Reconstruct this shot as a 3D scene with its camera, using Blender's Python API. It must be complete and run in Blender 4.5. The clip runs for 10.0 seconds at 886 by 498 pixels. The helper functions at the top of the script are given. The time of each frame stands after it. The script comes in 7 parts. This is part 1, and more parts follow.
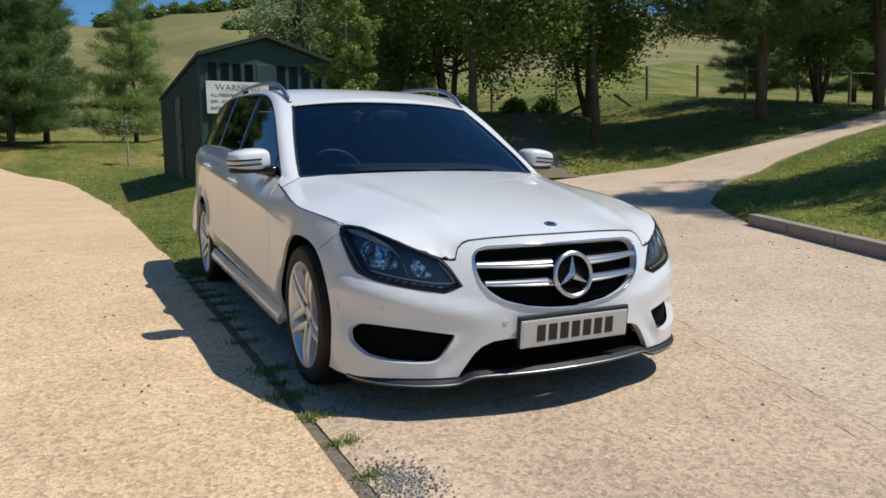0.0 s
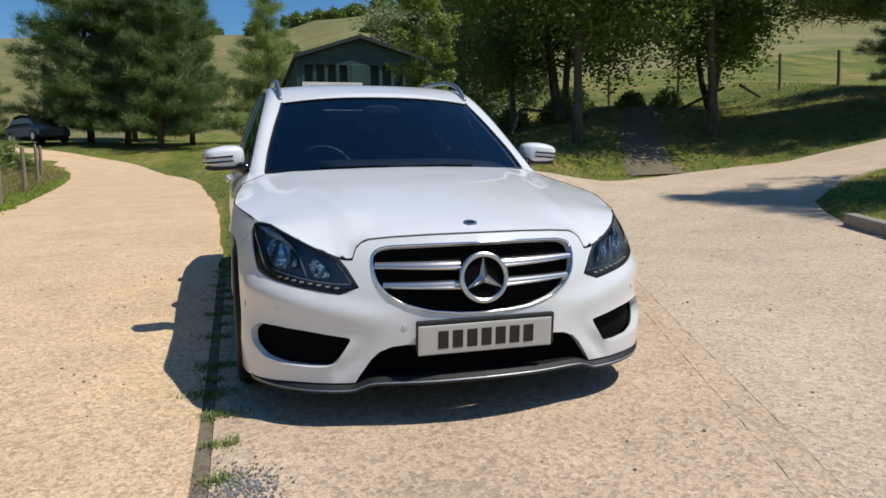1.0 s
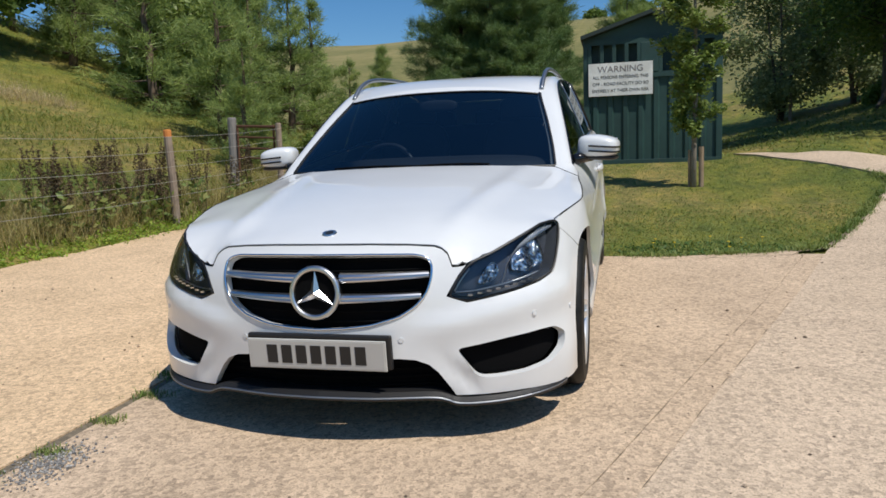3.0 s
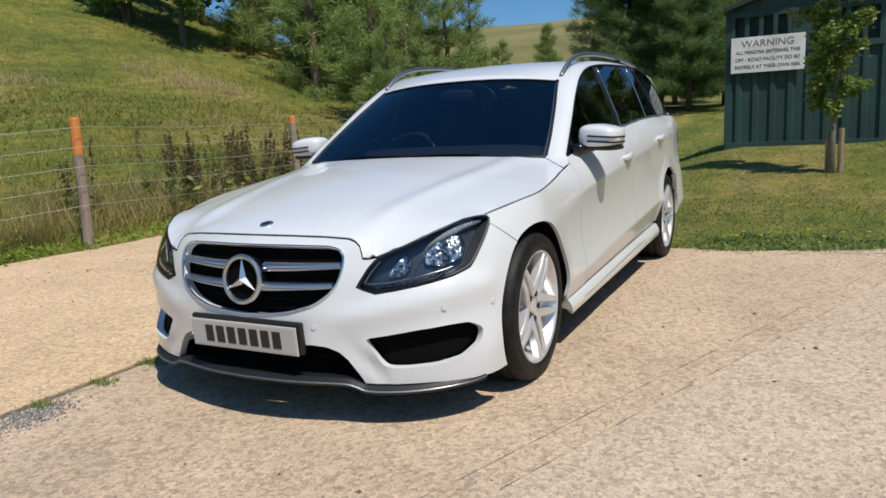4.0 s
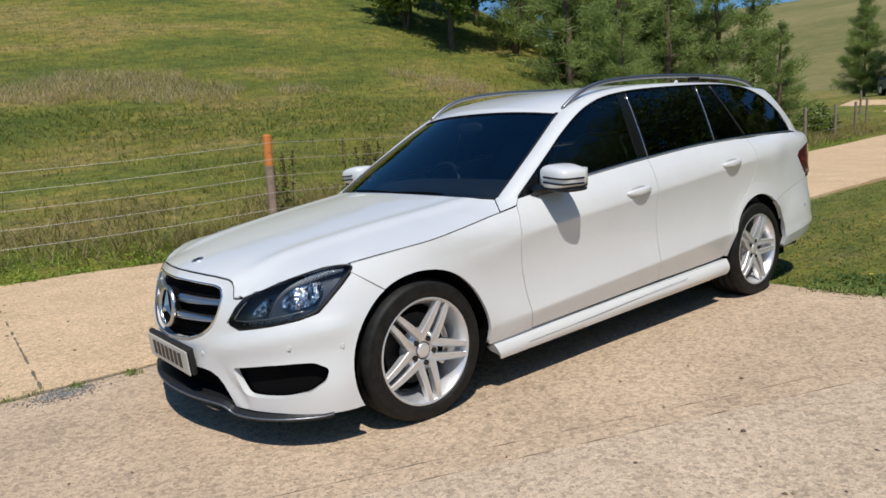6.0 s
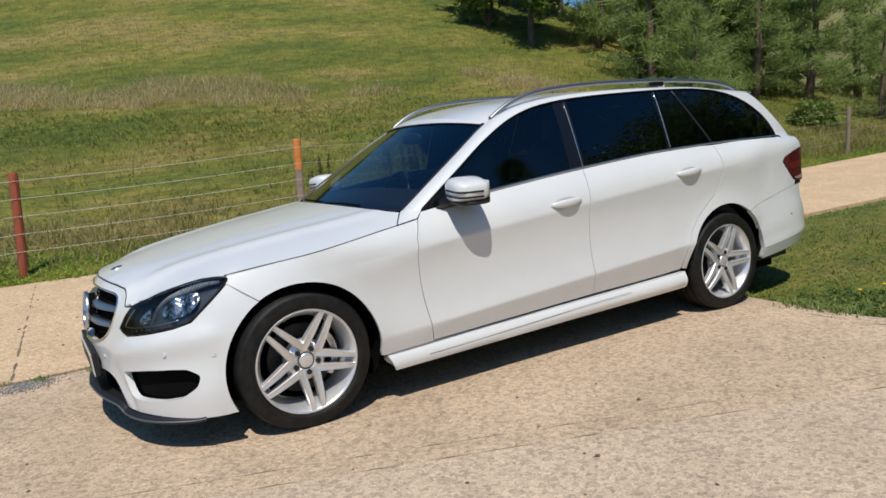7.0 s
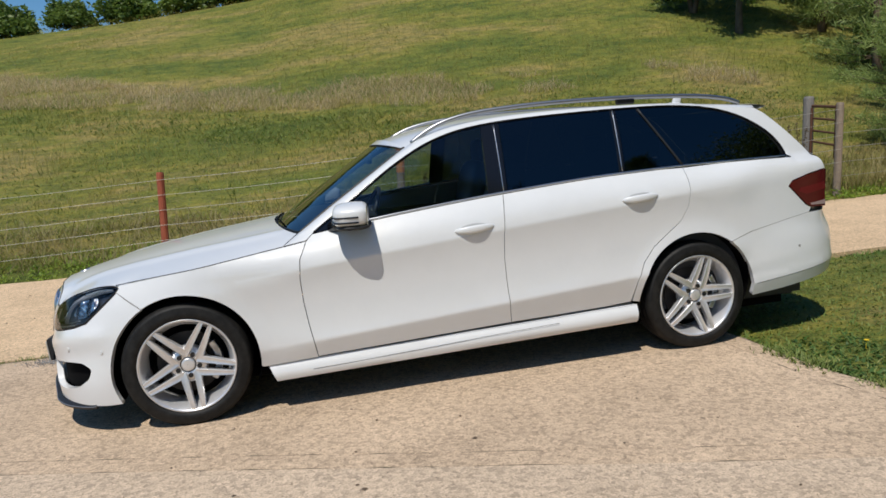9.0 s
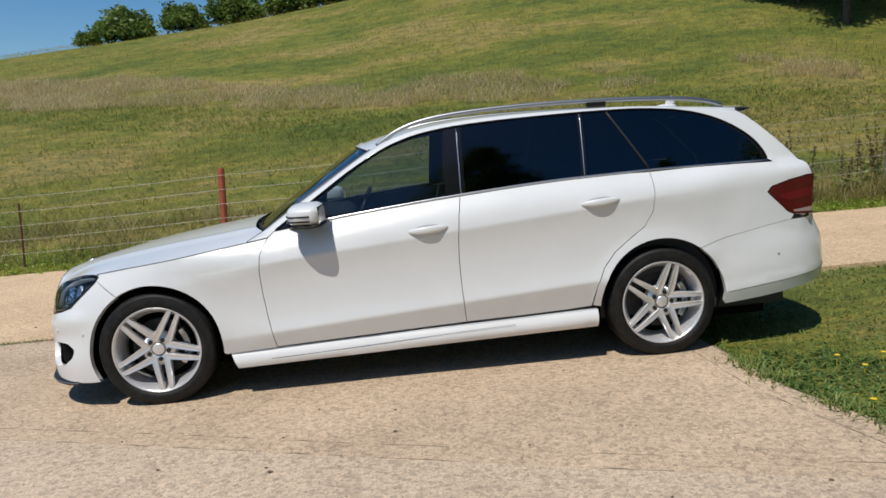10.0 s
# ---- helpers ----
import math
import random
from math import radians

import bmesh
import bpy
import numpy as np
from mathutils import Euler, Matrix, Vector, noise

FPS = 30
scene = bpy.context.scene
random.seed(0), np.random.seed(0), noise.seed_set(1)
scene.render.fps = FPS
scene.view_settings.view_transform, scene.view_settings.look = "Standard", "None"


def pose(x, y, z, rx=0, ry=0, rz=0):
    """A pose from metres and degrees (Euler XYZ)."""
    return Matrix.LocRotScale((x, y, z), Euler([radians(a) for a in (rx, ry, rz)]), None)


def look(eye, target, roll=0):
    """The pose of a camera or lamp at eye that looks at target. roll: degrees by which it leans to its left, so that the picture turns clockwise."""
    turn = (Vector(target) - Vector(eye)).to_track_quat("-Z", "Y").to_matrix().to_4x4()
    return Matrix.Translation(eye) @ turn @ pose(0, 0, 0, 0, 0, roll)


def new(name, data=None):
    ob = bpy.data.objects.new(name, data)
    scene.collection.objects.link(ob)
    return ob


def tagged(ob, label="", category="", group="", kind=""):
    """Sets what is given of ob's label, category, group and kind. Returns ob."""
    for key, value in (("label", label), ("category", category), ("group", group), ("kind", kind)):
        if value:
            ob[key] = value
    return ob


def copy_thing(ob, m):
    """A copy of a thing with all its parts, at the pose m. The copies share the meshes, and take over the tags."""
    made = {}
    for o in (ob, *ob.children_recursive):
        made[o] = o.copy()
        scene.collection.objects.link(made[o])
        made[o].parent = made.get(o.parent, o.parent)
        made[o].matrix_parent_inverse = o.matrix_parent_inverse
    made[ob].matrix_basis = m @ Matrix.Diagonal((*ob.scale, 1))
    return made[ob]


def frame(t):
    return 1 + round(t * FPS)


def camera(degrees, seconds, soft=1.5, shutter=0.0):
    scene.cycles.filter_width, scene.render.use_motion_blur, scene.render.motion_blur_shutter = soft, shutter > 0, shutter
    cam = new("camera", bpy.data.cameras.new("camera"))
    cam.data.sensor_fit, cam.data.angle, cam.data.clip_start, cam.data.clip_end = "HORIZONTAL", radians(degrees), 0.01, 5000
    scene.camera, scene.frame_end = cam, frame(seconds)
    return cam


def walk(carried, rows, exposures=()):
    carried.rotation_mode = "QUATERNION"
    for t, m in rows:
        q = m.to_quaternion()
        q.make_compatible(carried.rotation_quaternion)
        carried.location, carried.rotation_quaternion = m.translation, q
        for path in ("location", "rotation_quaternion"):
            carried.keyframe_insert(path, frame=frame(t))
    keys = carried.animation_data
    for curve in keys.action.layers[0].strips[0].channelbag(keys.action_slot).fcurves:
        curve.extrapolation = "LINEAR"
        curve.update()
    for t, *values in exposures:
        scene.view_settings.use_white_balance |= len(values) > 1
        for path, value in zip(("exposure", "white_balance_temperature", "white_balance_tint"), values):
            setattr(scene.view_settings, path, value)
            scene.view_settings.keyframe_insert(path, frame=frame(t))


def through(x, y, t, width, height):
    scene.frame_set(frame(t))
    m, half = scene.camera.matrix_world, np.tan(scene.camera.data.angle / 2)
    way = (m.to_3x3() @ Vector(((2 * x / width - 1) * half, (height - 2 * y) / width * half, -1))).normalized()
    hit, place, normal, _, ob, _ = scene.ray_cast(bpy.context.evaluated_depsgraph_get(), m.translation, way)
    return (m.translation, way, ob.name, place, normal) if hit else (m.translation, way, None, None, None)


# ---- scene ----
cam = camera(62.9, 10.0, soft=1.6)
# the hard standing slopes up along +y by this angle; rows are eye, target, roll on that slope
SLOPE = pose(0, 0, 0, 3.07)
PATH = [
    (0, (-1.761, -3.158, 1.071), (-0.879, -1.384, 0.795), 0.1),
    (0.5, (-1.325, -3.269, 1.067), (-0.602, -1.425, 0.791), -0.3),
    (1, (-0.869, -3.325, 1.052), (-0.332, -1.419, 0.771), -0.6),
    (1.5, (-0.389, -3.31, 1.051), (-0.112, -1.349, 0.767), -1.1),
    (2, (0.101, -3.292, 1.07), (0.161, -1.313, 0.785), -1.4),
    (2.5, (0.572, -3.184, 1.075), (0.303, -1.223, 0.791), -2.1),
    (2.7, (0.767, -3.169, 1.087), (0.41, -1.223, 0.791), -2.2),
    (3.8, (1.782, -2.895, 1.094), (0.946, -1.109, 0.762), -3.0),
    (4, (1.953, -2.837, 1.111), (1.03, -1.095, 0.77), -3.0),
    (4.5, (2.401, -2.718, 1.199), (1.342, -1.057, 0.854), -3.2),
    (5, (2.715, -2.453, 1.219), (1.506, -0.897, 0.876), -3.3),
    (5.2, (2.854, -2.356, 1.235), (1.559, -0.87, 0.896), -3.4),
    (6.5, (3.665, -1.44, 1.287), (2.029, -0.335, 0.969), -4.5),
    (7, (3.955, -1.039, 1.288), (2.251, -0.041, 0.974), -4.7),
    (7.5, (4.121, -0.618, 1.273), (2.363, 0.282, 0.96), -4.8),
    (8, (4.35, -0.209, 1.309), (2.52, 0.538, 1.004), -4.7),
    (8.5, (4.527, 0.172, 1.319), (2.629, 0.728, 1.023), -4.6),
    (9, (4.659, 0.557, 1.334), (2.725, 0.974, 1.044), -4.68),
    (9.5, (4.818, 0.951, 1.344), (2.856, 1.215, 1.059), -4.52),
    (10, (4.899, 1.348, 1.315), (2.924, 1.483, 1.034), -4.47),
]
walk(cam, [(t, SLOPE @ look(eye, target, roll)) for t, eye, target, roll in PATH], [(0.0, 0.13), (4.0, 0.10), (6.5, 0.0), (10.0, -0.03)])


# ---- light ----
SUN_WAY = (SLOPE.to_3x3() @ Vector((0.46, -0.27, 1.0))).normalized()
world = bpy.data.worlds.new("sky")
scene.world = world
world.use_nodes = True
wn = world.node_tree.nodes
sky = wn.new("ShaderNodeTexSky")
sky.sky_type = "NISHITA"
sky.sun_disc = False
sky.sun_elevation = math.asin(SUN_WAY.z)
sky.sun_rotation = math.atan2(SUN_WAY.x, SUN_WAY.y)
sky.altitude = 100
sky.air_density, sky.dust_density, sky.ozone_density = 1.0, 0.3, 3.5
wn["Background"].inputs["Strength"].default_value = 0.082
deep = wn.new("ShaderNodeHueSaturation")
deep.inputs["Saturation"].default_value, deep.inputs["Value"].default_value = 1.3, 1.2
world.node_tree.links.new(sky.outputs[0], deep.inputs["Color"])
world.node_tree.links.new(deep.outputs[0], wn["Background"].inputs["Color"])
sun = new("sun", bpy.data.lights.new("sun", "SUN"))
sun.data.energy, sun.data.angle, sun.data.color = 3.95, radians(0.55), (1.0, 0.952, 0.865)
sun.matrix_world = look(SUN_WAY * 60, (0, 0, 0))


# ---- materials ----
class Mat:
    """A node material under construction."""

    def __init__(self, name, rough=0.6, metal=0.0, color=(0.5, 0.5, 0.5)):
        self.m = bpy.data.materials.new(name)
        self.m.use_nodes = True
        self.t = self.m.node_tree
        self.b = self.t.nodes["Principled BSDF"]
        self.b.inputs["Roughness"].default_value = rough
        self.b.inputs["Metallic"].default_value = metal
        self.b.inputs["Base Color"].default_value = (*color, 1)
        self.tc = None

    def node(self, kind, **inputs):
        n = self.t.nodes.new(kind)
        for k, v in inputs.items():
            n.inputs[k.replace("_", " ")].default_value = v
        return n

    def link(self, a, b):
        self.t.links.new(a, b)

    def coords(self, kind="Object"):
        if self.tc is None:
            self.tc = self.t.nodes.new("ShaderNodeTexCoord")
        return self.tc.outputs[kind]

    def noise(self, scale, detail=4, rough=0.55, kind="Object", stretch=None):
        n = self.node("ShaderNodeTexNoise", Scale=scale, Detail=detail, Roughness=rough)
        src = self.coords(kind)
        if stretch:
            mp = self.node("ShaderNodeMapping")
            mp.inputs["Scale"].default_value = stretch
            self.link(src, mp.inputs[0])
            src = mp.outputs[0]
        self.link(src, n.inputs["Vector"])
        return n.outputs[0]

    def voronoi(self, scale, feature="F1", out="Distance", stretch=None):
        n = self.node("ShaderNodeTexVoronoi", Scale=scale)
        n.feature = feature
        src = self.coords()
        if stretch:
            mp = self.node("ShaderNodeMapping")
            mp.inputs["Scale"].default_value = stretch
            self.link(src, mp.inputs[0])
            src = mp.outputs[0]
        self.link(src, n.inputs["Vector"])
        return n.outputs[out]

    def ramp(self, fac, stops):
        n = self.t.nodes.new("ShaderNodeValToRGB")
        e = n.color_ramp.elements
        while len(e) < len(stops):
            e.new(0.5)
        for el, (p, c) in zip(e, stops):
            el.position = p
            el.color = (*c, 1) if len(c) == 3 else c
        self.link(fac, n.inputs[0])
        return n.outputs[0]

    def mix(self, fac, a, b, kind="MIX"):
        n = self.t.nodes.new("ShaderNodeMix")
        n.data_type, n.blend_type = "RGBA", kind
        for i, v in ((0, fac), (6, a), (7, b)):
            if isinstance(v, (int, float)):
                n.inputs[i].default_value = v
            elif isinstance(v, tuple):
                n.inputs[i].default_value = (*v, 1)
            else:
                self.link(v, n.inputs[i])
        return n.outputs[2]

    def color(self, sock):
        self.link(sock, self.b.inputs["Base Color"])
        return self

    def rough(self, fac, lo, hi):
        n = self.node("ShaderNodeMapRange", To_Min=lo, To_Max=hi)
        self.link(fac, n.inputs[0])
        self.link(n.outputs[0], self.b.inputs["Roughness"])
        return self

    def bump(self, fac, strength, distance):
        n = self.node("ShaderNodeBump", Strength=strength, Distance=distance)
        self.link(fac, n.inputs["Height"])
        old = self.b.inputs["Normal"].links
        if old:
            self.link(old[0].from_socket, n.inputs["Normal"])
        self.link(n.outputs[0], self.b.inputs["Normal"])
        return self

    def rand_object(self):
        return self.t.nodes.new("ShaderNodeObjectInfo").outputs["Random"]

    def rand_island(self):
        return self.t.nodes.new("ShaderNodeNewGeometry").outputs["Random Per Island"]


def concrete_mat(name, pale, dark, stone, brushed=False):
    """Exposed aggregate: pale matrix, stones of mixed tone, dark grit, worn and stained patches."""
    m = Mat(name, 0.9)
    big = m.ramp(m.noise(0.8, 4, 0.58), [(0.36, dark), (0.60, pale)])
    tone = m.ramp(m.voronoi(52, out="Color"), [(0.12, tuple(v * 0.52 for v in pale)), (0.45, pale), (0.88, tuple(min(1, v * 1.34) for v in pale))])
    c = m.mix(0.55, big, tone)
    fine = m.noise(120, 3, 0.75)
    c = m.mix(0.7, c, m.ramp(fine, [(0.32, (0.50, 0.48, 0.45)), (0.56, (1.10, 1.09, 1.07))]), "MULTIPLY")
    grit = m.ramp(m.noise(85, 2, 0.5, stretch=(1.0, 0.7, 1.0)), [(0.60, (0, 0, 0)), (0.66, (1, 1, 1))])
    c = m.mix(m.mix(0.55, (0, 0, 0), grit), c, stone)
    pits = m.ramp(m.noise(55, 2, 0.5, stretch=(0.6, 1.2, 1.0)), [(0.68, (0, 0, 0)), (0.71, (1, 1, 1))])
    c = m.mix(m.mix(0.55, (0, 0, 0), pits), c, tuple(v * 0.6 for v in stone))
    stains = m.ramp(m.noise(1.6, 4, 0.6), [(0.33, (0.78, 0.77, 0.75)), (0.6, (1, 1, 1))])
    c = m.mix(0.4, c, stains, "MULTIPLY")
    if brushed:
        ruts = m.noise(7.0, 5, 0.7, stretch=(0.5, 3.6, 1))
        c = m.mix(0.14, c, m.ramp(ruts, [(0.36, (0.70, 0.69, 0.67)), (0.56, (1.03, 1.03, 1.03))]), "MULTIPLY")
        m.bump(ruts, 0.08, 0.006)
    m.color(c)
    m.bump(fine, 0.7, 0.005)
    m.bump(m.voronoi(52), 0.35, 0.006)
    return m.m


LANE = concrete_mat("lane_gravel_concrete", (0.70, 0.505, 0.315), (0.585, 0.42, 0.255), (0.27, 0.185, 0.11))
PAD = concrete_mat("pad_concrete", (0.575, 0.435, 0.305), (0.44, 0.33, 0.23), (0.20, 0.14, 0.095))
ROAD = concrete_mat("road_concrete", (0.595, 0.465, 0.34), (0.50, 0.39, 0.285), (0.25, 0.19, 0.14), True)


def ground_mat():
    m = Mat("grassland", 0.95)
    c = m.ramp(m.noise(0.34, 8, 0.68, stretch=(1.0, 0.4, 1.0)), [(0.40, (0.098, 0.132, 0.015)), (0.47, (0.150, 0.168, 0.021)), (0.53, (0.195, 0.190, 0.030)), (0.60, (0.265, 0.216, 0.064))])
    tuft = m.ramp(m.noise(3.2, 6, 0.75, stretch=(1.0, 0.55, 1.0)), [(0.36, (0.50, 0.58, 0.50)), (0.50, (0.95, 0.95, 0.9)), (0.62, (1.35, 1.22, 1.15))])
    c = m.mix(0.9, c, tuft, "MULTIPLY")
    fine = m.ramp(m.noise(13, 5, 0.8), [(0.34, (0.52, 0.56, 0.5)), (0.52, (1.0, 1.0, 1.0)), (0.66, (1.35, 1.28, 1.2))])
    m.color(m.mix(0.8, c, fine, "MULTIPLY"))
    m.bump(m.noise(9, 5, 0.75), 0.8, 0.09)
    return m.m


GROUND = ground_mat()


def down_mat():
    m = Mat("dry_downland", 0.95)
    base = m.ramp(m.noise(0.05, 7, 0.7, stretch=(0.5, 1.0, 1.0)), [(0.36, (0.115, 0.120, 0.030)), (0.5, (0.185, 0.165, 0.050)), (0.64, (0.27, 0.22, 0.085))])
    m.color(m.mix(0.35, base, m.ramp(m.noise(0.6, 6, 0.75), [(0.38, (0.085, 0.095, 0.024)), (0.6, (0.23, 0.20, 0.07))])))
    return m.m


DOWNLAND = down_mat()


def paint_mat():
    m = Mat("white_paint", 0.32, 0, (0.80, 0.80, 0.79))
    m.b.inputs["Coat Weight"].default_value = 0.75
    m.b.inputs["Coat Roughness"].default_value = 0.04
    dust = m.noise(2.2, 6, 0.7)
    m.color(m.ramp(dust, [(0.25, (0.665, 0.675, 0.678)), (0.7, (0.715, 0.725, 0.728))]))
    m.rough(m.noise(35, 3), 0.26, 0.42)
    return m.m


def glass_mat(name, tint, clear, ior=1.62):
    """Thin tinted glass: a tinted see-through sheet with a gloss on it."""
    m = bpy.data.materials.new(name)
    m.use_nodes = True
    t = m.node_tree
    t.nodes.remove(t.nodes["Principled BSDF"])
    thru = t.nodes.new("ShaderNodeBsdfTransparent")
    thru.inputs[0].default_value = (*(v * clear for v in tint), 1)
    gloss = t.nodes.new("ShaderNodeBsdfGlossy")
    gloss.inputs["Roughness"].default_value = 0.015
    gloss.inputs["Color"].default_value = (0.95, 0.97, 1, 1)
    fres = t.nodes.new("ShaderNodeFresnel")
    fres.inputs["IOR"].default_value = ior
    mix = t.nodes.new("ShaderNodeMixShader")
    t.links.new(fres.outputs[0], mix.inputs[0])
    t.links.new(thru.outputs[0], mix.inputs[1])
    t.links.new(gloss.outputs[0], mix.inputs[2])
    t.links.new(mix.outputs[0], t.nodes["Material Output"].inputs[0])
    return m


def tyre_mat():
    m = Mat("tyre_rubber", 0.6)
    m.color(m.ramp(m.noise(30, 4), [(0.35, (0.005, 0.005, 0.005)), (0.75, (0.017, 0.0165, 0.0155))]))
    m.bump(m.noise(150, 2), 0.3, 0.002)
    m.b.inputs["Specular IOR Level"].default_value = 0.3
    return m.m


def alloy_mat():
    m = Mat("alloy", 0.3, 0.6, (0.62, 0.62, 0.63))
    m.color(m.ramp(m.noise(14, 4), [(0.3, (0.66, 0.66, 0.67)), (0.7, (0.78, 0.78, 0.79))]))
    m.rough(m.noise(40, 3), 0.24, 0.42)
    return m.m


PAINT = paint_mat()
WINDSCREEN = glass_mat("windscreen_glass", (0.66, 0.78, 0.88), 0.66, 1.75)
CLEARGLASS = glass_mat("side_glass", (0.76, 0.86, 0.90), 0.78, 1.6)
PRIVACY = glass_mat("privacy_glass", (0.5, 0.6, 0.7), 0.07)
LAMPGLASS = glass_mat("lamp_cover", (1.0, 1.0, 1.0), 0.97, 1.32)
REDGLASS = glass_mat("red_lamp_cover", (0.75, 0.02, 0.03), 0.8)
TYRE = tyre_mat()
ALLOY = alloy_mat()
CHROME = Mat("chrome", 0.09, 1.0, (0.80, 0.81, 0.83)).m
SATIN = Mat("satin_silver", 0.28, 1.0, (0.62, 0.63, 0.65)).m
RAILGREY = Mat("anodised_rail", 0.4, 1.0, (0.36, 0.37, 0.39)).m
BLACKPLASTIC = Mat("black_plastic", 0.5, 0, (0.010, 0.010, 0.011)).m


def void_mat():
    # blacker than plastic: the shade inside hollows is put into the colour
    m = Mat("black_plastic_and_shade", 0.95, 0, (0.0035, 0.0035, 0.0038))
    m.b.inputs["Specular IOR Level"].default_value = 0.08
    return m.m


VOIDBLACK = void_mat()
GLOSSBLACK = Mat("gloss_black", 0.12, 0, (0.008, 0.008, 0.009)).m
DARKTRIM = Mat("dark_interior", 0.7, 0, (0.042, 0.042, 0.045)).m
SEATFABRIC = Mat("black_leather", 0.42, 0, (0.045, 0.045, 0.048)).m
GREYTRIM = Mat("grey_headliner", 0.9, 0, (0.30, 0.29, 0.28)).m
DISC = Mat("dark_brake_disc", 0.5, 0.6, (0.035, 0.033, 0.032)).m
STEEL = Mat("brake_steel", 0.35, 1.0, (0.42, 0.41, 0.40)).m
LAMPGREY = Mat("lamp_housing", 0.3, 0.5, (0.075, 0.085, 0.105)).m
REFLECTOR = Mat("lamp_reflector", 0.12, 1.0, (0.85, 0.86, 0.88)).m
def lamp_mirror_glints():
    m = Mat("lamp_mirror_glints", 0.16, 1.0)
    # dark reflections and bright glints are painted in by the noise ramp
    m.color(m.ramp(m.noise(55, 4, 0.7), [(0.42, (0.06, 0.062, 0.07)), (0.52, (0.42, 0.43, 0.45)), (0.62, (0.86, 0.86, 0.86))]))
    m.bump(m.noise(90, 2), 0.8, 0.006)
    return m.m


LAMPGLINTS = lamp_mirror_glints()
LAMPBROW = Mat("lamp_brow", 0.45, 0.25, (0.46, 0.49, 0.54)).m
REDLAMP = Mat("red_lamp", 0.14, 0, (0.085, 0.004, 0.006)).m
REDBAND = Mat("red_lamp_band", 0.2, 0, (0.13, 0.006, 0.010)).m
REVERSE = Mat("reverse_lens", 0.2, 0, (0.35, 0.25, 0.24)).m
PLATEMAT = Mat("plate_silver_grey", 0.35, 0, (0.50, 0.49, 0.46)).m
PLATERIM = Mat("plate_edge", 0.3, 0, (0.55, 0.54, 0.50)).m
INK = Mat("plate_ink", 0.5, 0, (0.012, 0.012, 0.013)).m


# ---- building tools ----
def link_mesh(name, verts, faces, material, parent=None, label="", smooth=False, mats=None):
    me = bpy.data.meshes.new(name)
    me.from_pydata([tuple(v) for v in verts], [], faces)
    me.materials.append(material)
    for extra in mats or ():
        me.materials.append(extra)
    if smooth:
        me.shade_smooth()
    ob = new(name, me)
    if parent is not None:
        ob.parent = parent
    if label:
        ob["label"] = label
    return ob


def part(name, bm, material, parent=None, label="", smooth=False):
    """One mesh object out of a bmesh, under a thing or a part."""
    me = bpy.data.meshes.new(name)
    bm.to_mesh(me)
    bm.free()
    me.materials.append(material)
    if smooth:
        me.shade_smooth()
    ob = new(name, me)
    if parent is not None:
        ob.parent = parent
    if label:
        ob["label"] = label
    return ob


def thing(name, m, label, category, group="", kind=""):
    ob = new(name)
    ob.empty_display_size = 0.1
    ob.matrix_world = m
    return tagged(ob, label, category, group, kind)


def box(bm, size, m=None, bevel=0.0):
    r = bmesh.ops.create_cube(bm, size=1, matrix=(m or Matrix()) @ Matrix.Diagonal((*size, 1)))
    if bevel:
        edges = list({e for v in r["verts"] for e in v.link_edges})
        bmesh.ops.bevel(bm, geom=edges, offset=bevel, segments=2, affect="EDGES", profile=0.5)
    return bm


def tube(bm, points, radii, sides=8, caps=True):
    """A round bar through points."""
    pts = [Vector(p) for p in points]
    if isinstance(radii, (int, float)):
        radii = [radii] * len(pts)
    rings = []
    up = Vector((0, 0, 1))
    for i, p in enumerate(pts):
        d = (pts[min(i + 1, len(pts) - 1)] - pts[max(i - 1, 0)]).normalized()
        if abs(d.dot(up)) > 0.95:
            up = Vector((1, 0, 0)) if abs(d.x) < 0.9 else Vector((0, 1, 0))
        a = d.cross(up).normalized()
        b = a.cross(d).normalized()
        up = b
        rings.append([bm.verts.new(p + radii[i] * (math.cos(k * math.tau / sides) * a + math.sin(k * math.tau / sides) * b)) for k in range(sides)])
    for r, s in zip(rings, rings[1:]):
        for k in range(sides):
            bm.faces.new((r[k], r[(k + 1) % sides], s[(k + 1) % sides], s[k]))
    if caps:
        bm.faces.new(rings[0][::-1])
        bm.faces.new(rings[-1])
    bmesh.ops.recalc_face_normals(bm, faces=bm.faces[:])
    return bm


def ss(a, b, x):
    t = min(1.0, max(0.0, (x - a) / (b - a)))
    return t * t * (3 - 2 * t)


def lerp_table(table, x):
    """A smooth curve through a short table of (x, value)."""
    if x <= table[0][0]:
        return table[0][1]
    if x >= table[-1][0]:
        return table[-1][1]
    n = len(table)
    for i in range(n - 1):
        x0, y0 = table[i]
        x1, y1 = table[i + 1]
        if x0 <= x <= x1:
            def tangent(k):
                if k == 0 or k == n - 1:
                    j = 0 if k == 0 else n - 2
                    return (table[j + 1][1] - table[j][1]) / (table[j + 1][0] - table[j][0])
                a = (table[k][1] - table[k - 1][1]) / (table[k][0] - table[k - 1][0])
                b = (table[k + 1][1] - table[k][1]) / (table[k + 1][0] - table[k][0])
                if a * b <= 0:
                    return 0.0
                return 2 * a * b / (a + b)
            h = x1 - x0
            t = (x - x0) / h
            return ((2 * t ** 3 - 3 * t * t + 1) * y0 + (t ** 3 - 2 * t * t + t) * h * tangent(i)
                    + (3 * t * t - 2 * t ** 3) * y1 + (t ** 3 - t * t) * h * tangent(i + 1))


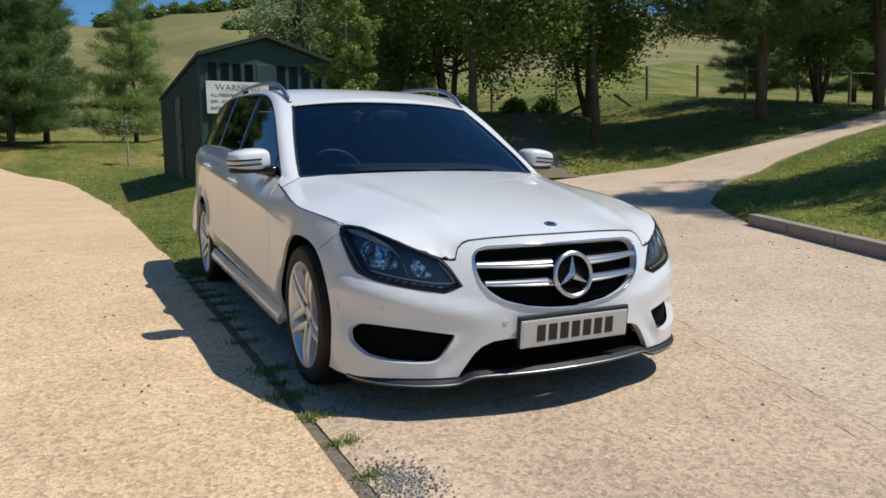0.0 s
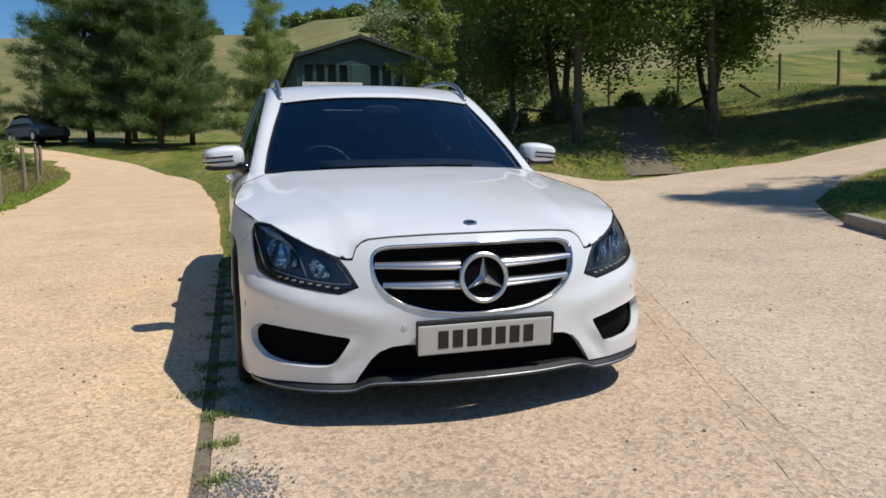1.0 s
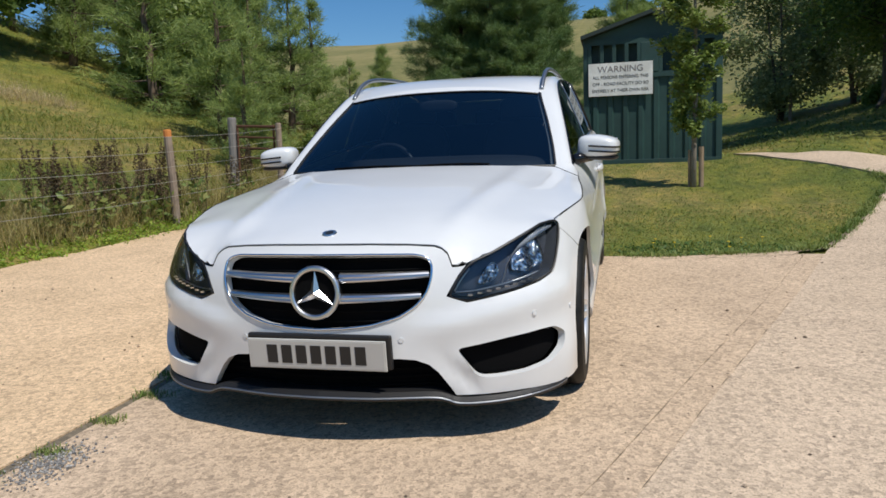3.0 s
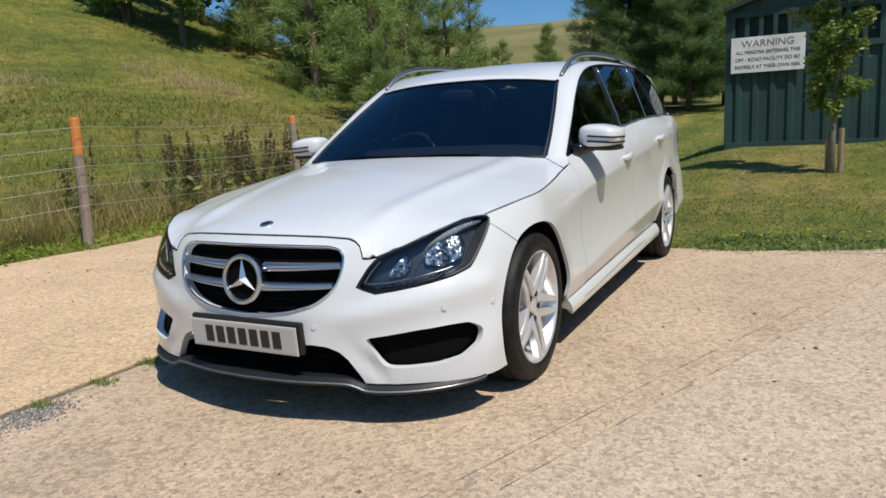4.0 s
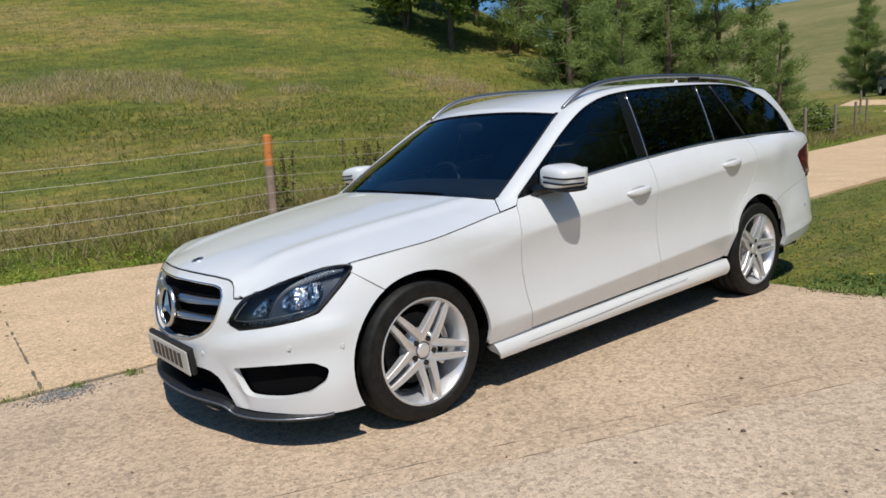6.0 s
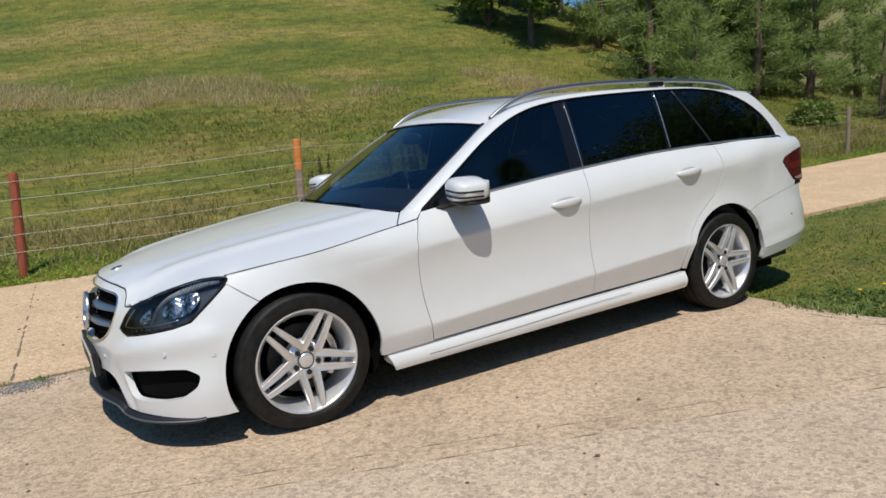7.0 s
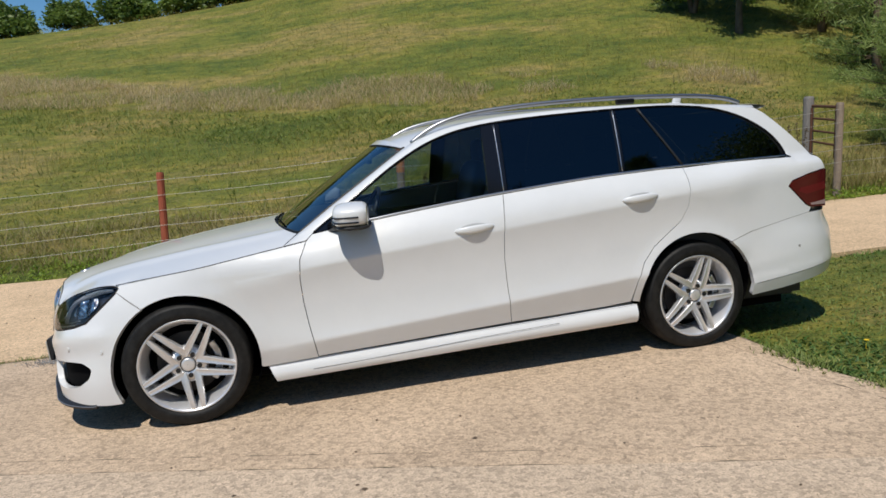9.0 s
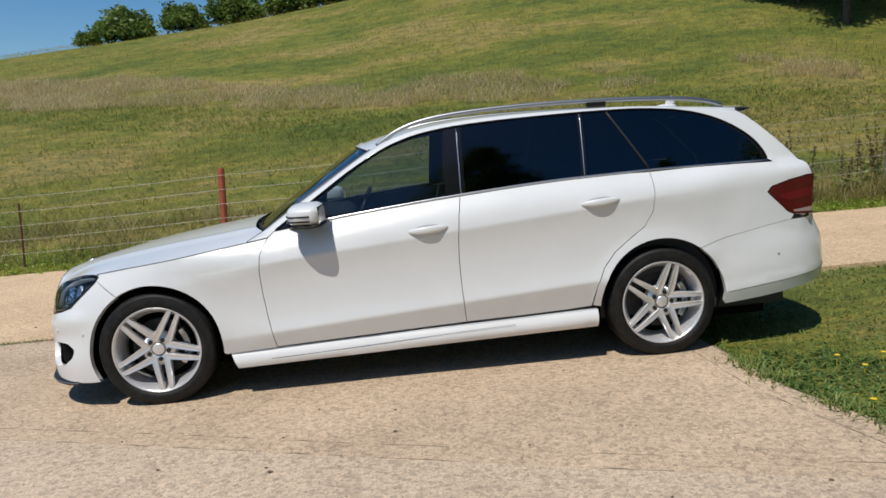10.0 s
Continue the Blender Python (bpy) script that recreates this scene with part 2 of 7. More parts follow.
def inside(poly, x, y):
    hit = False
    j = len(poly) - 1
    for i in range(len(poly)):
        xi, yi = poly[i]
        xj, yj = poly[j]
        if (yi > y) != (yj > y) and x < (xj - xi) * (y - yi) / (yj - yi) + xi:
            hit = not hit
        j = i
    return hit


def edge_distance(poly, x, y, closed=True):
    best = 1e9
    n = len(poly)
    for i in range(n if closed else n - 1):
        (ax, ay), (bx, by) = poly[i], poly[(i + 1) % n]
        dx, dy = bx - ax, by - ay
        t = max(0.0, min(1.0, ((x - ax) * dx + (y - ay) * dy) / (dx * dx + dy * dy + 1e-12)))
        best = min(best, math.hypot(x - ax - t * dx, y - ay - t * dy))
    return best


from mathutils.geometry import delaunay_2d_cdt


def round_path(pts, radius, closed=True, steps=5):
    """The polygon with its corners rounded; radius one number or one a corner."""
    out = []
    n = len(pts)
    for i in range(n):
        p = Vector(pts[i][:2])
        r = radius[i] if isinstance(radius, (list, tuple)) else radius
        if not closed and i in (0, n - 1) or r <= 0:
            out.append(tuple(p))
            continue
        a, b = Vector(pts[i - 1][:2]), Vector(pts[(i + 1) % n][:2])
        da, db = (a - p), (b - p)
        la, lb = min(r, da.length * 0.49), min(r, db.length * 0.49)
        a, b = p + da.normalized() * la, p + db.normalized() * lb
        for k in range(steps + 1):
            t = k / steps
            out.append(tuple((1 - t) ** 2 * a + 2 * t * (1 - t) * p + t * t * b))
    return out


def densify(poly, step, closed=True):
    out = []
    n = len(poly)
    for i in range(n if closed else n - 1):
        a, b = Vector(poly[i]), Vector(poly[(i + 1) % n])
        k = max(1, math.ceil((b - a).length / step))
        out += [tuple(a.lerp(b, j / k)) for j in range(k)]
    if not closed:
        out.append(tuple(poly[-1]))
    return out


def flat_fill(outline, holes, step, jitter=0.0, lines=()):
    """A triangulated region of the plane: points, triangles, and its border loops."""
    rng = random.Random(5)
    loops = [densify(outline, step)] + [densify(h, step) for h in holes]
    pts, edges = [], []
    for loop in loops:
        k = len(pts)
        pts += [Vector(p) for p in loop]
        edges += [(k + i, k + (i + 1) % len(loop)) for i in range(len(loop))]
    kept = [p for line in lines for p in densify(line, step * 0.8, False) if inside(outline, *p) and all(edge_distance(l, *p) > 0.004 for l in loops)]
    kept_xy = np.array(kept) if kept else np.zeros((0, 2))
    pts += [Vector(p) for p in kept]
    xs, ys = [p[0] for p in outline], [p[1] for p in outline]
    nx, ny = int((max(xs) - min(xs)) / step) + 1, int((max(ys) - min(ys)) / step) + 1
    for i in range(nx + 1):
        for j in range(ny + 1):
            x = min(xs) + (i + (j % 2) * 0.5) * step + rng.uniform(-jitter, jitter)
            y = min(ys) + j * step + rng.uniform(-jitter, jitter)
            if inside(outline, x, y) and not any(inside(h, x, y) for h in holes) and all(edge_distance(l, x, y) > step * 0.45 for l in loops) and not (kept and (np.hypot(kept_xy[:, 0] - x, kept_xy[:, 1] - y) < step * 0.6).any()):
                pts.append(Vector((x, y)))
    v, e, f, *_ = delaunay_2d_cdt(pts, edges, [], 0, 1e-6)
    keep = []
    for tri in f:
        cx, cy = sum(v[i][0] for i in tri) / len(tri), sum(v[i][1] for i in tri) / len(tri)
        if inside(loops[0], cx, cy) and not any(inside(l, cx, cy) for l in loops[1:]):
            (ax, ay), (bx, by), (qx, qy) = v[tri[0]], v[tri[1]], v[tri[2]]
            keep.append(tuple(tri) if (bx - ax) * (qy - ay) - (by - ay) * (qx - ax) > 0 else tuple(tri[::-1]))
    return v, keep


def catmull(pts, steps=6):
    """A smooth open line through points."""
    P = [Vector(p) for p in pts]
    out = []
    for i in range(len(P) - 1):
        a, b, c, d = P[max(i - 1, 0)], P[i], P[i + 1], P[min(i + 2, len(P) - 1)]
        for k in range(steps):
            t = k / steps
            out.append(tuple(0.5 * ((2 * b) + (c - a) * t + (2 * a - 5 * b + 4 * c - d) * t * t + (3 * b - a - 3 * c + d) * t ** 3)))
    out.append(tuple(P[-1]))
    return out


# ---- the ground ----
TAN = math.tan(radians(3.07))
LANE_LEFT = [(-60, -5.7), (-20, -5.5), (-4, -5.38), (-2.2, -5.36), (-0.5, -5.22), (0.8, -4.98), (2.0, -4.8), (5, -4.66), (8, -4.66), (11, -4.85), (14, -5.1), (18, -5.55), (23, -6.3), (30, -7.6), (35, -9.6), (39, -13.5), (41, -19), (43, -60)]
LANE_RIGHT = [(-60, -1.1), (-4, -1.08), (0, -1.03), (4, -1.05), (8, -1.15), (11, -1.28), (15, -1.58), (20, -2.0), (25, -2.8), (29, -3.8), (33.5, -5.3), (37, -7.8), (40, -11.5), (42.5, -17.5), (44, -26), (46, -60)]
DOWNS = [(-120, 30.0), (-90, 31.0), (-60, 33.2), (0, 35.8), (25, 38.8), (55, 44.5), (120, 50.0)]
WOOD_LINE = [(0.5, 80.0), (1.2, 32.0), (2.8, 24.0), (3.4, 18.0), (3.2, 13.0), (3.9, 10.4), (5.4, 9.6), (7.4, 9.8), (9.0, 10.2), (10.4, 10.5), (12.0, 10.3), (14.5, 9.7), (18, 9.2), (26, 7.6), (45, 4)]
LAWN_LINE = [(2.0, -6.5), (4.3, -0.2), (5.55, 3.1), (6.2, 4.1), (6.9, 5.0), (8.4, 6.2), (10.1, 7.2), (12.0, 7.9), (14.5, 8.3), (18, 8.0), (26, 6.4), (45, 3)]
ISLAND = [(-0.96, 3.36), (0.6, 3.16), (1.6, 3.19), (2.36, 3.42), (2.72, 3.62), (3.6, 5.4), (4.4, 7.2), (4.3, 7.9), (4.0, 8.9), (3.55, 10.2), (3.05, 12.5), (3.3, 16), (2.0, 20), (-1.6, 20.5), (-1.1, 10)]


def side_of(line, x, y):
    """Signed distance from an open line: positive on its left as it runs."""
    best, sign = 1e9, 1
    for (ax, ay), (bx, by) in zip(line, line[1:]):
        dx, dy = bx - ax, by - ay
        t = max(0.0, min(1.0, ((x - ax) * dx + (y - ay) * dy) / (dx * dx + dy * dy)))
        d = math.hypot(x - ax - t * dx, y - ay - t * dy)
        if d < best - 1e-9:
            best, sign = d, 1 if dx * (y - ay) - dy * (x - ax) > 0 else -1
    return best * sign


def height(x, y):
    """The lie of the land."""
    z = TAN * min(y, 45) if y > -30 else -TAN * 30
    # the green island and the shed's plot
    z += 0.42 * ss(3.6, 11.5, y) * ss(-1.3, 0.8, x) * (1 - ss(17, 26, y)) * (1 - ss(4.2, 6.5, x))
    # the side road climbs away to the east
    xe = min(x, 18.0)
    z += (0.06 * max(0.0, xe - 3.0) + 0.16 * max(0.0, xe - 11.0)) * ss(-9, 4, y) + 0.025 * max(0.0, min(8.0, y - 5.0)) * ss(2, 5, x) * (1 - ss(20, 40, y) * (1 - ss(4, 9, x)))
    if x > -3 and y > 2:
        w = side_of(WOOD_LINE, x, y)
        if w > 0:
            z += 0.165 * min(w, 9.0) * ss(0, 3.0, w) * ss(-3, 1.5, x) * (1 - 0.5 * ss(11, 16, x)) * (1 - ss(42, 66, y))
            # the mown field beyond the fence
            z += 0.12 * max(0.0, min(w, 60.0) - 10.0) * ss(6, 14, x) * (1 - ss(60, 130, y))
    if x > 1.5:
        d = -side_of(LAWN_LINE, x, y)
        if d > 0:
            z += 0.10 * ss(0, 0.25, d) * (1 - ss(4.5, 7, y)) + 0.17 * d * ss(0, 2.5, d) * (1 - ss(3, 9, d) * 0.75)
    # the hillside beyond the fence
    e = lerp_table(LANE_LEFT, y) - x
    if e > 0:
        crest = max(4.0, min(15.0, 9.8 + (0.16 if y < 0 else 0.26) * y)) - TAN * min(max(y, -30), 45)
        crest *= 1 - ss(22, 48, y) * 0.75
        u = (e - 0.3) / 31.0
        z += 0.10 * ss(0, 0.5, e) + crest * max(0.0, min(u, 1.0)) ** 1.3 * ss(-0.5, 1.2, e)
        z -= 0.05 * max(0.0, e - 33)
    z += 1.5 * ss(28, 47, y)
    # far downs
    if y > 48:
        z += lerp_table(DOWNS, x) * (ss(40, 205, y) ** 0.9 - ss(40, 205, 48) ** 0.9)
        z -= 0.04 * max(0, y - 215)
    r = math.hypot(x, y)
    if r > 7:
        z += (noise.noise((x * 0.13, y * 0.13, 3.1)) * 0.22 + noise.noise((x * 0.03, y * 0.03, 9.0)) * 0.8 * ss(30, 120, r)) * ss(7, 16, r) * (0.15 if LANE_LEFT[0][1] - 1 < x < 6 else 1)
    return z


def on_road(x, y):
    """True on the lane, the standing and the side road."""
    if y > 46 or y < -40:
        return False
    if lerp_table(LANE_LEFT, y) < x < lerp_table(LANE_RIGHT, y):
        return True
    if x < lerp_table(LANE_RIGHT, y) or inside(ISLAND, x, y) or y > 18:
        return False
    return side_of(WOOD_LINE, x, y) < 0 and side_of(LAWN_LINE, x, y) > 0


def axis_steps(near0, near1, fine, lo, hi):
    a = list(np.arange(near0, near1 + 1e-6, fine))
    s, v = fine, near1
    while v < hi:
        s *= 1.13
        v += s
        a.append(v)
    s, v = fine, near0
    while v > lo:
        s *= 1.13
        v -= s
        a.insert(0, v)
    return a


def build_ground():
    xs = axis_steps(-9, 9, 0.22, -700, 700)
    ys = axis_steps(-7, 16, 0.22, -600, 900)
    verts, faces = [], []
    for y in ys:
        for x in xs:
            z = height(x, y)
            if on_road(x, y):
                z -= 0.035
            verts.append((x, y, z))
    n = len(xs)
    for j in range(len(ys) - 1):
        for i in range(n - 1):
            faces.append((j * n + i, j * n + i + 1, (j + 1) * n + i + 1, (j + 1) * n + i))
    ob = link_mesh("ground", verts, faces, GROUND, smooth=True, mats=[DOWNLAND])
    for face in ob.data.polygons:
        if face.center.y > 62 + 6 * math.sin(face.center.x * 0.11):
            face.material_index = 1
    return tagged(ob, "rolling grassland of dry and green summer grass", "ground", kind="structure")


build_ground()


def paved(name, outline, material, label, step=0.3, lift=0.012, depth=0.12):
    """A slab that follows the land, with its edges turned down."""
    v, f = flat_fill(outline, [], step)
    verts = [(p[0], p[1], height(p[0], p[1]) + lift + 0.004 * noise.noise((p[0] * 1.7, p[1] * 1.7, 0))) for p in v]
    n = len(verts)
    count = {}
    for tri in f:
        for k in range(3):
            count[(tri[k], tri[(k + 1) % 3])] = 1
    faces = list(f)
    for a, b in count:
        if (b, a) not in count:
            k = len(verts)
            verts += [verts[b], verts[a]] + [(q[0], q[1], q[2] - depth) for q in (verts[a], verts[b])]
            faces.append((k, k + 1, k + 2, k + 3))
    ob = link_mesh(name, verts, faces, material)
    ob.data.shade_smooth()
    return tagged(ob, label, name.rstrip("_0123456789"), kind="structure")


def lane_outline():
    ys = [-40, -30, -20, -14, -10, -7, -5] + [y * 0.5 for y in range(-8, 25)] + list(range(13, 30)) + list(range(30, 45))
    rng = random.Random(3)
    left = [(lerp_table(LANE_LEFT, y) + rng.uniform(-0.05, 0.05), y) for y in ys]
    right = [(lerp_table(LANE_RIGHT, y) - 0.02 + rng.uniform(-0.035, 0.035) * ss(2.5, 4, y), y) for y in ys]
    return right + left[::-1]


paved("road", lane_outline(), LANE, "pale buff gravel concrete lane curving uphill", 0.8)
SEAM = [(0.12, -3.2), (0.98, -0.95), (1.33, 0.02), (2.02, 1.86), (2.52, 3.3)]
pad_edge = [(-1.0, -6)] + [(-1.0, y * 0.5) for y in range(-11, 7)] + [(-0.3, 3.12), (0.6, 3.03), (1.6, 3.05), (2.4, 3.24)] + [(x - 0.004, y) for x, y in SEAM[::-1]] + [(-0.95, -6)]
paved("pavement", pad_edge, PAD, "exposed aggregate concrete hard standing under the car", 0.3)
road_edge = [(x + 0.150, y) for x, y in [(-0.93, -6)] + SEAM] + [(2.74, 3.5), (3.62, 5.4), (4.42, 7.2), (4.32, 7.9), (4.02, 8.9), (3.57, 10.2), (3.2, 12.3)] + [(x, y) for x, y in WOOD_LINE[5:]] + [(x, y) for x, y in LAWN_LINE[::-1]] + [(-0.6, -14), (-0.95, -14)]
paved("road_2", road_edge, ROAD, "worn brushed concrete side road", 0.45)

strip = [(x - 0.002, y) for x, y in [(-0.93, -6)] + SEAM] + [(x + 0.149, y) for x, y in SEAM[::-1] + [(-0.93, -6)]]
paved("pavement_2", strip, PAD, "narrow concrete drain strip between two joints", 0.12, 0.0115)


def filler(name, line, width, material, label, drop=0.004):
    """Earth that fills a joint, a little below the slabs."""
    rng = random.Random(8)
    verts, faces = [], []
    pts = densify(line, 0.1, False)
    for k, (x, y) in enumerate(pts):
        d = Vector(pts[min(k + 1, len(pts) - 1)]) - Vector(pts[max(k - 1, 0)])
        n = Vector((d.y, -d.x)).normalized()
        for s in (-1, 0, 1):
            q = Vector((x, y)) + n * s * width / 2
            verts.append((q.x, q.y, height(q.x, q.y) + drop + (rng.uniform(-0.003, 0.006) if s == 0 else -0.01)))
    for k in range(len(pts) - 1):
        for c in (0, 1):
            i = 3 * k + c
            faces.append((i, i + 1, i + 4, i + 3))
    return tagged(link_mesh(name, verts, faces, material, smooth=True), label, "joint", kind="structure")


def soil_mat(name, a, b):
    m = Mat(name, 0.95)
    m.color(m.ramp(m.noise(25, 5, 0.7), [(0.3, a), (0.7, b)]))
    m.bump(m.noise(60, 4), 0.8, 0.01)
    return m.m


SOIL = soil_mat("joint_soil", (0.09, 0.075, 0.05), (0.24, 0.19, 0.13))
GRIT = soil_mat("joint_grit", (0.15, 0.115, 0.08), (0.36, 0.28, 0.20))
filler("trim_joint_1", [(-1.03, -14), (-1.03, 3.3)], 0.10, SOIL, "earth and moss filled joint between lane and pavement", 0.0095)
filler("trim_joint_2", SEAM, 0.014, SOIL, "gritty joint in the concrete", 0.0105)
filler("trim_joint_3", [(x + 0.145, y) for x, y in SEAM], 0.015, SOIL, "gritty joint in the concrete", 0.0105)
filler("trim_joint_4", [(-5.0, -0.95), (-1.1, -1.2)], 0.05, SOIL, "dirty expansion joint across the lane", 0.0125)
filler("trim_joint_5", [(-4.4, 5.6), (-1.1, 5.1)], 0.03, SOIL, "dirty expansion joint across the lane", 0.0115)
filler("trim_joint_6", [(2.78, 3.62), (5.2, 3.75)], 0.035, SOIL, "dirty joint across the side road", 0.0125)


EDGING = [(-0.3, 3.125), (0.6, 3.036), (1.6, 3.057), (2.4, 3.248), (2.5, 3.44), (2.36, 3.43), (1.6, 3.205), (0.6, 3.175), (-0.3, 3.28)]
paved("pavement_3", EDGING, PAD, "narrow chipped concrete edging before the grass", 0.12, 0.010)
filler("trim_joint_7", [(-0.3, 3.122), (0.6, 3.033), (1.6, 3.053), (2.42, 3.25)], 0.022, SOIL, "dirty joint before the concrete edging", 0.0115)
filler("trim_joint_8", [(-0.9, 3.36), (0.6, 3.19), (1.6, 3.22), (2.38, 3.45), (2.75, 3.66), (3.62, 5.42), (4.42, 7.2)], 0.05, GRIT, "bare earth along the edge of the grass", 0.006)


def clods():
    """Crumbs of earth and small stones lying on the concrete."""
    rng = random.Random(91)
    verts, faces = [], []
    for k in range(1500):
        x, y = rng.uniform(-4.2, 5.0), rng.uniform(-3.0, 4.6)
        if not on_road(x, y) or (abs(x) < 0.95 and -0.9 < y < 3.6):
            continue
        r = 0.0028 + 0.009 * rng.random() ** 4
        z = height(x, y) + 0.012 + r * 0.3
        b = len(verts)
        flat = rng.uniform(0.4, 0.8)
        for dx, dy, dz in ((1, 0, 0), (-1, 0, 0), (0, 1, 0), (0, -1, 0), (0, 0, 1), (0, 0, -1)):
            verts.append((x + dx * r * rng.uniform(0.6, 1.5), y + dy * r * rng.uniform(0.6, 1.5), z + dz * r * flat))
        for f in ((0, 2, 4), (2, 1, 4), (1, 3, 4), (3, 0, 4), (2, 0, 5), (1, 2, 5), (3, 1, 5), (0, 3, 5)):
            faces.append(tuple(b + i for i in f))
    m = Mat("earth_crumbs", 0.95)
    m.color(m.ramp(m.rand_island(), [(0.0, (0.07, 0.05, 0.035)), (0.6, (0.19, 0.14, 0.095)), (1.0, (0.46, 0.36, 0.26))]))
    tagged(link_mesh("loose_stones", verts, faces, m.m), "crumbs of earth and small stones lying on the concrete", "stones", kind="stuff")


clods()


def gravel_patch():
    """Loose grey chippings in the joint before the car."""
    rng = random.Random(12)
    verts, faces = [], []
    for k in range(620):
        x, y = -0.90 + rng.gauss(0, 0.055), -1.14 + rng.gauss(0, 0.09)
        r = rng.uniform(0.003, 0.008)
        z = height(x, y) + 0.012 + r * 0.4
        b = len(verts)
        for dx, dy, dz in ((1, 0, 0), (-1, 0, 0), (0, 1, 0), (0, -1, 0), (0, 0, 1), (0, 0, -1)):
            verts.append((x + dx * r * rng.uniform(0.6, 1.2), y + dy * r * rng.uniform(0.6, 1.2), z + dz * r * 0.7))
        for f in ((0, 2, 4), (2, 1, 4), (1, 3, 4), (3, 0, 4), (2, 0, 5), (1, 2, 5), (3, 1, 5), (0, 3, 5)):
            faces.append(tuple(b + i for i in f))
    m = Mat("grey_chippings", 0.9)
    m.color(m.ramp(m.rand_island(), [(0.0, (0.10, 0.095, 0.09)), (0.6, (0.22, 0.21, 0.20)), (1.0, (0.42, 0.40, 0.37))]))
    tagged(link_mesh("gravel", verts, faces, m.m), "loose grey stone chippings on the concrete", "gravel", kind="stuff")


gravel_patch()


def leaf_mat(name, stops, gloss=0.5, through=0.25):
    m = Mat(name, gloss)
    c = m.ramp(m.rand_island(), stops)
    m.color(m.mix(0.35, c, m.ramp(m.noise(0.8, 3), [(0.35, stops[0][1]), (0.65, stops[-1][1])])))
    t = m.t
    tr = t.nodes.new("ShaderNodeBsdfTranslucent")
    m.link(m.b.inputs["Base Color"].links[0].from_socket, tr.inputs[0])
    mix = t.nodes.new("ShaderNodeMixShader")
    mix.inputs[0].default_value = through
    m.link(m.b.outputs[0], mix.inputs[1])
    m.link(tr.outputs[0], mix.inputs[2])
    m.link(mix.outputs[0], t.nodes["Material Output"].inputs[0])
    return m.m


def bark_mat(name, a, b):
    m = Mat(name, 0.9)
    m.color(m.ramp(m.noise(9, 5, 0.7, stretch=(1, 1, 0.25)), [(0.3, a), (0.7, b)]))
    m.bump(m.noise(18, 4, 0.7, stretch=(1, 1, 0.2)), 0.9, 0.03)
    return m.m


LEAF_DARK = leaf_mat("broad_leaf", [(0.0, (0.066, 0.121, 0.024)), (0.6, (0.131, 0.212, 0.040)), (1.0, (0.274, 0.352, 0.076))], 0.5, 0.4)
LEAF_LIGHT = leaf_mat("light_leaf", [(0.0, (0.113, 0.179, 0.030)), (0.6, (0.203, 0.273, 0.055)), (1.0, (0.330, 0.389, 0.100))], 0.5, 0.4)
LEAF_GREY = leaf_mat("grey_green_leaf", [(0.0, (0.15, 0.20, 0.085)), (0.6, (0.26, 0.32, 0.145)), (1.0, (0.40, 0.45, 0.23))], 0.5, 0.45)
NEEDLE = leaf_mat("pine_needle", [(0.0, (0.059, 0.114, 0.034)), (0.6, (0.123, 0.208, 0.061)), (1.0, (0.259, 0.351, 0.105))], 0.55, 0.3)
NEEDLE_LIGHT = leaf_mat("young_pine_needle", [(0.0, (0.15, 0.225, 0.065)), (0.6, (0.27, 0.36, 0.105)), (1.0, (0.46, 0.53, 0.17))], 0.55, 0.5)
BARK = bark_mat("bark", (0.05, 0.04, 0.03), (0.16, 0.13, 0.10))
BARK_PINE = bark_mat("pine_bark", (0.07, 0.045, 0.03), (0.20, 0.14, 0.10))
LAWN = leaf_mat("mown_grass", [(0.0, (0.076, 0.145, 0.020)), (0.5, (0.134, 0.217, 0.033)), (0.85, (0.212, 0.268, 0.058)), (1.0, (0.370, 0.365, 0.125))], 0.6, 0.3)
LAWN_LUSH = leaf_mat("lush_grass", [(0.0, (0.130, 0.232, 0.019)), (0.5, (0.217, 0.332, 0.027)), (1.0, (0.356, 0.430, 0.060))], 0.6, 0.3)
MEADOW = leaf_mat("meadow_grass", [(0.0, (0.123, 0.161, 0.023)), (0.45, (0.209, 0.226, 0.038)), (0.75, (0.332, 0.300, 0.069)), (1.0, (0.546, 0.435, 0.142))], 0.65, 0.5)
CLOVER = leaf_mat("clover_leaf", [(0.0, (0.035, 0.085, 0.014)), (0.6, (0.06, 0.13, 0.022)), (1.0, (0.10, 0.18, 0.035))], 0.5, 0.3)
STRAW = leaf_mat("straw_grass", [(0.0, (0.17, 0.15, 0.05)), (0.6, (0.26, 0.22, 0.09)), (1.0, (0.38, 0.31, 0.15))], 0.7, 0.3)
TAN_GRASS = leaf_mat("tan_grass", [(0.0, (0.20, 0.20, 0.06)), (0.5, (0.34, 0.29, 0.10)), (1.0, (0.52, 0.41, 0.18))], 0.7, 0.45)
PALE_STRAW = leaf_mat("bleached_grass", [(0.0, (0.36, 0.29, 0.14)), (0.6, (0.54, 0.43, 0.25)), (1.0, (0.70, 0.57, 0.37))], 0.7, 0.5)
WEED = leaf_mat("seed_head", [(0.0, (0.050, 0.033, 0.016)), (0.6, (0.100, 0.066, 0.030)), (1.0, (0.160, 0.115, 0.052))], 0.8, 0.05)


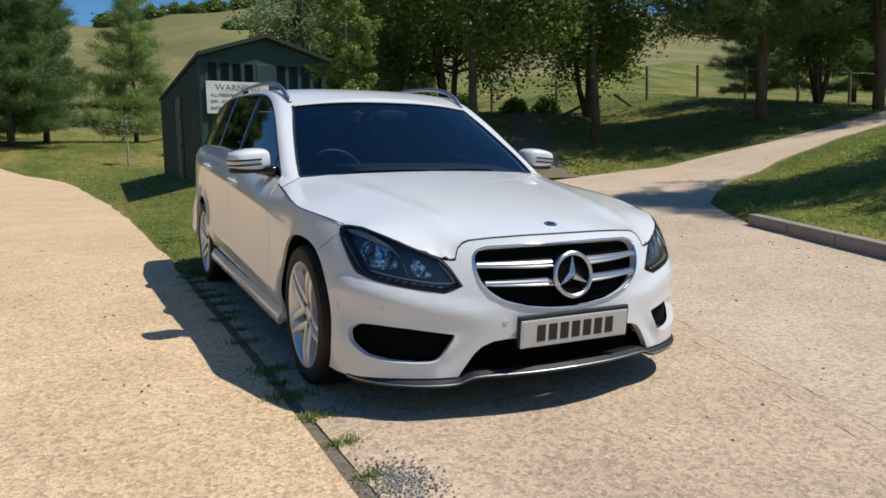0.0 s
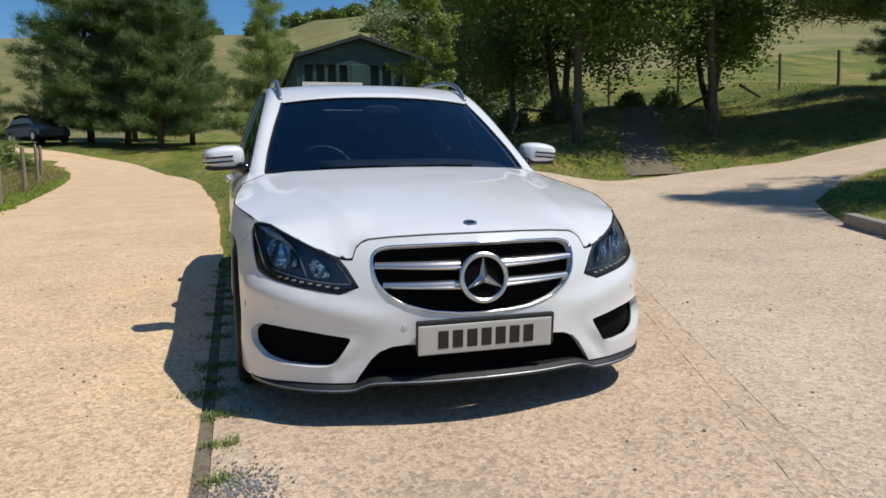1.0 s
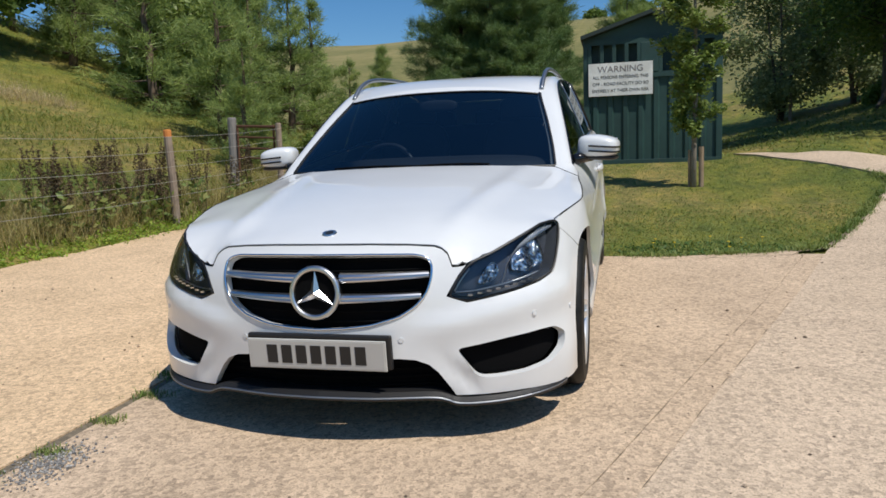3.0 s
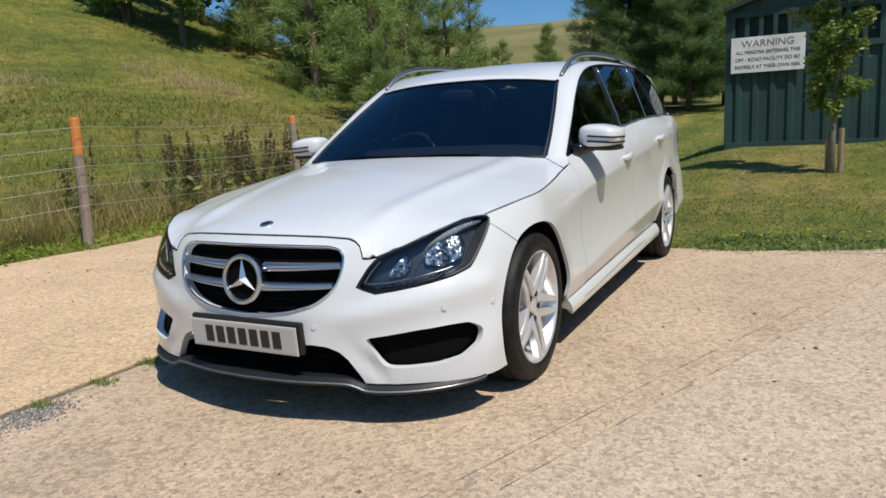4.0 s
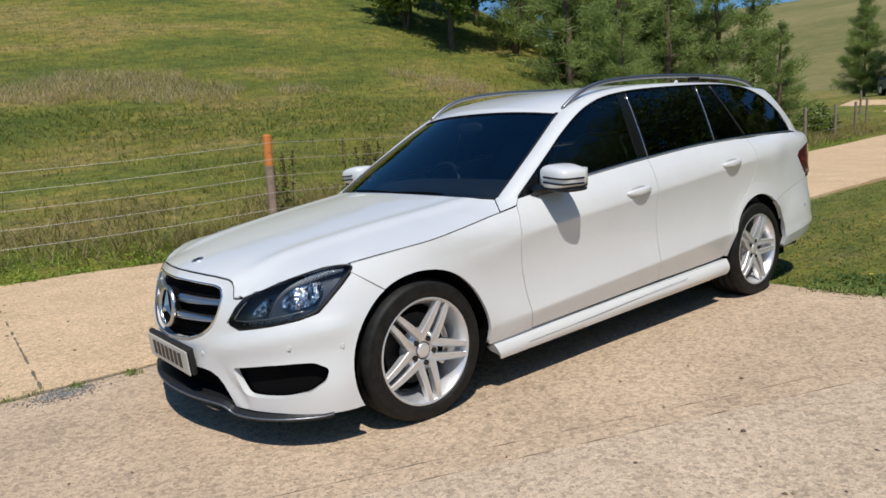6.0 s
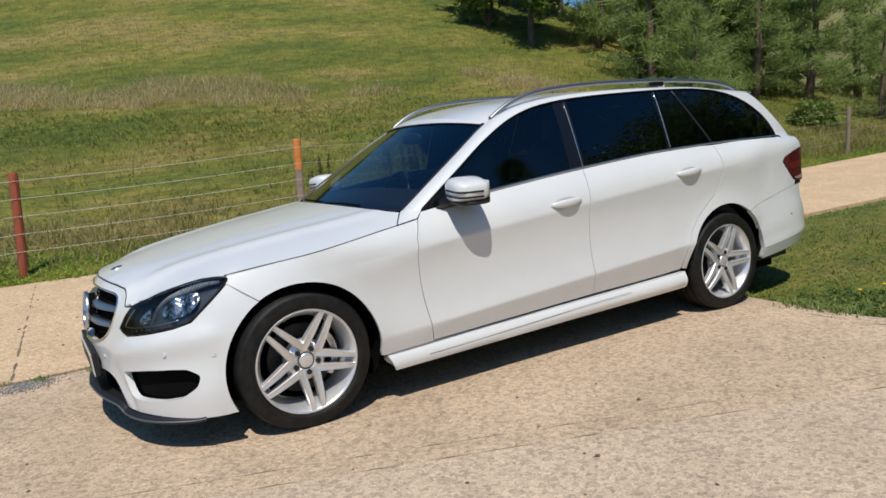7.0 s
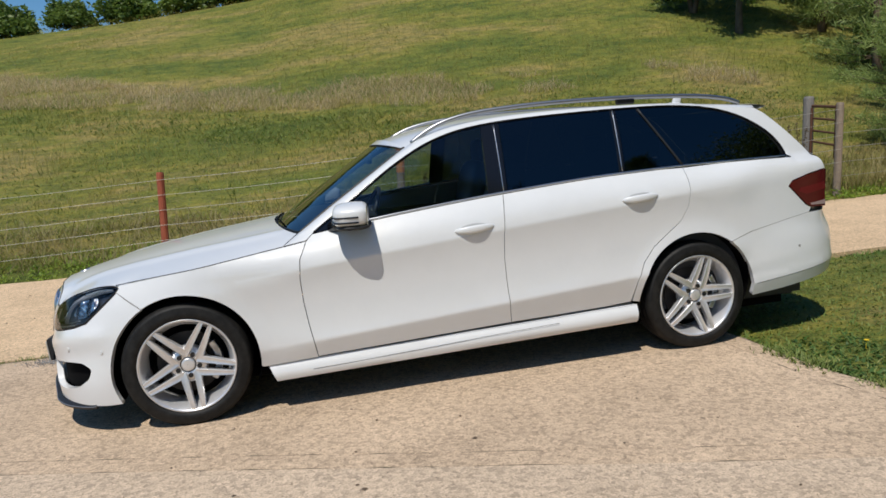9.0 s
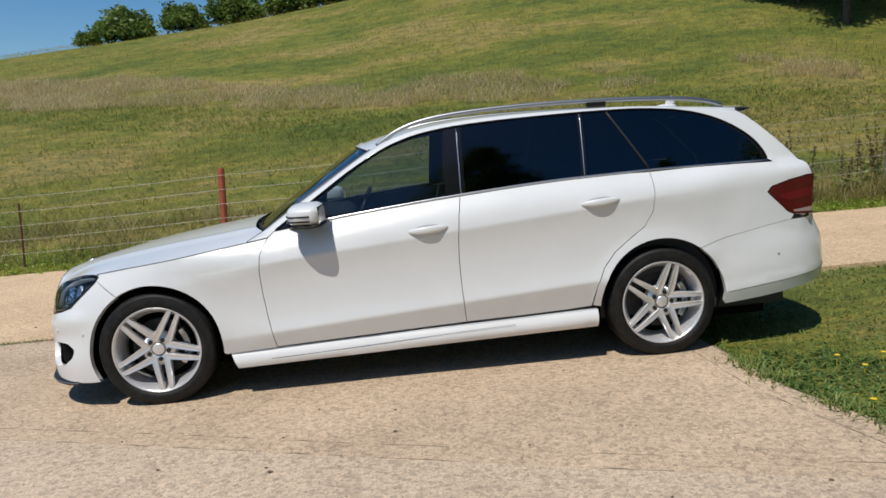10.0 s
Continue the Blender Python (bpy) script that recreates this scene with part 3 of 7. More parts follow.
# ---- plants ----
def mesh_from_arrays(name, co, faces_n, material, smooth=False):
    """co: (n, 3) points, n a multiple of faces_n corners, each run one face."""
    me = bpy.data.meshes.new(name)
    n = len(co)
    me.vertices.add(n)
    me.vertices.foreach_set("co", np.asarray(co, dtype=np.float32).ravel())
    me.loops.add(n)
    me.loops.foreach_set("vertex_index", np.arange(n, dtype=np.int32))
    me.polygons.add(n // faces_n)
    me.polygons.foreach_set("loop_start", np.arange(0, n, faces_n, dtype=np.int32))
    me.materials.append(material)
    me.update()
    me.validate()
    return me


def leaves(rng, centres, per, spread, size, droop=0.2):
    """Four-cornered leaves scattered round centres; returns their corners."""
    c = np.repeat(centres, per, axis=0)
    n = len(c)
    c = c + rng.normal(0, 1, (n, 3)) * spread
    a = rng.normal(0, 1, (n, 3))
    a[:, 2] = a[:, 2] * 0.5 - droop
    a /= np.linalg.norm(a, axis=1)[:, None] + 1e-9
    b = np.cross(a, rng.normal(0, 1, (n, 3)))
    b /= np.linalg.norm(b, axis=1)[:, None] + 1e-9
    s = size * rng.uniform(0.6, 1.3, (n, 1))
    a, b = a * s, b * s * 0.55
    return np.stack([c - a, c + b * 0.9, c + a, c - b * 0.9], axis=1).reshape(-1, 3)


def needles(rng, tips, ways, per, length, width):
    """Tufts of three-cornered needle sprays along twig ends."""
    c = np.repeat(tips, per, axis=0)
    w = np.repeat(ways, per, axis=0)
    n = len(c)
    c = c + rng.normal(0, 1, (n, 3)) * length * 0.35
    d = w + rng.normal(0, 0.75, (n, 3))
    d /= np.linalg.norm(d, axis=1)[:, None] + 1e-9
    b = np.cross(d, rng.normal(0, 1, (n, 3)))
    b /= np.linalg.norm(b, axis=1)[:, None] + 1e-9
    L = length * rng.uniform(0.6, 1.3, (n, 1))
    return np.stack([c - b * width, c + b * width, c + d * L], axis=1).reshape(-1, 3)


def add_mesh(name, me, parent, label=""):
    ob = new(name, me)
    ob.parent = parent
    if label:
        ob["label"] = label
    return ob


def broad_tree(name, seed, h, crown_r, stems, leaf, leaf_size, per, label, clear=0.28, lean=0.15, bark=BARK, thick=0.11, twigs=26, droop=0.05):
    """A leafy tree: forked stems, limbs, twigs and a crown of single leaves."""
    rng = np.random.default_rng(seed)
    root = thing(name, Matrix(), label, "tree")
    bm = bmesh.new()
    tips = []
    for k in range(stems):
        ang = k * math.tau / stems + rng.uniform(-0.4, 0.4)
        out = crown_r * (0.30 if stems > 1 else 0.03) * rng.uniform(0.7, 1.2)
        pts, rad = [], []
        for i in range(7):
            t = i / 6
            pts.append(Vector((math.cos(ang) * out * t ** 0.8 + rng.normal(0, lean * 0.12 * h / 6), math.sin(ang) * out * t ** 0.8 + rng.normal(0, lean * 0.12 * h / 6), h * 0.9 * t - 0.15)))
            rad.append(thick * (1.15 if i == 0 else 1 - 0.82 * t) / math.sqrt(stems) * 1.2)
        tube(bm, pts, rad, 8)
        n = twigs // stems + 4
        for j in range(n):
            t = clear + (1 - clear) * (j + rng.uniform(0, 1)) / n
            i = min(5, int(t * 6))
            p = pts[i].lerp(pts[i + 1], t * 6 - i)
            an = rng.uniform(0, math.tau)
            reach = crown_r * (0.35 + 0.65 * math.sin(math.pi * min(1, (t - clear) / (1 - clear) * 0.85 + 0.12))) * rng.uniform(0.6, 1.05)
            end = p + Vector((math.cos(an) * reach, math.sin(an) * reach, reach * rng.uniform(droop, droop + 0.5)))
            mid = p.lerp(end, 0.5) + Vector((0, 0, reach * 0.12))
            tube(bm, [p, mid, end], [thick * 0.32 * (1 - t * 0.6), thick * 0.17 * (1 - t * 0.5), 0.012], 5, caps=False)
            for q in (0.45, 0.62, 0.78, 0.9, 1.0):
                base = p.lerp(mid, q * 2) if q < 0.5 else mid.lerp(end, q * 2 - 1)
                for _ in range(3):
                    tips.append(base + Vector(rng.normal(0, 0.12 * crown_r, 3)) * (0.4 + 0.6 * q))
    part("trunk", bm, bark, root, smooth=True)
    co = leaves(rng, np.array([tuple(t) for t in tips]), per, 0.075 * crown_r, leaf_size)
    add_mesh("crown", mesh_from_arrays("crown", co, 4, leaf), root)
    return root


def pine_tree(name, seed, h, r, label, leaf=NEEDLE, base=0.12, per=26, tuft=0.30, thick=0.13, open_=0.0):
    """A conifer: straight trunk, whorls of drooping limbs, tufts of needles."""
    rng = np.random.default_rng(seed)
    root = thing(name, Matrix(), label, "tree")
    bm = bmesh.new()
    pts = [Vector((rng.normal(0, 0.03), rng.normal(0, 0.03), h * i / 8 - 0.2 * (i == 0))) for i in range(9)]
    tube(bm, pts, [thick * (1.1 - 0.98 * i / 8) for i in range(9)], 8)
    tips, ways = [], []
    whorls = int(h / 0.42)
    for k in range(whorls):
        t = base + (1 - base) * (k + 0.5) / whorls
        z = h * t
        reach = r * ((1 - t) ** 0.75 * 1.05 + 0.06) * (0.75 + 0.25 * math.sin(k * 2.1))
        if open_ and rng.uniform() < open_:
            continue
        arms = rng.integers(4, 7)
        for j in range(arms):
            an = rng.uniform(0, math.tau)
            L = reach * rng.uniform(0.65, 1.15)
            rise = rng.uniform(-0.05, 0.30) + 0.35 * t
            way = Vector((math.cos(an), math.sin(an), rise)).normalized()
            p0 = Vector((0, 0, z))
            end = p0 + way * L
            tube(bm, [p0, p0.lerp(end, 0.55) - Vector((0, 0, 0.06 * L)), end], [0.028 * (1.1 - t), 0.018 * (1.1 - t), 0.006], 4, caps=False)
            m = max(3, int(L / 0.17))
            for i in range(m):
                q = 0.22 + 0.78 * (i + 1) / m
                side_ = Vector((-way.y, way.x, 0)) * rng.normal(0, 0.16) * L * q
                tips.append(p0.lerp(end, q) + side_ + Vector((0, 0, rng.normal(0, 0.05))))
                ways.append((way + side_ * 0.8 + Vector((0, 0, 0.35))).normalized())
    tips.append(Vector((0, 0, h)))
    ways.append(Vector((0, 0, 1)))
    part("trunk", bm, BARK_PINE, root, smooth=True)
    co = needles(rng, np.array([tuple(t) for t in tips]), np.array([tuple(w) for w in ways]), per, tuft, 0.014)
    add_mesh("crown", mesh_from_arrays("crown", co, 3, leaf), root)
    return root


def bush(name, seed, r, h, leaf, label, size=0.09, count=2600):
    rng = np.random.default_rng(seed)
    root = thing(name, Matrix(), label, "bush")
    bm = bmesh.new()
    for k in range(7):
        an = k * 0.9
        tube(bm, [(0.05 * math.cos(an), 0.05 * math.sin(an), -0.1), (0.4 * r * math.cos(an), 0.4 * r * math.sin(an), h * 0.4), (0.6 * r * math.cos(an), 0.6 * r * math.sin(an), h * 0.75)], [0.03, 0.022, 0.008], 5)
    part("stem", bm, BARK, root)
    u = rng.normal(0, 1, (count, 3))
    u /= np.linalg.norm(u, axis=1)[:, None]
    u[:, 2] = np.abs(u[:, 2])
    lump = 0.75 + 0.25 * np.sin(u[:, 0] * 5 + seed) * np.cos(u[:, 1] * 6)
    c = u * (lump * rng.uniform(0.65, 1.0, count) ** 0.5)[:, None] * np.array([r, r, h])
    co = leaves(rng, c, 2, 0.08 * r, size)
    add_mesh("crown", mesh_from_arrays("crown", co, 4, leaf), root)
    return root


def put(ob, x, y, turn=0.0, scale=1.0, sink=0.05, copies=()):
    ob.matrix_world = Matrix.Translation((x, y, height(x, y) - sink)) @ Matrix.Rotation(turn, 4, "Z") @ Matrix.Scale(scale, 4)
    for cx, cy, ct, cs in copies:
        o = copy_thing(ob, Matrix.Translation((cx, cy, height(cx, cy) - sink)) @ Matrix.Rotation(ct, 4, "Z"))
        o.scale = (cs, cs, cs)


# far pines where the lane bends
put(pine_tree("pine_tree", 1, 13.5, 4.6, "tall dark green pine with drooping limbs on the grass bank", per=54, tuft=0.42, base=0.06, thick=0.2), -9.2, 44.6, 0.3, copies=((-6.9, 42.9, 2.1, 0.92), (-4.9, 40.6, 4.0, 0.86), (-3.4, 44.0, 1.0, 0.80), (-7.6, 51.5, 5.2, 0.95), (27.0, 20.8, 0.4, 0.55), (30.2, 18.6, 1.9, 0.6), (33.0, 16.4, 3.0, 0.55)))
put(pine_tree("pine_tree", 2, 9.8, 3.3, "single upright green pine beside the shed", per=40, tuft=0.42, leaf=NEEDLE_LIGHT, base=0.04), 1.4, 45.3, 0.0, copies=((-15.5, 47, 1.2, 0.62),))
# mixed trees on the hillside
put(pine_tree("pine_tree", 3, 5.2, 1.9, "bushy young pine growing beyond the fence", per=34, tuft=0.25, leaf=NEEDLE_LIGHT, base=0.05), -10.0, 15.6, 0.4, copies=((-11.2, 22.8, 4.6, 1.1), (-12.4, 27.6, 1.1, 1.15), (-17.6, 21.6, 1.9, 1.1), (-20.0, 22.5, 3.9, 1.05), (-13.6, 17.6, 2.0, 1.15), (-11.6, 20.4, 3.3, 1.0), (-13.0, 24.0, 0.7, 1.2), (-8.8, 22.7, 2.8, 0.66), (-18.0, 19.5, 4.1, 1.15), (-15.2, 21.0, 5.6, 1.15), (-18.5, 25, 2.4, 1.2), (-7.6, 12.6, 1.4, 0.62)))
put(broad_tree("broad_leaved_tree", 4, 6.5, 2.3, 1, LEAF_DARK, 0.13, 15, "dark leafy tree on the grassy hillside", clear=0.22), -18.4, 16.4, 0.0, copies=((-21.5, 20.5, 1.3, 1.05), (-16.8, 27.5, 2.0, 1.0), (-16.0, 23.8, 3.9, 1.0), (-24.0, 19.0, 0.6, 0.9), (-22.5, 26.0, 4.4, 1.1)))
put(broad_tree("broad_leaved_tree", 5, 4.6, 1.7, 2, LEAF_LIGHT, 0.11, 15, "light green leafy tree on the hillside", clear=0.15), -14.6, 19.6, 0.0, copies=((-21.0, 16.2, 1.0, 1.1), (-13.4, 21.6, 2.0, 0.9)))
# trees beside the side road
put(broad_tree("broad_leaved_tree", 6, 7.6, 3.5, 4, LEAF_DARK, 0.080, 32, "spreading many-stemmed tree with dark glossy leaves", clear=0.26, thick=0.19, twigs=46, droop=-0.08), 9.8, 19.4, 0.4, copies=((14.4, 17.8, 2.5, 0.95), (20.5, 13.2, 5.1, 0.9)))
put(broad_tree("broad_leaved_tree", 7, 8.2, 3.8, 1, LEAF_DARK, 0.078, 32, "straight grey-trunked tree with dark leaves on the bank", clear=0.36, thick=0.12, twigs=44, droop=-0.10), 7.75, 14.1, 0.0, copies=((11.65, 13.8, 2.0, 1.0), (8.4, 20.3, 3.0, 0.85)))
put(broad_tree("broad_leaved_tree", 8, 7.0, 2.7, 3, LEAF_GREY, 0.085, 44, "grey-green leafy tree behind the shed", clear=0.10), 7.0, 27.5, 0.0, copies=((9.0, 25.6, 1.7, 0.9), (4.6, 36.0, 3.1, 0.5), (11.0, 27.0, 4.2, 0.8)))
put(pine_tree("pine_tree", 9, 11.5, 4.0, "tall pine with a bare lower trunk on the shaded bank", per=44, tuft=0.34, base=0.20, thick=0.15), 15.9, 11.6, 0.0, copies=((18.8, 10.1, 2.0, 1.0), (25.5, 9.0, 4.0, 1.1), (11.4, 2.4, 0.8, 0.95)))
# the staked sapling before the shed
SAP = broad_tree("young_tree", 10, 4.9, 0.46, 1, LEAF_LIGHT, 0.034, 22, "slim young tree with small leaves and a stake", clear=0.22, thick=0.034, twigs=46, bark=bark_mat("young_bark", (0.16, 0.13, 0.10), (0.32, 0.28, 0.22)))
put(SAP, 2.05, 7.75)
bm = bmesh.new()
tube(bm, [(0.10, 0.02, -0.1), (0.10, 0.02, 0.62)], 0.035, 8)
tube(bm, [(-0.06, 0.02, -0.1), (-0.06, 0.02, 0.58)], 0.02, 8)
part("stake", bm, bark_mat("stake_wood", (0.22, 0.15, 0.09), (0.38, 0.28, 0.19)), SAP, "weathered wooden stake")
put(broad_tree("young_tree", 11, 2.6, 0.6, 1, LEAF_GREY, 0.06, 2, "half dead sapling with few leaves on the grass bank", clear=0.5, thick=0.045, twigs=10, bark=bark_mat("dead_wood", (0.30, 0.26, 0.20), (0.5, 0.45, 0.37))), 0.2, 33.0)
# bushes on the crest and under the far fence
put(bush("bush", 12, 1.9, 1.6, LEAF_DARK, "round dark bush on the crest of the hill", 0.13), -36.6, -12.4, copies=((-36.8, -9.4, 1.0, 0.8), (-37.4, -6.6, 2.0, 1.0), (-37.0, -3.8, 3.0, 0.9), (-37.0, -1.0, 4.0, 1.0), (-36.8, 1.8, 5.0, 0.9), (-37.0, 4.8, 0.5, 1.0), (-37.0, 8.2, 1.5, 1.1), (-36.8, 11.6, 2.5, 1.0), (-37.0, -14.6, 3.5, 0.45), (-33, 17, 1.1, 1.1), (-31, 21, 2.1, 1.4), (-36, 15, 3.1, 1.3)))
put(bush("bush", 13, 0.8, 0.9, LEAF_LIGHT, "low green scrub below the field fence", 0.07, 1500), 10.2, 20.5, copies=((11.6, 22.5, 1.0, 1.2), (9.0, 22.0, 2.0, 1.0), (14.6, 20.6, 3.0, 0.8), (12.4, 19.4, 4.0, 0.7), (-8.4, 18.5, 2.4, 1.0), (-7.6, 22.5, 3.4, 0.9), (-8.8, 25.5, 0.4, 1.0)))
put(bush("bush", 14, 2.6, 2.2, LEAF_DARK, "scattered dark scrub on the distant down", 0.25, 1200), -20, 150, copies=((5, 160, 1, 1.3), (22, 165, 2, 1.2), (34, 150, 3, 1.1), (14, 172, 4, 1.5), (28, 172, 5, 1.5), (-5, 175, 0.4, 1.2), (42, 170, 2, 1.6), (-35, 165, 1.1, 1.3), (50, 160, 2.2, 1.4), (8, 120, 1.0, 0.9), (24, 128, 1.8, 1.0), (-14, 118, 0.3, 0.9), (36, 178, 3, 1.7), (20, 180, 4, 1.4)))


# ---- grass ----
def blades(name, label, material, spots, length, width, bend, seed, lie=0.0):
    """Grass: one bent blade of two faces at each spot."""
    rng = np.random.default_rng(seed)
    n = len(spots)
    p = np.asarray(spots)
    an = rng.uniform(0, math.tau, n)
    d = np.stack([np.cos(an), np.sin(an), np.zeros(n)], 1)
    s = np.stack([-np.sin(an), np.cos(an), np.zeros(n)], 1)
    L = (length[0] + (length[1] - length[0]) * rng.uniform(0, 1, n) ** 1.6)[:, None]
    k = rng.uniform(0.2, 1.0, n)[:, None] * bend
    up = np.array([0, 0, 1.0])
    # lie: 0 for upright blades, 1 for a sward laid over
    f = np.clip(lie + rng.uniform(-0.25, 0.25, n), 0, 1)[:, None] * (1.0 if lie else 0.0)
    mid = p + up * L * (0.6 - 0.42 * f) + d * L * (k * 0.25 * (1 - f) + 0.42 * f)
    tip = p + up * L * ((1 - 0.35 * k) * (1 - f) + 0.24 * f) + d * L * (k * 0.8 * (1 - f) + 0.95 * f)
    w = s * width * rng.uniform(0.6, 1.3, (n, 1))
    me = bpy.data.meshes.new(name)
    nv = n * 5
    V = np.stack([p - w, p + w, mid + w * 0.7, mid - w * 0.7, tip], 1).reshape(-1, 3)
    me.vertices.add(nv)
    me.vertices.foreach_set("co", V.astype(np.float32).ravel())
    base = (np.arange(n) * 5)[:, None]
    idx = np.concatenate([base + np.array([[0, 1, 2, 3]]), base + np.array([[3, 2, 4]])], 1).astype(np.int32)
    me.loops.add(n * 7)
    me.loops.foreach_set("vertex_index", idx.ravel())
    starts = np.stack([np.arange(n) * 7, np.arange(n) * 7 + 4], 1).astype(np.int32)
    me.polygons.add(n * 2)
    me.polygons.foreach_set("loop_start", starts.ravel())
    me.materials.append(material)
    me.update()
    me.validate()
    ob = new(name, me)
    return tagged(ob, label, "grass", kind="stuff")


def scatter(n, x0, x1, y0, y1, seed, keep, clump=0.0):
    rng = np.random.default_rng(seed)
    out = []
    while n > 0:
        x, y = rng.uniform(x0, x1), rng.uniform(y0, y1)
        n -= 1
        if clump and noise.noise((x * clump, y * clump, seed)) + rng.uniform(-0.5, 0.5) < 0:
            continue
        if keep(x, y):
            out.append((x, y, height(x, y) - 0.01))
    return out


in_island = lambda x, y: inside(ISLAND, x, y) and not (0.3 < x < 2.9 and 11.2 < y < 18.7)
lawn_side = lambda x, y: side_of(LAWN_LINE, x, y) < -0.12
hill_side = lambda x, y: x < lerp_table(LANE_LEFT, y) - 0.02
blades("mown_grass", "short mown green grass with dry patches on the island", LAWN, scatter(52000, -1.1, 4.8, 2.9, 12, 21, in_island) + scatter(26000, -1.1, 3.6, 2.9, 6.0, 22, in_island), (0.03, 0.085), 0.005, 0.9, 23, 0.8)
blades("mown_grass", "rough grass round the shed and the bend", LAWN, scatter(34000, -4, 12, 12, 46, 24, lambda x, y: not on_road(x, y) and side_of(WOOD_LINE, x, y) < 0 and not (0.3 < x < 2.9 and 11.2 < y < 18.7)), (0.07, 0.18), 0.012, 0.8, 25, 0.85)
blades("lush_grass", "bright green grass on the bank above the kerb", LAWN_LUSH, scatter(60000, 2, 16, -7, 8, 26, lawn_side), (0.05, 0.14), 0.009, 0.8, 27, 0.8)
TRACK = catmull([(7.6, 10.1), (8.0, 10.9), (9.3, 13.4), (11.3, 16.9), (12.6, 19.2)], 6)


def off_track(x, y):
    return min(math.hypot(x - a, y - b) for a, b in TRACK) - 0.30 - 0.5 * noise.noise((x * 1.6, y * 1.6, 3.0))


def earth_track():
    """A worn strip of bare earth through the wood, its edges sunk into the grass."""
    vs, fs = [], []
    for i, (x, y) in enumerate(TRACK):
        (ax, ay), (bx, by) = TRACK[max(i - 1, 0)], TRACK[min(i + 1, len(TRACK) - 1)]
        L = math.hypot(bx - ax, by - ay)
        nx, ny = (by - ay) / L, -(bx - ax) / L
        for j in range(9):
            d = (j - 4) / 4 * (0.78 + 0.5 * noise.noise((x * 1.7, y * 1.7, j % 4)))
            px, py = x + nx * d, y + ny * d
            vs.append((px, py, height(px, py) + 0.035 - 0.10 * abs((j - 4) / 4) ** 4))
    for i in range(len(TRACK) - 1):
        for j in range(8):
            b = 9 * i + j
            fs.append((b, b + 9, b + 10, b + 1))
    tagged(link_mesh("path", vs, fs, soil_mat("bare_earth", (0.085, 0.072, 0.042), (0.25, 0.20, 0.13)), smooth=True), "worn bare earth track through the trees", "path", kind="structure")


earth_track()


def road_cracks():
    """Two parallel open cracks along the side road."""
    line = catmull([(4.33, 3.09), (4.99, 4.59), (5.6, 5.75), (6.3, 7.0), (7.2, 8.5), (8.1, 10.0)], 10)
    for side_shift in (0.0, 0.13):
        vs, fs = [], []
        for i, (x, y) in enumerate(line):
            j = 0.035 * noise.noise((x * 3.1, y * 3.1, 1.0 + side_shift)) + side_shift
            w = 0.010 + 0.006 * noise.noise((x * 7, y * 7, 4.0))
            for q in (-w, w):
                vs.append((x + (j + q) * 0.88, y - (j + q) * 0.47, height(x + (j + q) * 0.88, y - (j + q) * 0.47) + 0.006))
            if i:
                b = 2 * i
                fs.append((b - 2, b - 1, b + 1, b))
        tagged(link_mesh("crack", vs, fs, SOIL), "dark open crack along the concrete side road", "crack", kind="structure")


road_cracks()
blades("bank_grass", "shaded rough grass and ivy on the wooded bank", LAWN, scatter(32000, 3, 26, 5, 26, 28, lambda x, y: side_of(WOOD_LINE, x, y) > 0.1 and off_track(x, y) > 0), (0.08, 0.22), 0.013, 0.9, 29, 0.8)
blades("verge_grass", "long tufted grass on the verge under the fence", LAWN_LUSH, scatter(34000, -7.0, -4.3, -9, 24, 30, lambda x, y: hill_side(x, y) and x > lerp_table(LANE_LEFT, y) - 1.3), (0.06, 0.26), 0.006, 1.0, 31, 0.68)
blades("meadow_grass", "tall seeding meadow grass along the fence", MEADOW, scatter(120000, -22, -4.5, -10, 30, 32, lambda x, y: hill_side(x, y) and 0.4 < lerp_table(LANE_LEFT, y) - x < 3.0 + 13.0 * abs(math.sin(x * 9137.1 + y * 7331.7)) ** 3, 0.5), (0.22, 0.66), 0.005, 1.0, 33, 0.62)
blades("hill_grass", "green and straw-coloured grass covering the hillside", MEADOW, scatter(110000, -40, -8, -28, 34, 34, hill_side, 0.25), (0.09, 0.26), 0.011, 1.2, 35, 0.97)
low_slope = lambda x, y: lerp_table(LANE_LEFT, y) - x < 10.0 + 2.5 * noise.noise((x * 0.4, y * 0.25, 6.0))
blades("hill_grass", "darker green turf on the lower hillside", LAWN, scatter(46000, -20, -6, -28, 34, 54, lambda x, y: hill_side(x, y) and low_slope(x, y)), (0.08, 0.22), 0.012, 1.3, 55, 0.9)
blades("hill_grass", "short green turf covering the upper hillside", MEADOW, scatter(80000, -40, -6, -28, 34, 36, lambda x, y: hill_side(x, y) and not low_slope(x, y)), (0.07, 0.19), 0.012, 1.3, 37, 1.0)
blades("hill_straw", "dry straw-coloured seeding grass in drifts over the hillside", STRAW, scatter(70000, -38, -8, -26, 34, 39, hill_side, 0.16), (0.10, 0.30), 0.006, 1.2, 44, 0.75)
band = lambda y: 12.5 - (0.53 if y < 0 else 0.25) * y
off_band = lambda x, y: lerp_table(LANE_LEFT, y) - x - band(y) - 0.9 * noise.noise((x * 0.3, y * 0.3, 5.0))
blades("straw_band", "band of tall bleached seeding grass across the hillside", PALE_STRAW, scatter(170000, -30, -9, -24, 14, 47, lambda x, y: abs(off_band(x, y)) < 1.3 + 0.10 * max(0.0, -y) and noise.noise((x * 0.5, y * 0.35, 1.0)) > -0.22 + 0.03 * y), (0.25, 0.60), 0.007, 1.0, 48, 0.55)
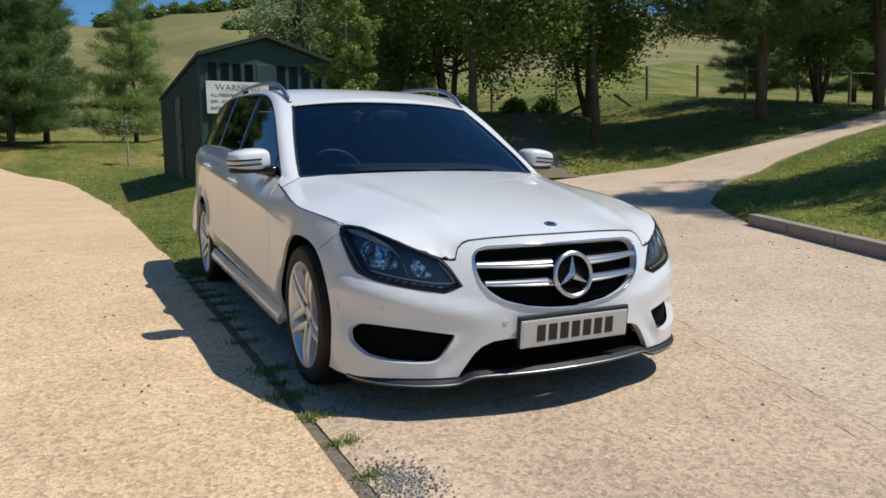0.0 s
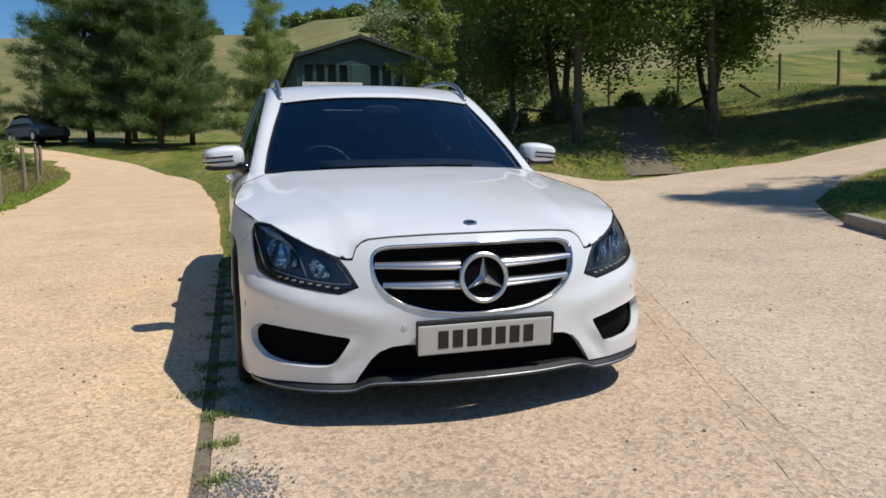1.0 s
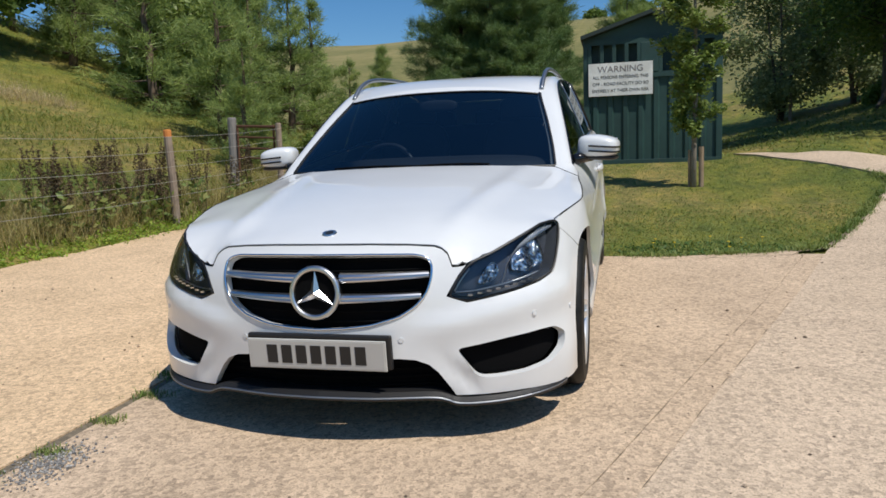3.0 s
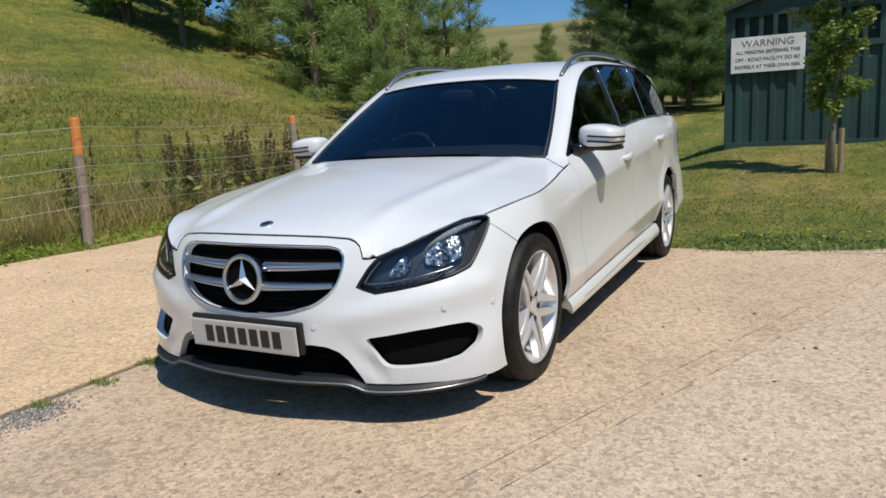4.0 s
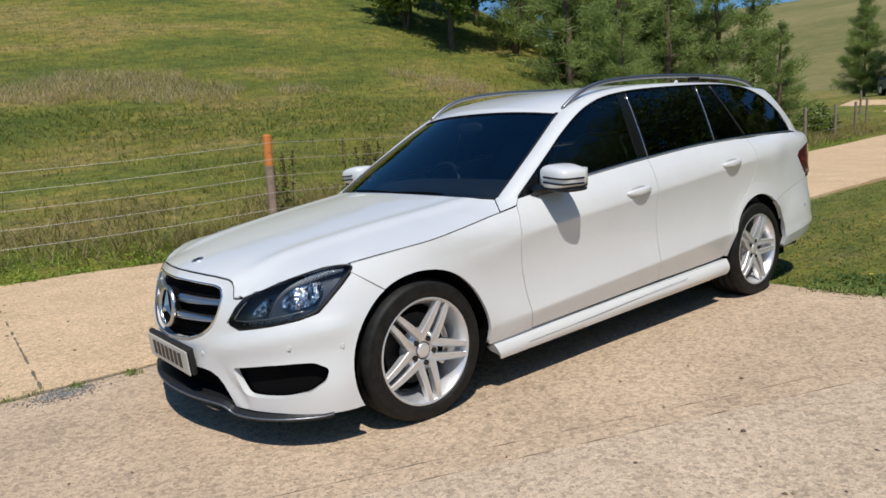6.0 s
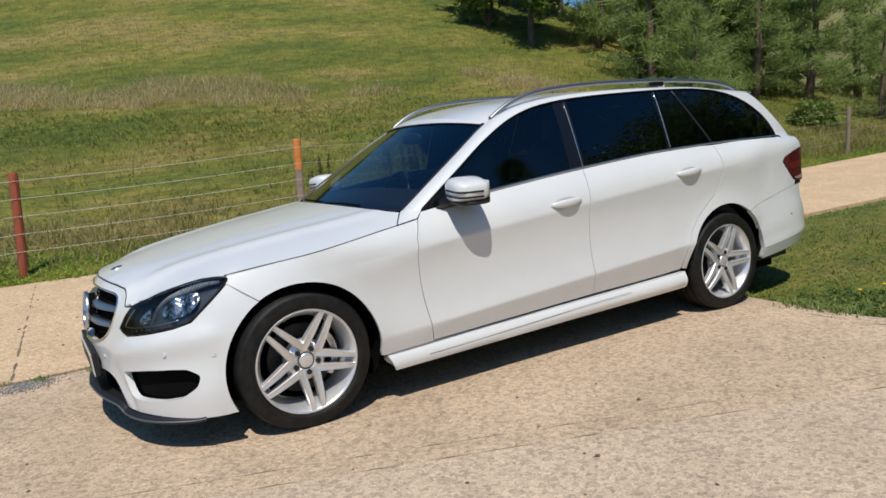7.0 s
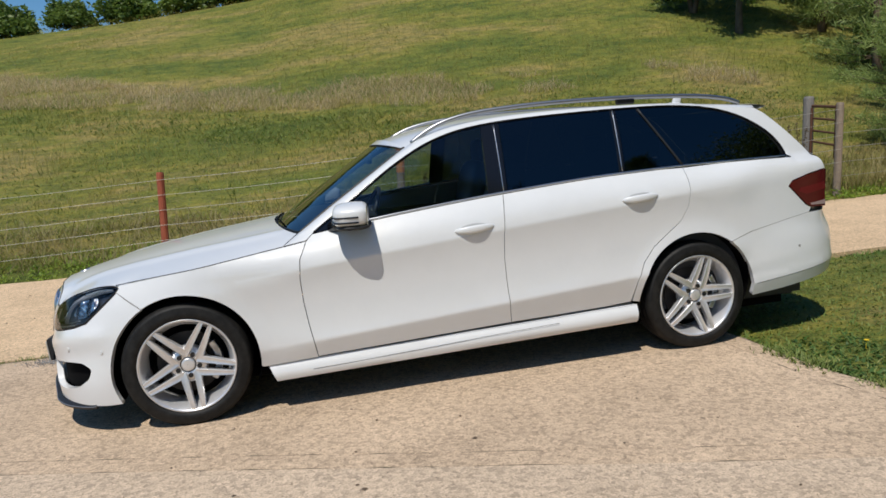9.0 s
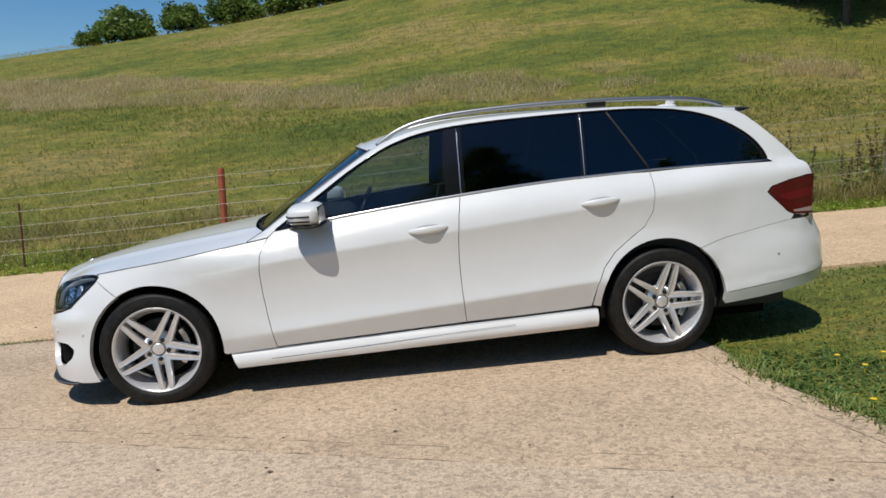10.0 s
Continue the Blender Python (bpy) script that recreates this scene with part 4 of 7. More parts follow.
blades("green_band", "band of lush dark green grass below the bleached grass", LAWN, scatter(90000, -28, -7, -24, 14, 49, lambda x, y: abs(off_band(x, y) + 3.2) < 1.5), (0.14, 0.34), 0.011, 1.0, 50, 0.85)
blades("clover", "patch of broad dark green clover leaves at the edge of the island", CLOVER, [q for q in scatter(9000, 0.9, 3.2, 3.0, 4.6, 41, in_island) if math.hypot((q[0] - 1.75) / 0.75, (q[1] - 3.55) / 0.5) < 1 + 0.35 * noise.noise((q[0] * 4, q[1] * 4, 2))], (0.03, 0.075), 0.010, 0.8, 42, 0.75)


def flowers():
    """Small yellow flower heads in the grass."""
    rng = random.Random(43)
    m = Mat("yellow_petal", 0.6, 0, (0.75, 0.52, 0.02))
    for k in range(8):
        x, y = 1.3 + rng.uniform(0, 1.5), 3.25 + rng.uniform(0, 0.9)
        if not in_island(x, y):
            continue
        bm = bmesh.new()
        z = height(x, y)
        for j in range(7):
            a = j * math.tau / 7
            c = Vector((x + 0.008 * math.cos(a), y + 0.008 * math.sin(a), z + 0.055))
            bmesh.ops.create_uvsphere(bm, u_segments=6, v_segments=4, radius=0.007, matrix=Matrix.Translation(c) @ Matrix.Diagonal((1, 1, 0.45, 1)))
        tube(bm, [(x, y, z - 0.01), (x, y, z + 0.053)], 0.0015, 5)
        tagged(part("flower", bm, m.m), "small yellow flower in the grass", "flower", "yellow flowers on the island")


flowers()
blades("verge_straw", "tall bleached seeding grass on the verge along the fence", STRAW, scatter(46000, -8.2, -4.4, -8, 30, 45, lambda x, y: 0.25 < lerp_table(LANE_LEFT, y) - x < 2.6, 0.7), (0.25, 0.72), 0.0055, 1.0, 46, 0.66)
blades("tan_grass", "dry tan grass in loose drifts before the fence", TAN_GRASS, scatter(30000, -8.2, -4.4, 1, 14, 52, lambda x, y: 0.3 < lerp_table(LANE_LEFT, y) - x < 1.7 and noise.noise((x * 0.9, y * 0.7, 9.0)) > -0.1), (0.30, 0.75), 0.004, 1.0, 53, 0.45)
rng_j = random.Random(77)
tufts = []
y_ = -1.35
while y_ < 3.3:
    y_ += rng_j.uniform(0.17, 0.33)
    wide = rng_j.uniform(0.045, 0.085) if rng_j.random() < 0.75 else 0.025
    x_ = -1.0 + rng_j.uniform(-0.02, 0.05)
    for _ in range(int(60000 * wide * wide)):
        x, y = x_ + rng_j.gauss(0, wide * 0.75), y_ + rng_j.gauss(0, wide * 0.45)
        tufts.append((x, y, height(x, y) + 0.006))
for _ in range(800):
    x, y = -1.03 + rng_j.gauss(0, 0.04), rng_j.uniform(-3.2, -1.2)
    tufts.append((x, y, height(x, y) + 0.004))
edge_tufts = []
for (ax, ay), (bx, by) in zip(ISLAND[:7], ISLAND[1:8]):
    k = int(math.hypot(bx - ax, by - ay) * 900)
    for _ in range(k):
        t = rng_j.random()
        x, y = ax + (bx - ax) * t, ay + (by - ay) * t
        if noise.noise((x * 3, y * 3, 7.0)) > -0.1:
            x, y = x + rng_j.gauss(0, 0.04), y + rng_j.gauss(0.02, 0.045)
            edge_tufts.append((x, y, height(x, y) + 0.004))
blades("edge_grass", "ragged tufts of grass creeping over the edge of the concrete", LAWN, edge_tufts, (0.03, 0.10), 0.004, 1.1, 51, 0.5)
blades("joint_grass", "tufts of short grass and moss in the joint beside the car", LAWN, tufts, (0.012, 0.045), 0.0026, 1.5, 38)


def weeds():
    """Dock plants among the fence: leaning stems with bushy spikes of seed."""
    rng = np.random.default_rng(40)
    bm = bmesh.new()
    heads, low = [], []
    for k in range(46):
        y = rng.choice([rng.normal(5.1, 0.5), rng.normal(6.2, 0.7), rng.normal(4.0, 0.6), rng.uniform(2.6, 9)])
        x0 = lerp_table(LANE_LEFT, y) - rng.uniform(0.35, 1.5)
        for _ in range(rng.integers(1, 4)):
            x, y1 = x0 + rng.normal(0, 0.05), y + rng.normal(0, 0.05)
            z = height(x, y1)
            h = rng.uniform(0.55, 1.05)
            lean = rng.normal(0, 0.13, 2)
            tube(bm, [(x, y1, z), (x + lean[0] * h, y1 + lean[1] * h, z + h)], [0.006, 0.003], 4, caps=False)
            first = rng.uniform(0.42, 0.6)
            for i in range(24):
                t = first + (1 - first) * i / 23
                fat = 0.030 * math.sin(math.pi * (0.18 + 0.80 * i / 23)) * rng.uniform(0.5, 1.3)
                c = np.array((x + lean[0] * h * t, y1 + lean[1] * h * t, z + h * t))
                for _k in range(3):
                    heads.append(c + rng.normal(0, 1, 3) * (fat, fat, 0.012))
            for i in range(7):
                t = rng.uniform(0.05, first)
                low.append((x + lean[0] * h * t, y1 + lean[1] * h * t, z + h * t))
    stems = part("weed_stems", bm, WEED)
    tagged(stems, "dark brown dry dock stems along the fence", "weeds", kind="stuff")
    ob = new("weed_seed_heads", mesh_from_arrays("weed_seed_heads", leaves(rng, np.array(heads), 2, 0.008, 0.017, 0.0), 4, WEED))
    tagged(ob, "rust brown seed spikes of dock plants", "weeds", kind="stuff")
    ob = new("weed_leaves", mesh_from_arrays("weed_leaves", leaves(rng, np.array(low), 2, 0.05, 0.055, 0.3), 4, LAWN))
    tagged(ob, "long green leaves at the foot of the dock plants", "weeds", kind="stuff")
    # low broad-leaved herbs along the edge of the lane
    herbs = []
    for k in range(260):
        y = rng.uniform(-8, 12)
        x = lerp_table(LANE_LEFT, y) - abs(rng.normal(0.10, 0.16)) + 0.05
        r = rng.uniform(0.04, 0.11)
        for _ in range(16):
            herbs.append((x + rng.normal(0, r), y + rng.normal(0, r), height(x, y) + abs(rng.normal(0, r * 0.7)) + 0.01))
    ob = new("verge_herbs", mesh_from_arrays("verge_herbs", leaves(rng, np.array(herbs), 2, 0.015, 0.022, 0.1), 4, LAWN_LUSH))
    tagged(ob, "low bright green leafy herbs spilling onto the edge of the lane", "weeds", kind="stuff")


weeds()


# ---- shed, fences, kerb, far car ----
def shed_paint():
    m = Mat("dark_green_paint", 0.55)
    c = m.ramp(m.noise(1.5, 6, 0.65), [(0.3, (0.010, 0.036, 0.032)), (0.7, (0.020, 0.062, 0.054))])
    rust = m.ramp(m.noise(6, 6, 0.7), [(0.68, (0, 0, 0)), (0.76, (1, 1, 1))])
    m.color(m.mix(rust, c, (0.06, 0.03, 0.015)))
    m.rough(m.noise(8, 4), 0.42, 0.75)
    m.bump(m.noise(30, 3), 0.2, 0.004)
    return m.m


SHEDGREEN = shed_paint()
SHEDROOF = Mat("dark_green_roof", 0.75, 0, (0.016, 0.030, 0.027)).m
SHED_Y, SHED_X0, SHED_X1, SHED_LEN = 11.25, 0.36, 2.84, 7.4
zb_ = height(1.0, SHED_Y) - 0.06
SHED = thing("shed", Matrix.Translation((0, 0, zb_)), "dark green corrugated metal shed with a shallow gabled roof", "shed")
EAVE, RIDGE = 2.42, 2.82


def corrugated(name, p, q, z0, z1, depth=0.036, pitch=0.28):
    """A ribbed sheet from p to q; ribs stand towards its left hand."""
    p, q = Vector((*p, 0)), Vector((*q, 0))
    d = (q - p).normalized()
    n = Vector((d.y, -d.x, 0))
    L = (q - p).length
    prof, s = [], 0.0
    while s < L - 1e-6:
        for ds, o in ((0, 0), (0.07, 0), (0.105, 1), (0.175, 1), (0.21, 0)):
            if s + ds < L:
                prof.append((s + ds, o * depth))
        s += pitch
    prof.append((L, 0))
    verts = []
    for s, o in prof:
        b = p + d * s + n * o
        verts += [(b.x, b.y, z0), (b.x, b.y, z1)]
    faces = [(2 * i, 2 * i + 2, 2 * i + 3, 2 * i + 1) for i in range(len(prof) - 1)]
    return link_mesh(name, verts, faces, SHEDGREEN, SHED)


X0, X1, Y0, Y1 = SHED_X0, SHED_X1, SHED_Y, SHED_Y + SHED_LEN
corrugated("front_wall", (X0 + 0.06, Y0 + 0.03), (X1 - 0.06, Y0 + 0.03), 0.10, 1.68)
corrugated("side_wall", (X0 + 0.03, Y1), (X0 + 0.03, Y0 + 0.06), 0.10, EAVE)
corrugated("side_wall", (X1 - 0.03, Y0 + 0.06), (X1 - 0.03, Y1), 0.10, EAVE)
corrugated("rear_wall", (X1, Y1), (X0, Y1), 0.10, EAVE)
bm = bmesh.new()
box(bm, (X1 - X0 - 0.16, Y1 - Y0 - 0.2, EAVE), pose((X0 + X1) / 2, (Y0 + Y1) / 2 + 0.06, EAVE / 2 + 0.02))
part("core", bm, SHEDGREEN, SHED)
for x in (X0 + 0.035, X1 - 0.035):
    for y in (Y0 + 0.04, Y1 - 0.04):
        bm = bmesh.new()
        box(bm, (0.11, 0.11, EAVE + 0.02), pose(x, y, EAVE / 2 + 0.04), 0.008)
        part("corner_post", bm, SHEDGREEN, SHED)
bm = bmesh.new()
box(bm, (X1 - X0, 0.10, 0.14), pose((X0 + X1) / 2, Y0 + 0.03, 0.07), 0.006)
part("bottom_rail", bm, SHEDGREEN, SHED)
# upper front: flat sheet with two rows of upright recesses and a middle plate
bm = bmesh.new()
box(bm, (X1 - X0 - 0.10, 0.05, 0.10), pose((X0 + X1) / 2, Y0, 2.36))
box(bm, (X1 - X0 - 0.10, 0.05, 0.10), pose((X0 + X1) / 2, Y0, 1.72))
for x0, x1 in ((X0 + 0.06, X0 + 1.05), (X0 + 1.36, X1 - 0.06)):
    n = 5 if x1 - x0 > 0.95 else 4
    for k in range(n):
        box(bm, (0.075, 0.05, 0.56), pose(x0 + 0.04 + (x1 - x0 - 0.08) * k / (n - 1), Y0, 2.04), 0.01)
box(bm, (0.32, 0.055, 0.56), pose(X0 + 1.205, Y0 - 0.005, 2.04), 0.01)
part("front_panel", bm, SHEDGREEN, SHED)
# roof in two pitches with gable boards
xm = (X0 + X1) / 2
bm = bmesh.new()
prof = [(X0 - 0.06, EAVE - 0.01), (xm, RIDGE), (X1 + 0.06, EAVE - 0.01), (X1 + 0.06, EAVE + 0.06), (xm, RIDGE + 0.07), (X0 - 0.06, EAVE + 0.06)]
a = [bm.verts.new((x, Y0 - 0.16, z)) for x, z in prof]
b = [bm.verts.new((x, Y1 + 0.1, z)) for x, z in prof]
bm.faces.new((a[0], a[1], a[4], a[5])), bm.faces.new((a[1], a[2], a[3], a[4]))
bm.faces.new((b[5], b[4], b[1], b[0])), bm.faces.new((b[4], b[3], b[2], b[1]))
for i in range(6):
    bm.faces.new((a[i], b[i], b[(i + 1) % 6], a[(i + 1) % 6]))
bmesh.ops.recalc_face_normals(bm, faces=bm.faces[:])
part("roof", bm, SHEDROOF, SHED, "dark green sheet roof")
bm = bmesh.new()
g = [bm.verts.new((x, Y0 + 0.01, z)) for x, z in ((X0, EAVE - 0.06), (X1, EAVE - 0.06), (X1, EAVE), (xm, RIDGE - 0.01), (X0, EAVE))]
bm.faces.new(g)
r = bmesh.ops.extrude_face_region(bm, geom=bm.faces[:])
bmesh.ops.translate(bm, verts=[v for v in r["geom"] if isinstance(v, bmesh.types.BMVert)], vec=(0, 0.04, 0))
bmesh.ops.recalc_face_normals(bm, faces=bm.faces[:])
part("gable", bm, SHEDGREEN, SHED)
# door in the long side
bm = bmesh.new()
box(bm, (0.05, 0.86, 1.92), pose(X0 - 0.02, Y0 + 3.4, 1.07), 0.008)
door = part("door", bm, Mat("faded_green_door", 0.7, 0, (0.075, 0.095, 0.08)).m, SHED, "faded grey green door")
for z in (0.9, 1.55):
    bm = bmesh.new()
    box(bm, (0.03, 0.05, 0.09), pose(X0 - 0.055, Y0 + 3.06, z), 0.008)
    part("lock", bm, BLACKPLASTIC, door)


# warning sign on the front
def text_mesh(body, size):
    cu = bpy.data.curves.new("words", "FONT")
    cu.body, cu.size, cu.align_x, cu.align_y, cu.extrude = body, size, "CENTER", "CENTER", 0.0015
    tmp = bpy.data.objects.new("words", cu)
    me = bpy.data.meshes.new_from_object(tmp)
    bpy.data.objects.remove(tmp)
    return me


def sign_paint():
    m = Mat("sign_white", 0.45)
    m.color(m.ramp(m.noise(4, 6, 0.7), [(0.3, (0.55, 0.54, 0.50)), (0.6, (0.76, 0.76, 0.73))]))
    return m.m


SIGN = thing("warning_sign", Matrix.Translation((1.03, SHED_Y - 0.065, height(1, 11) + 0.0)), "white painted warning sign with black lettering on the shed", "sign")
sz = 2.02 + 0.0536 * 11.2 - height(1, 11)
bm = bmesh.new()
box(bm, (1.18, 0.02, 0.61), pose(0, 0, sz), 0.004)
part("board", bm, sign_paint(), SIGN)
SIGNGREY = Mat("sign_grey_ink", 0.6, 0, (0.16, 0.14, 0.14)).m
for words, size, dz, mat, sx in (("WARNING", 0.165, 0.185, SIGNGREY, 1.05), ("ALL PERSONS ENTERING THIS", 0.085, 0.04, INK, 0.90), ("OFF - ROAD FACILITY DO SO", 0.085, -0.085, INK, 0.92), ("ENTIRELY AT THEIR OWN RISK", 0.085, -0.21, INK, 0.88)):
    me = text_mesh(words, size)
    me.materials.append(mat)
    o = new("lettering", me)
    o.parent = SIGN
    o.matrix_basis = pose(0, -0.012, sz + dz, 90) @ Matrix.Diagonal((sx, 1.0, 1, 1))

# ---- kerb ----
def kerb_mat():
    m = Mat("kerb_concrete", 0.9)
    m.color(m.mix(0.5, m.ramp(m.noise(3, 6, 0.7), [(0.3, (0.20, 0.18, 0.14)), (0.7, (0.36, 0.32, 0.26))]), m.ramp(m.noise(60, 3), [(0.3, (0.14, 0.12, 0.10)), (0.7, (0.40, 0.36, 0.3))])))
    m.bump(m.noise(50, 4), 0.5, 0.006)
    return m.m


KERB = thing("kerb", Matrix(), "row of worn grey concrete kerb stones along the bank", "kerb", kind="structure")
KM = kerb_mat()
kl = densify([(3.4, -2.6), (4.35, -0.1), (5.5, 3.0)], 0.92, False)
for (ax, ay), (bx, by) in zip(kl, kl[1:]):
    d = Vector((bx - ax, by - ay, height(bx, by) - height(ax, ay)))
    c = Vector(((ax + bx) / 2, (ay + by) / 2, (height(ax - 0.1, ay) + height(bx - 0.1, by)) / 2 + 0.02))
    bm = bmesh.new()
    box(bm, (0.13, math.hypot(d.x, d.y) - 0.012, 0.26), Matrix.Translation(c) @ Matrix.Rotation(math.atan2(-d.x, d.y), 4, "Z") @ Matrix.Rotation(math.atan2(d.z, math.hypot(d.x, d.y)), 4, "X"), 0.015)
    part("kerb_stone", bm, KM, KERB)

# ---- fences ----
def post_mat(name, a, b):
    m = Mat(name, 0.85)
    m.color(m.ramp(m.noise(10, 5, 0.7, stretch=(1, 1, 0.2)), [(0.3, a), (0.7, b)]))
    m.bump(m.noise(25, 4, 0.7, stretch=(1, 1, 0.15)), 0.7, 0.01)
    return m.m


POSTRED = post_mat("red_stained_post", (0.22, 0.05, 0.025), (0.36, 0.10, 0.05))
POSTWOOD = post_mat("weathered_post", (0.16, 0.12, 0.09), (0.32, 0.26, 0.20))
POSTORANGE = post_mat("orange_paint", (0.42, 0.14, 0.03), (0.62, 0.24, 0.06))
POSTGREY = post_mat("grey_post", (0.14, 0.13, 0.12), (0.27, 0.25, 0.23))
WIRE = Mat("fence_wire", 0.6, 0.4, (0.40, 0.39, 0.35)).m
RUST = Mat("rusty_iron", 0.8, 0.3, (0.12, 0.055, 0.03)).m


def fence_post(x, y, h, r, mat, label, cap=None, tilt=0.0, name="fence_post", cap_length=0.38):
    ob = thing(name, Matrix.Translation((x, y, height(x, y) - 0.1)) @ Matrix.Rotation(tilt, 4, "Y"), label, "fence post", "fence posts")
    bm = bmesh.new()
    split = h - (cap_length if cap else 0.03)
    tube(bm, [(0, 0, 0), (0.004, 0.002, h * 0.5), (0, 0, split)], [r * 1.03, r, r * 0.98], 10)
    if not cap:
        tube(bm, [(0, 0, split), (0, 0, h)], [r * 0.98, r * 0.85], 10)
    part("shaft", bm, mat, ob, smooth=False)
    if cap:
        bm = bmesh.new()
        tube(bm, [(0, 0, split), (0, 0, h - 0.02), (0, 0, h)], [r * 1.01, r * 1.0, r * 0.85], 10)
        part("painted_top", bm, cap, ob, "orange painted top")
    return ob


def top_z(x, y, zp):
    """Height of a post whose top stands zp over the sloping plane."""
    return zp + TAN * y - height(x, y) + 0.1


FENCE = [(-5.9, -8.6, None), (-5.8, -5.0, 1.16), (-5.57, -1.04, 1.25), (-4.83, 2.07, 1.37), (-4.92, 5.66, 1.34)]
for k, (x, y, zp) in enumerate(FENCE):
    h = top_z(x, y, zp) if zp else 1.3
    if k < 3:
        fence_post(x, y, h, 0.05, POSTRED, "red brown stained round fence post")
    else:
        fence_post(x, y, h, 0.055, POSTWOOD, "weathered wooden fence post with orange painted top", POSTORANGE, -0.05, cap_length=0.38 if k == 3 else 0.10)
fence_post(-5.7, -3.88, top_z(-5.7, -3.88, 0.98), 0.016, RUST, "thin rusty iron stake between the fence wires", name="fence_stake")
GATE = [(-4.92, 8.87, 1.45), (-6.04, 9.23, 1.60)]
fence_post(*GATE[0][:2], top_z(*GATE[0]), 0.055, POSTWOOD, "weathered wooden gate post")
fence_post(*GATE[1][:2], top_z(*GATE[1]), 0.085, POSTGREY, "thick grey wooden gate post")
LANE_POSTS = [(-5.15, 11.9), (-5.6, 15.4), (-6.15, 18.9), (-6.9, 22.6), (-7.8, 26.4), (-8.8, 30.0), (-10.6, 34)]
for x, y in LANE_POSTS:
    fence_post(x, y, 1.15, 0.045, POSTWOOD, "weathered wooden fence post")
gate = thing("gate", Matrix(), "old rusty iron field gate between two posts", "gate")
(ax, ay, az), (bx, by, bz) = GATE
zg = TAN * 9
for k, dz in enumerate((1.40, 1.20, 1.0, 0.82)):
    bm = bmesh.new()
    tube(bm, [(ax - 0.07, ay, zg + dz - 0.02), (bx + 0.1, by, zg + dz + 0.05)], 0.018 if k else 0.024, 8)
    part("rail", bm, RUST, gate)
for t in (0.1, 0.88):
    bm = bmesh.new()
    x, y = ax + (bx - ax) * t, ay + (by - ay) * t
    tube(bm, [(x, y, zg + 0.6), (x, y, zg + 1.42)], 0.02, 8)
    part("stile", bm, RUST, gate)
line = [(x, y, (zp or 1.25)) for x, y, zp in FENCE] + [GATE[0]]
for k in range(5):
    bm = bmesh.new()
    for (x0, y0, z0), (x1, y1, z1) in zip(line, line[1:]):
        pts = []
        for i in range(9):
            t = i / 8
            za, zb2 = z0 + TAN * y0, z1 + TAN * y1
            drop = 0.10 + k * 0.20
            pts.append((x0 + (x1 - x0) * t + 0.055, y0 + (y1 - y0) * t, za + (zb2 - za) * t - drop - 0.025 * math.sin(math.pi * t)))
        tube(bm, pts, 0.0026, 5, caps=False)
    tagged(part("fence_wire", bm, WIRE), "thin galvanised wire strung between the fence posts", "fence wire", "fence wires")
for k in range(4):
    bm = bmesh.new()
    lp = [GATE[0][:2]] + LANE_POSTS
    tube(bm, [(x, y, height(x, y) + 0.95 - 0.22 * k) for x, y in lp], 0.003, 5, caps=False)
    tagged(part("fence_wire", bm, WIRE), "thin galvanised wire beside the lane", "fence wire", "fence wires")
FIELD = [(7.1, 26.3), (9.85, 24.4), (13.05, 22.1), (15.1, 20.6), (17.9, 18.6), (19.4, 17.5), (20.8, 16.5), (22.3, 15.4), (23.8, 14.4), (26.4, 12.5)]
for x, y in FIELD:
    fence_post(x, y, 1.35, 0.055, POSTWOOD, "dark weathered post of the field fence")
for k in range(3):
    bm = bmesh.new()
    tube(bm, [(x, y, height(x, y) + 1.15 - 0.35 * k) for x, y in FIELD], 0.004, 5, caps=False)
    tagged(part("fence_wire", bm, WIRE), "thin wire of the field fence", "fence wire", "fence wires")
# leaning branches by the trees
for p, q in (((13.2, 17.6), (14.4, 17.0)), ((16.4, 17.8), (15.0, 17.0)), ((7.6, 18.4), (8.5, 19.9)), ((10.6, 19.0), (8.6, 20.0))):
    bm = bmesh.new()
    tube(bm, [(p[0], p[1], height(*p) + 0.1), (q[0], q[1], height(*q) + 0.75)], 0.05, 8)
    tagged(part("fallen_branch", bm, BARK), "grey fallen branch propped on the bank", "branch")

# ---- the dark car parked at the bend ----
FAR = thing("parked_car", Matrix.Translation((-11.6, 42.6, height(-11.6, 42.6))) @ Matrix.Rotation(radians(38), 4, "Z"), "dark blue parked car where the lane bends", "car")
FARPAINT = Mat("dark_car_paint", 0.25, 0, (0.010, 0.014, 0.024)).m


def loft_box(rows):
    """A closed body through cross sections (y, half width, bottom, top), corners rounded."""
    bm = bmesh.new()
    rings = []
    for y, hw, z0, z1 in rows:
        c = min(0.12, hw * 0.3, (z1 - z0) * 0.3)
        ring = [(-hw + c, z0), (hw - c, z0), (hw, z0 + c), (hw * 0.985, z1 - c * 1.4), (hw - c * 1.4, z1), (-hw + c * 1.4, z1), (-hw * 0.985, z1 - c * 1.4), (-hw, z0 + c)]
        rings.append([bm.verts.new((x, y, z)) for x, z in ring])
    for r, q in zip(rings, rings[1:]):
        for k in range(8):
            bm.faces.new((r[k], r[(k + 1) % 8], q[(k + 1) % 8], q[k]))
    bm.faces.new(rings[0])
    bm.faces.new(rings[-1][::-1])
    bmesh.ops.recalc_face_normals(bm, faces=bm.faces[:])
    return bm


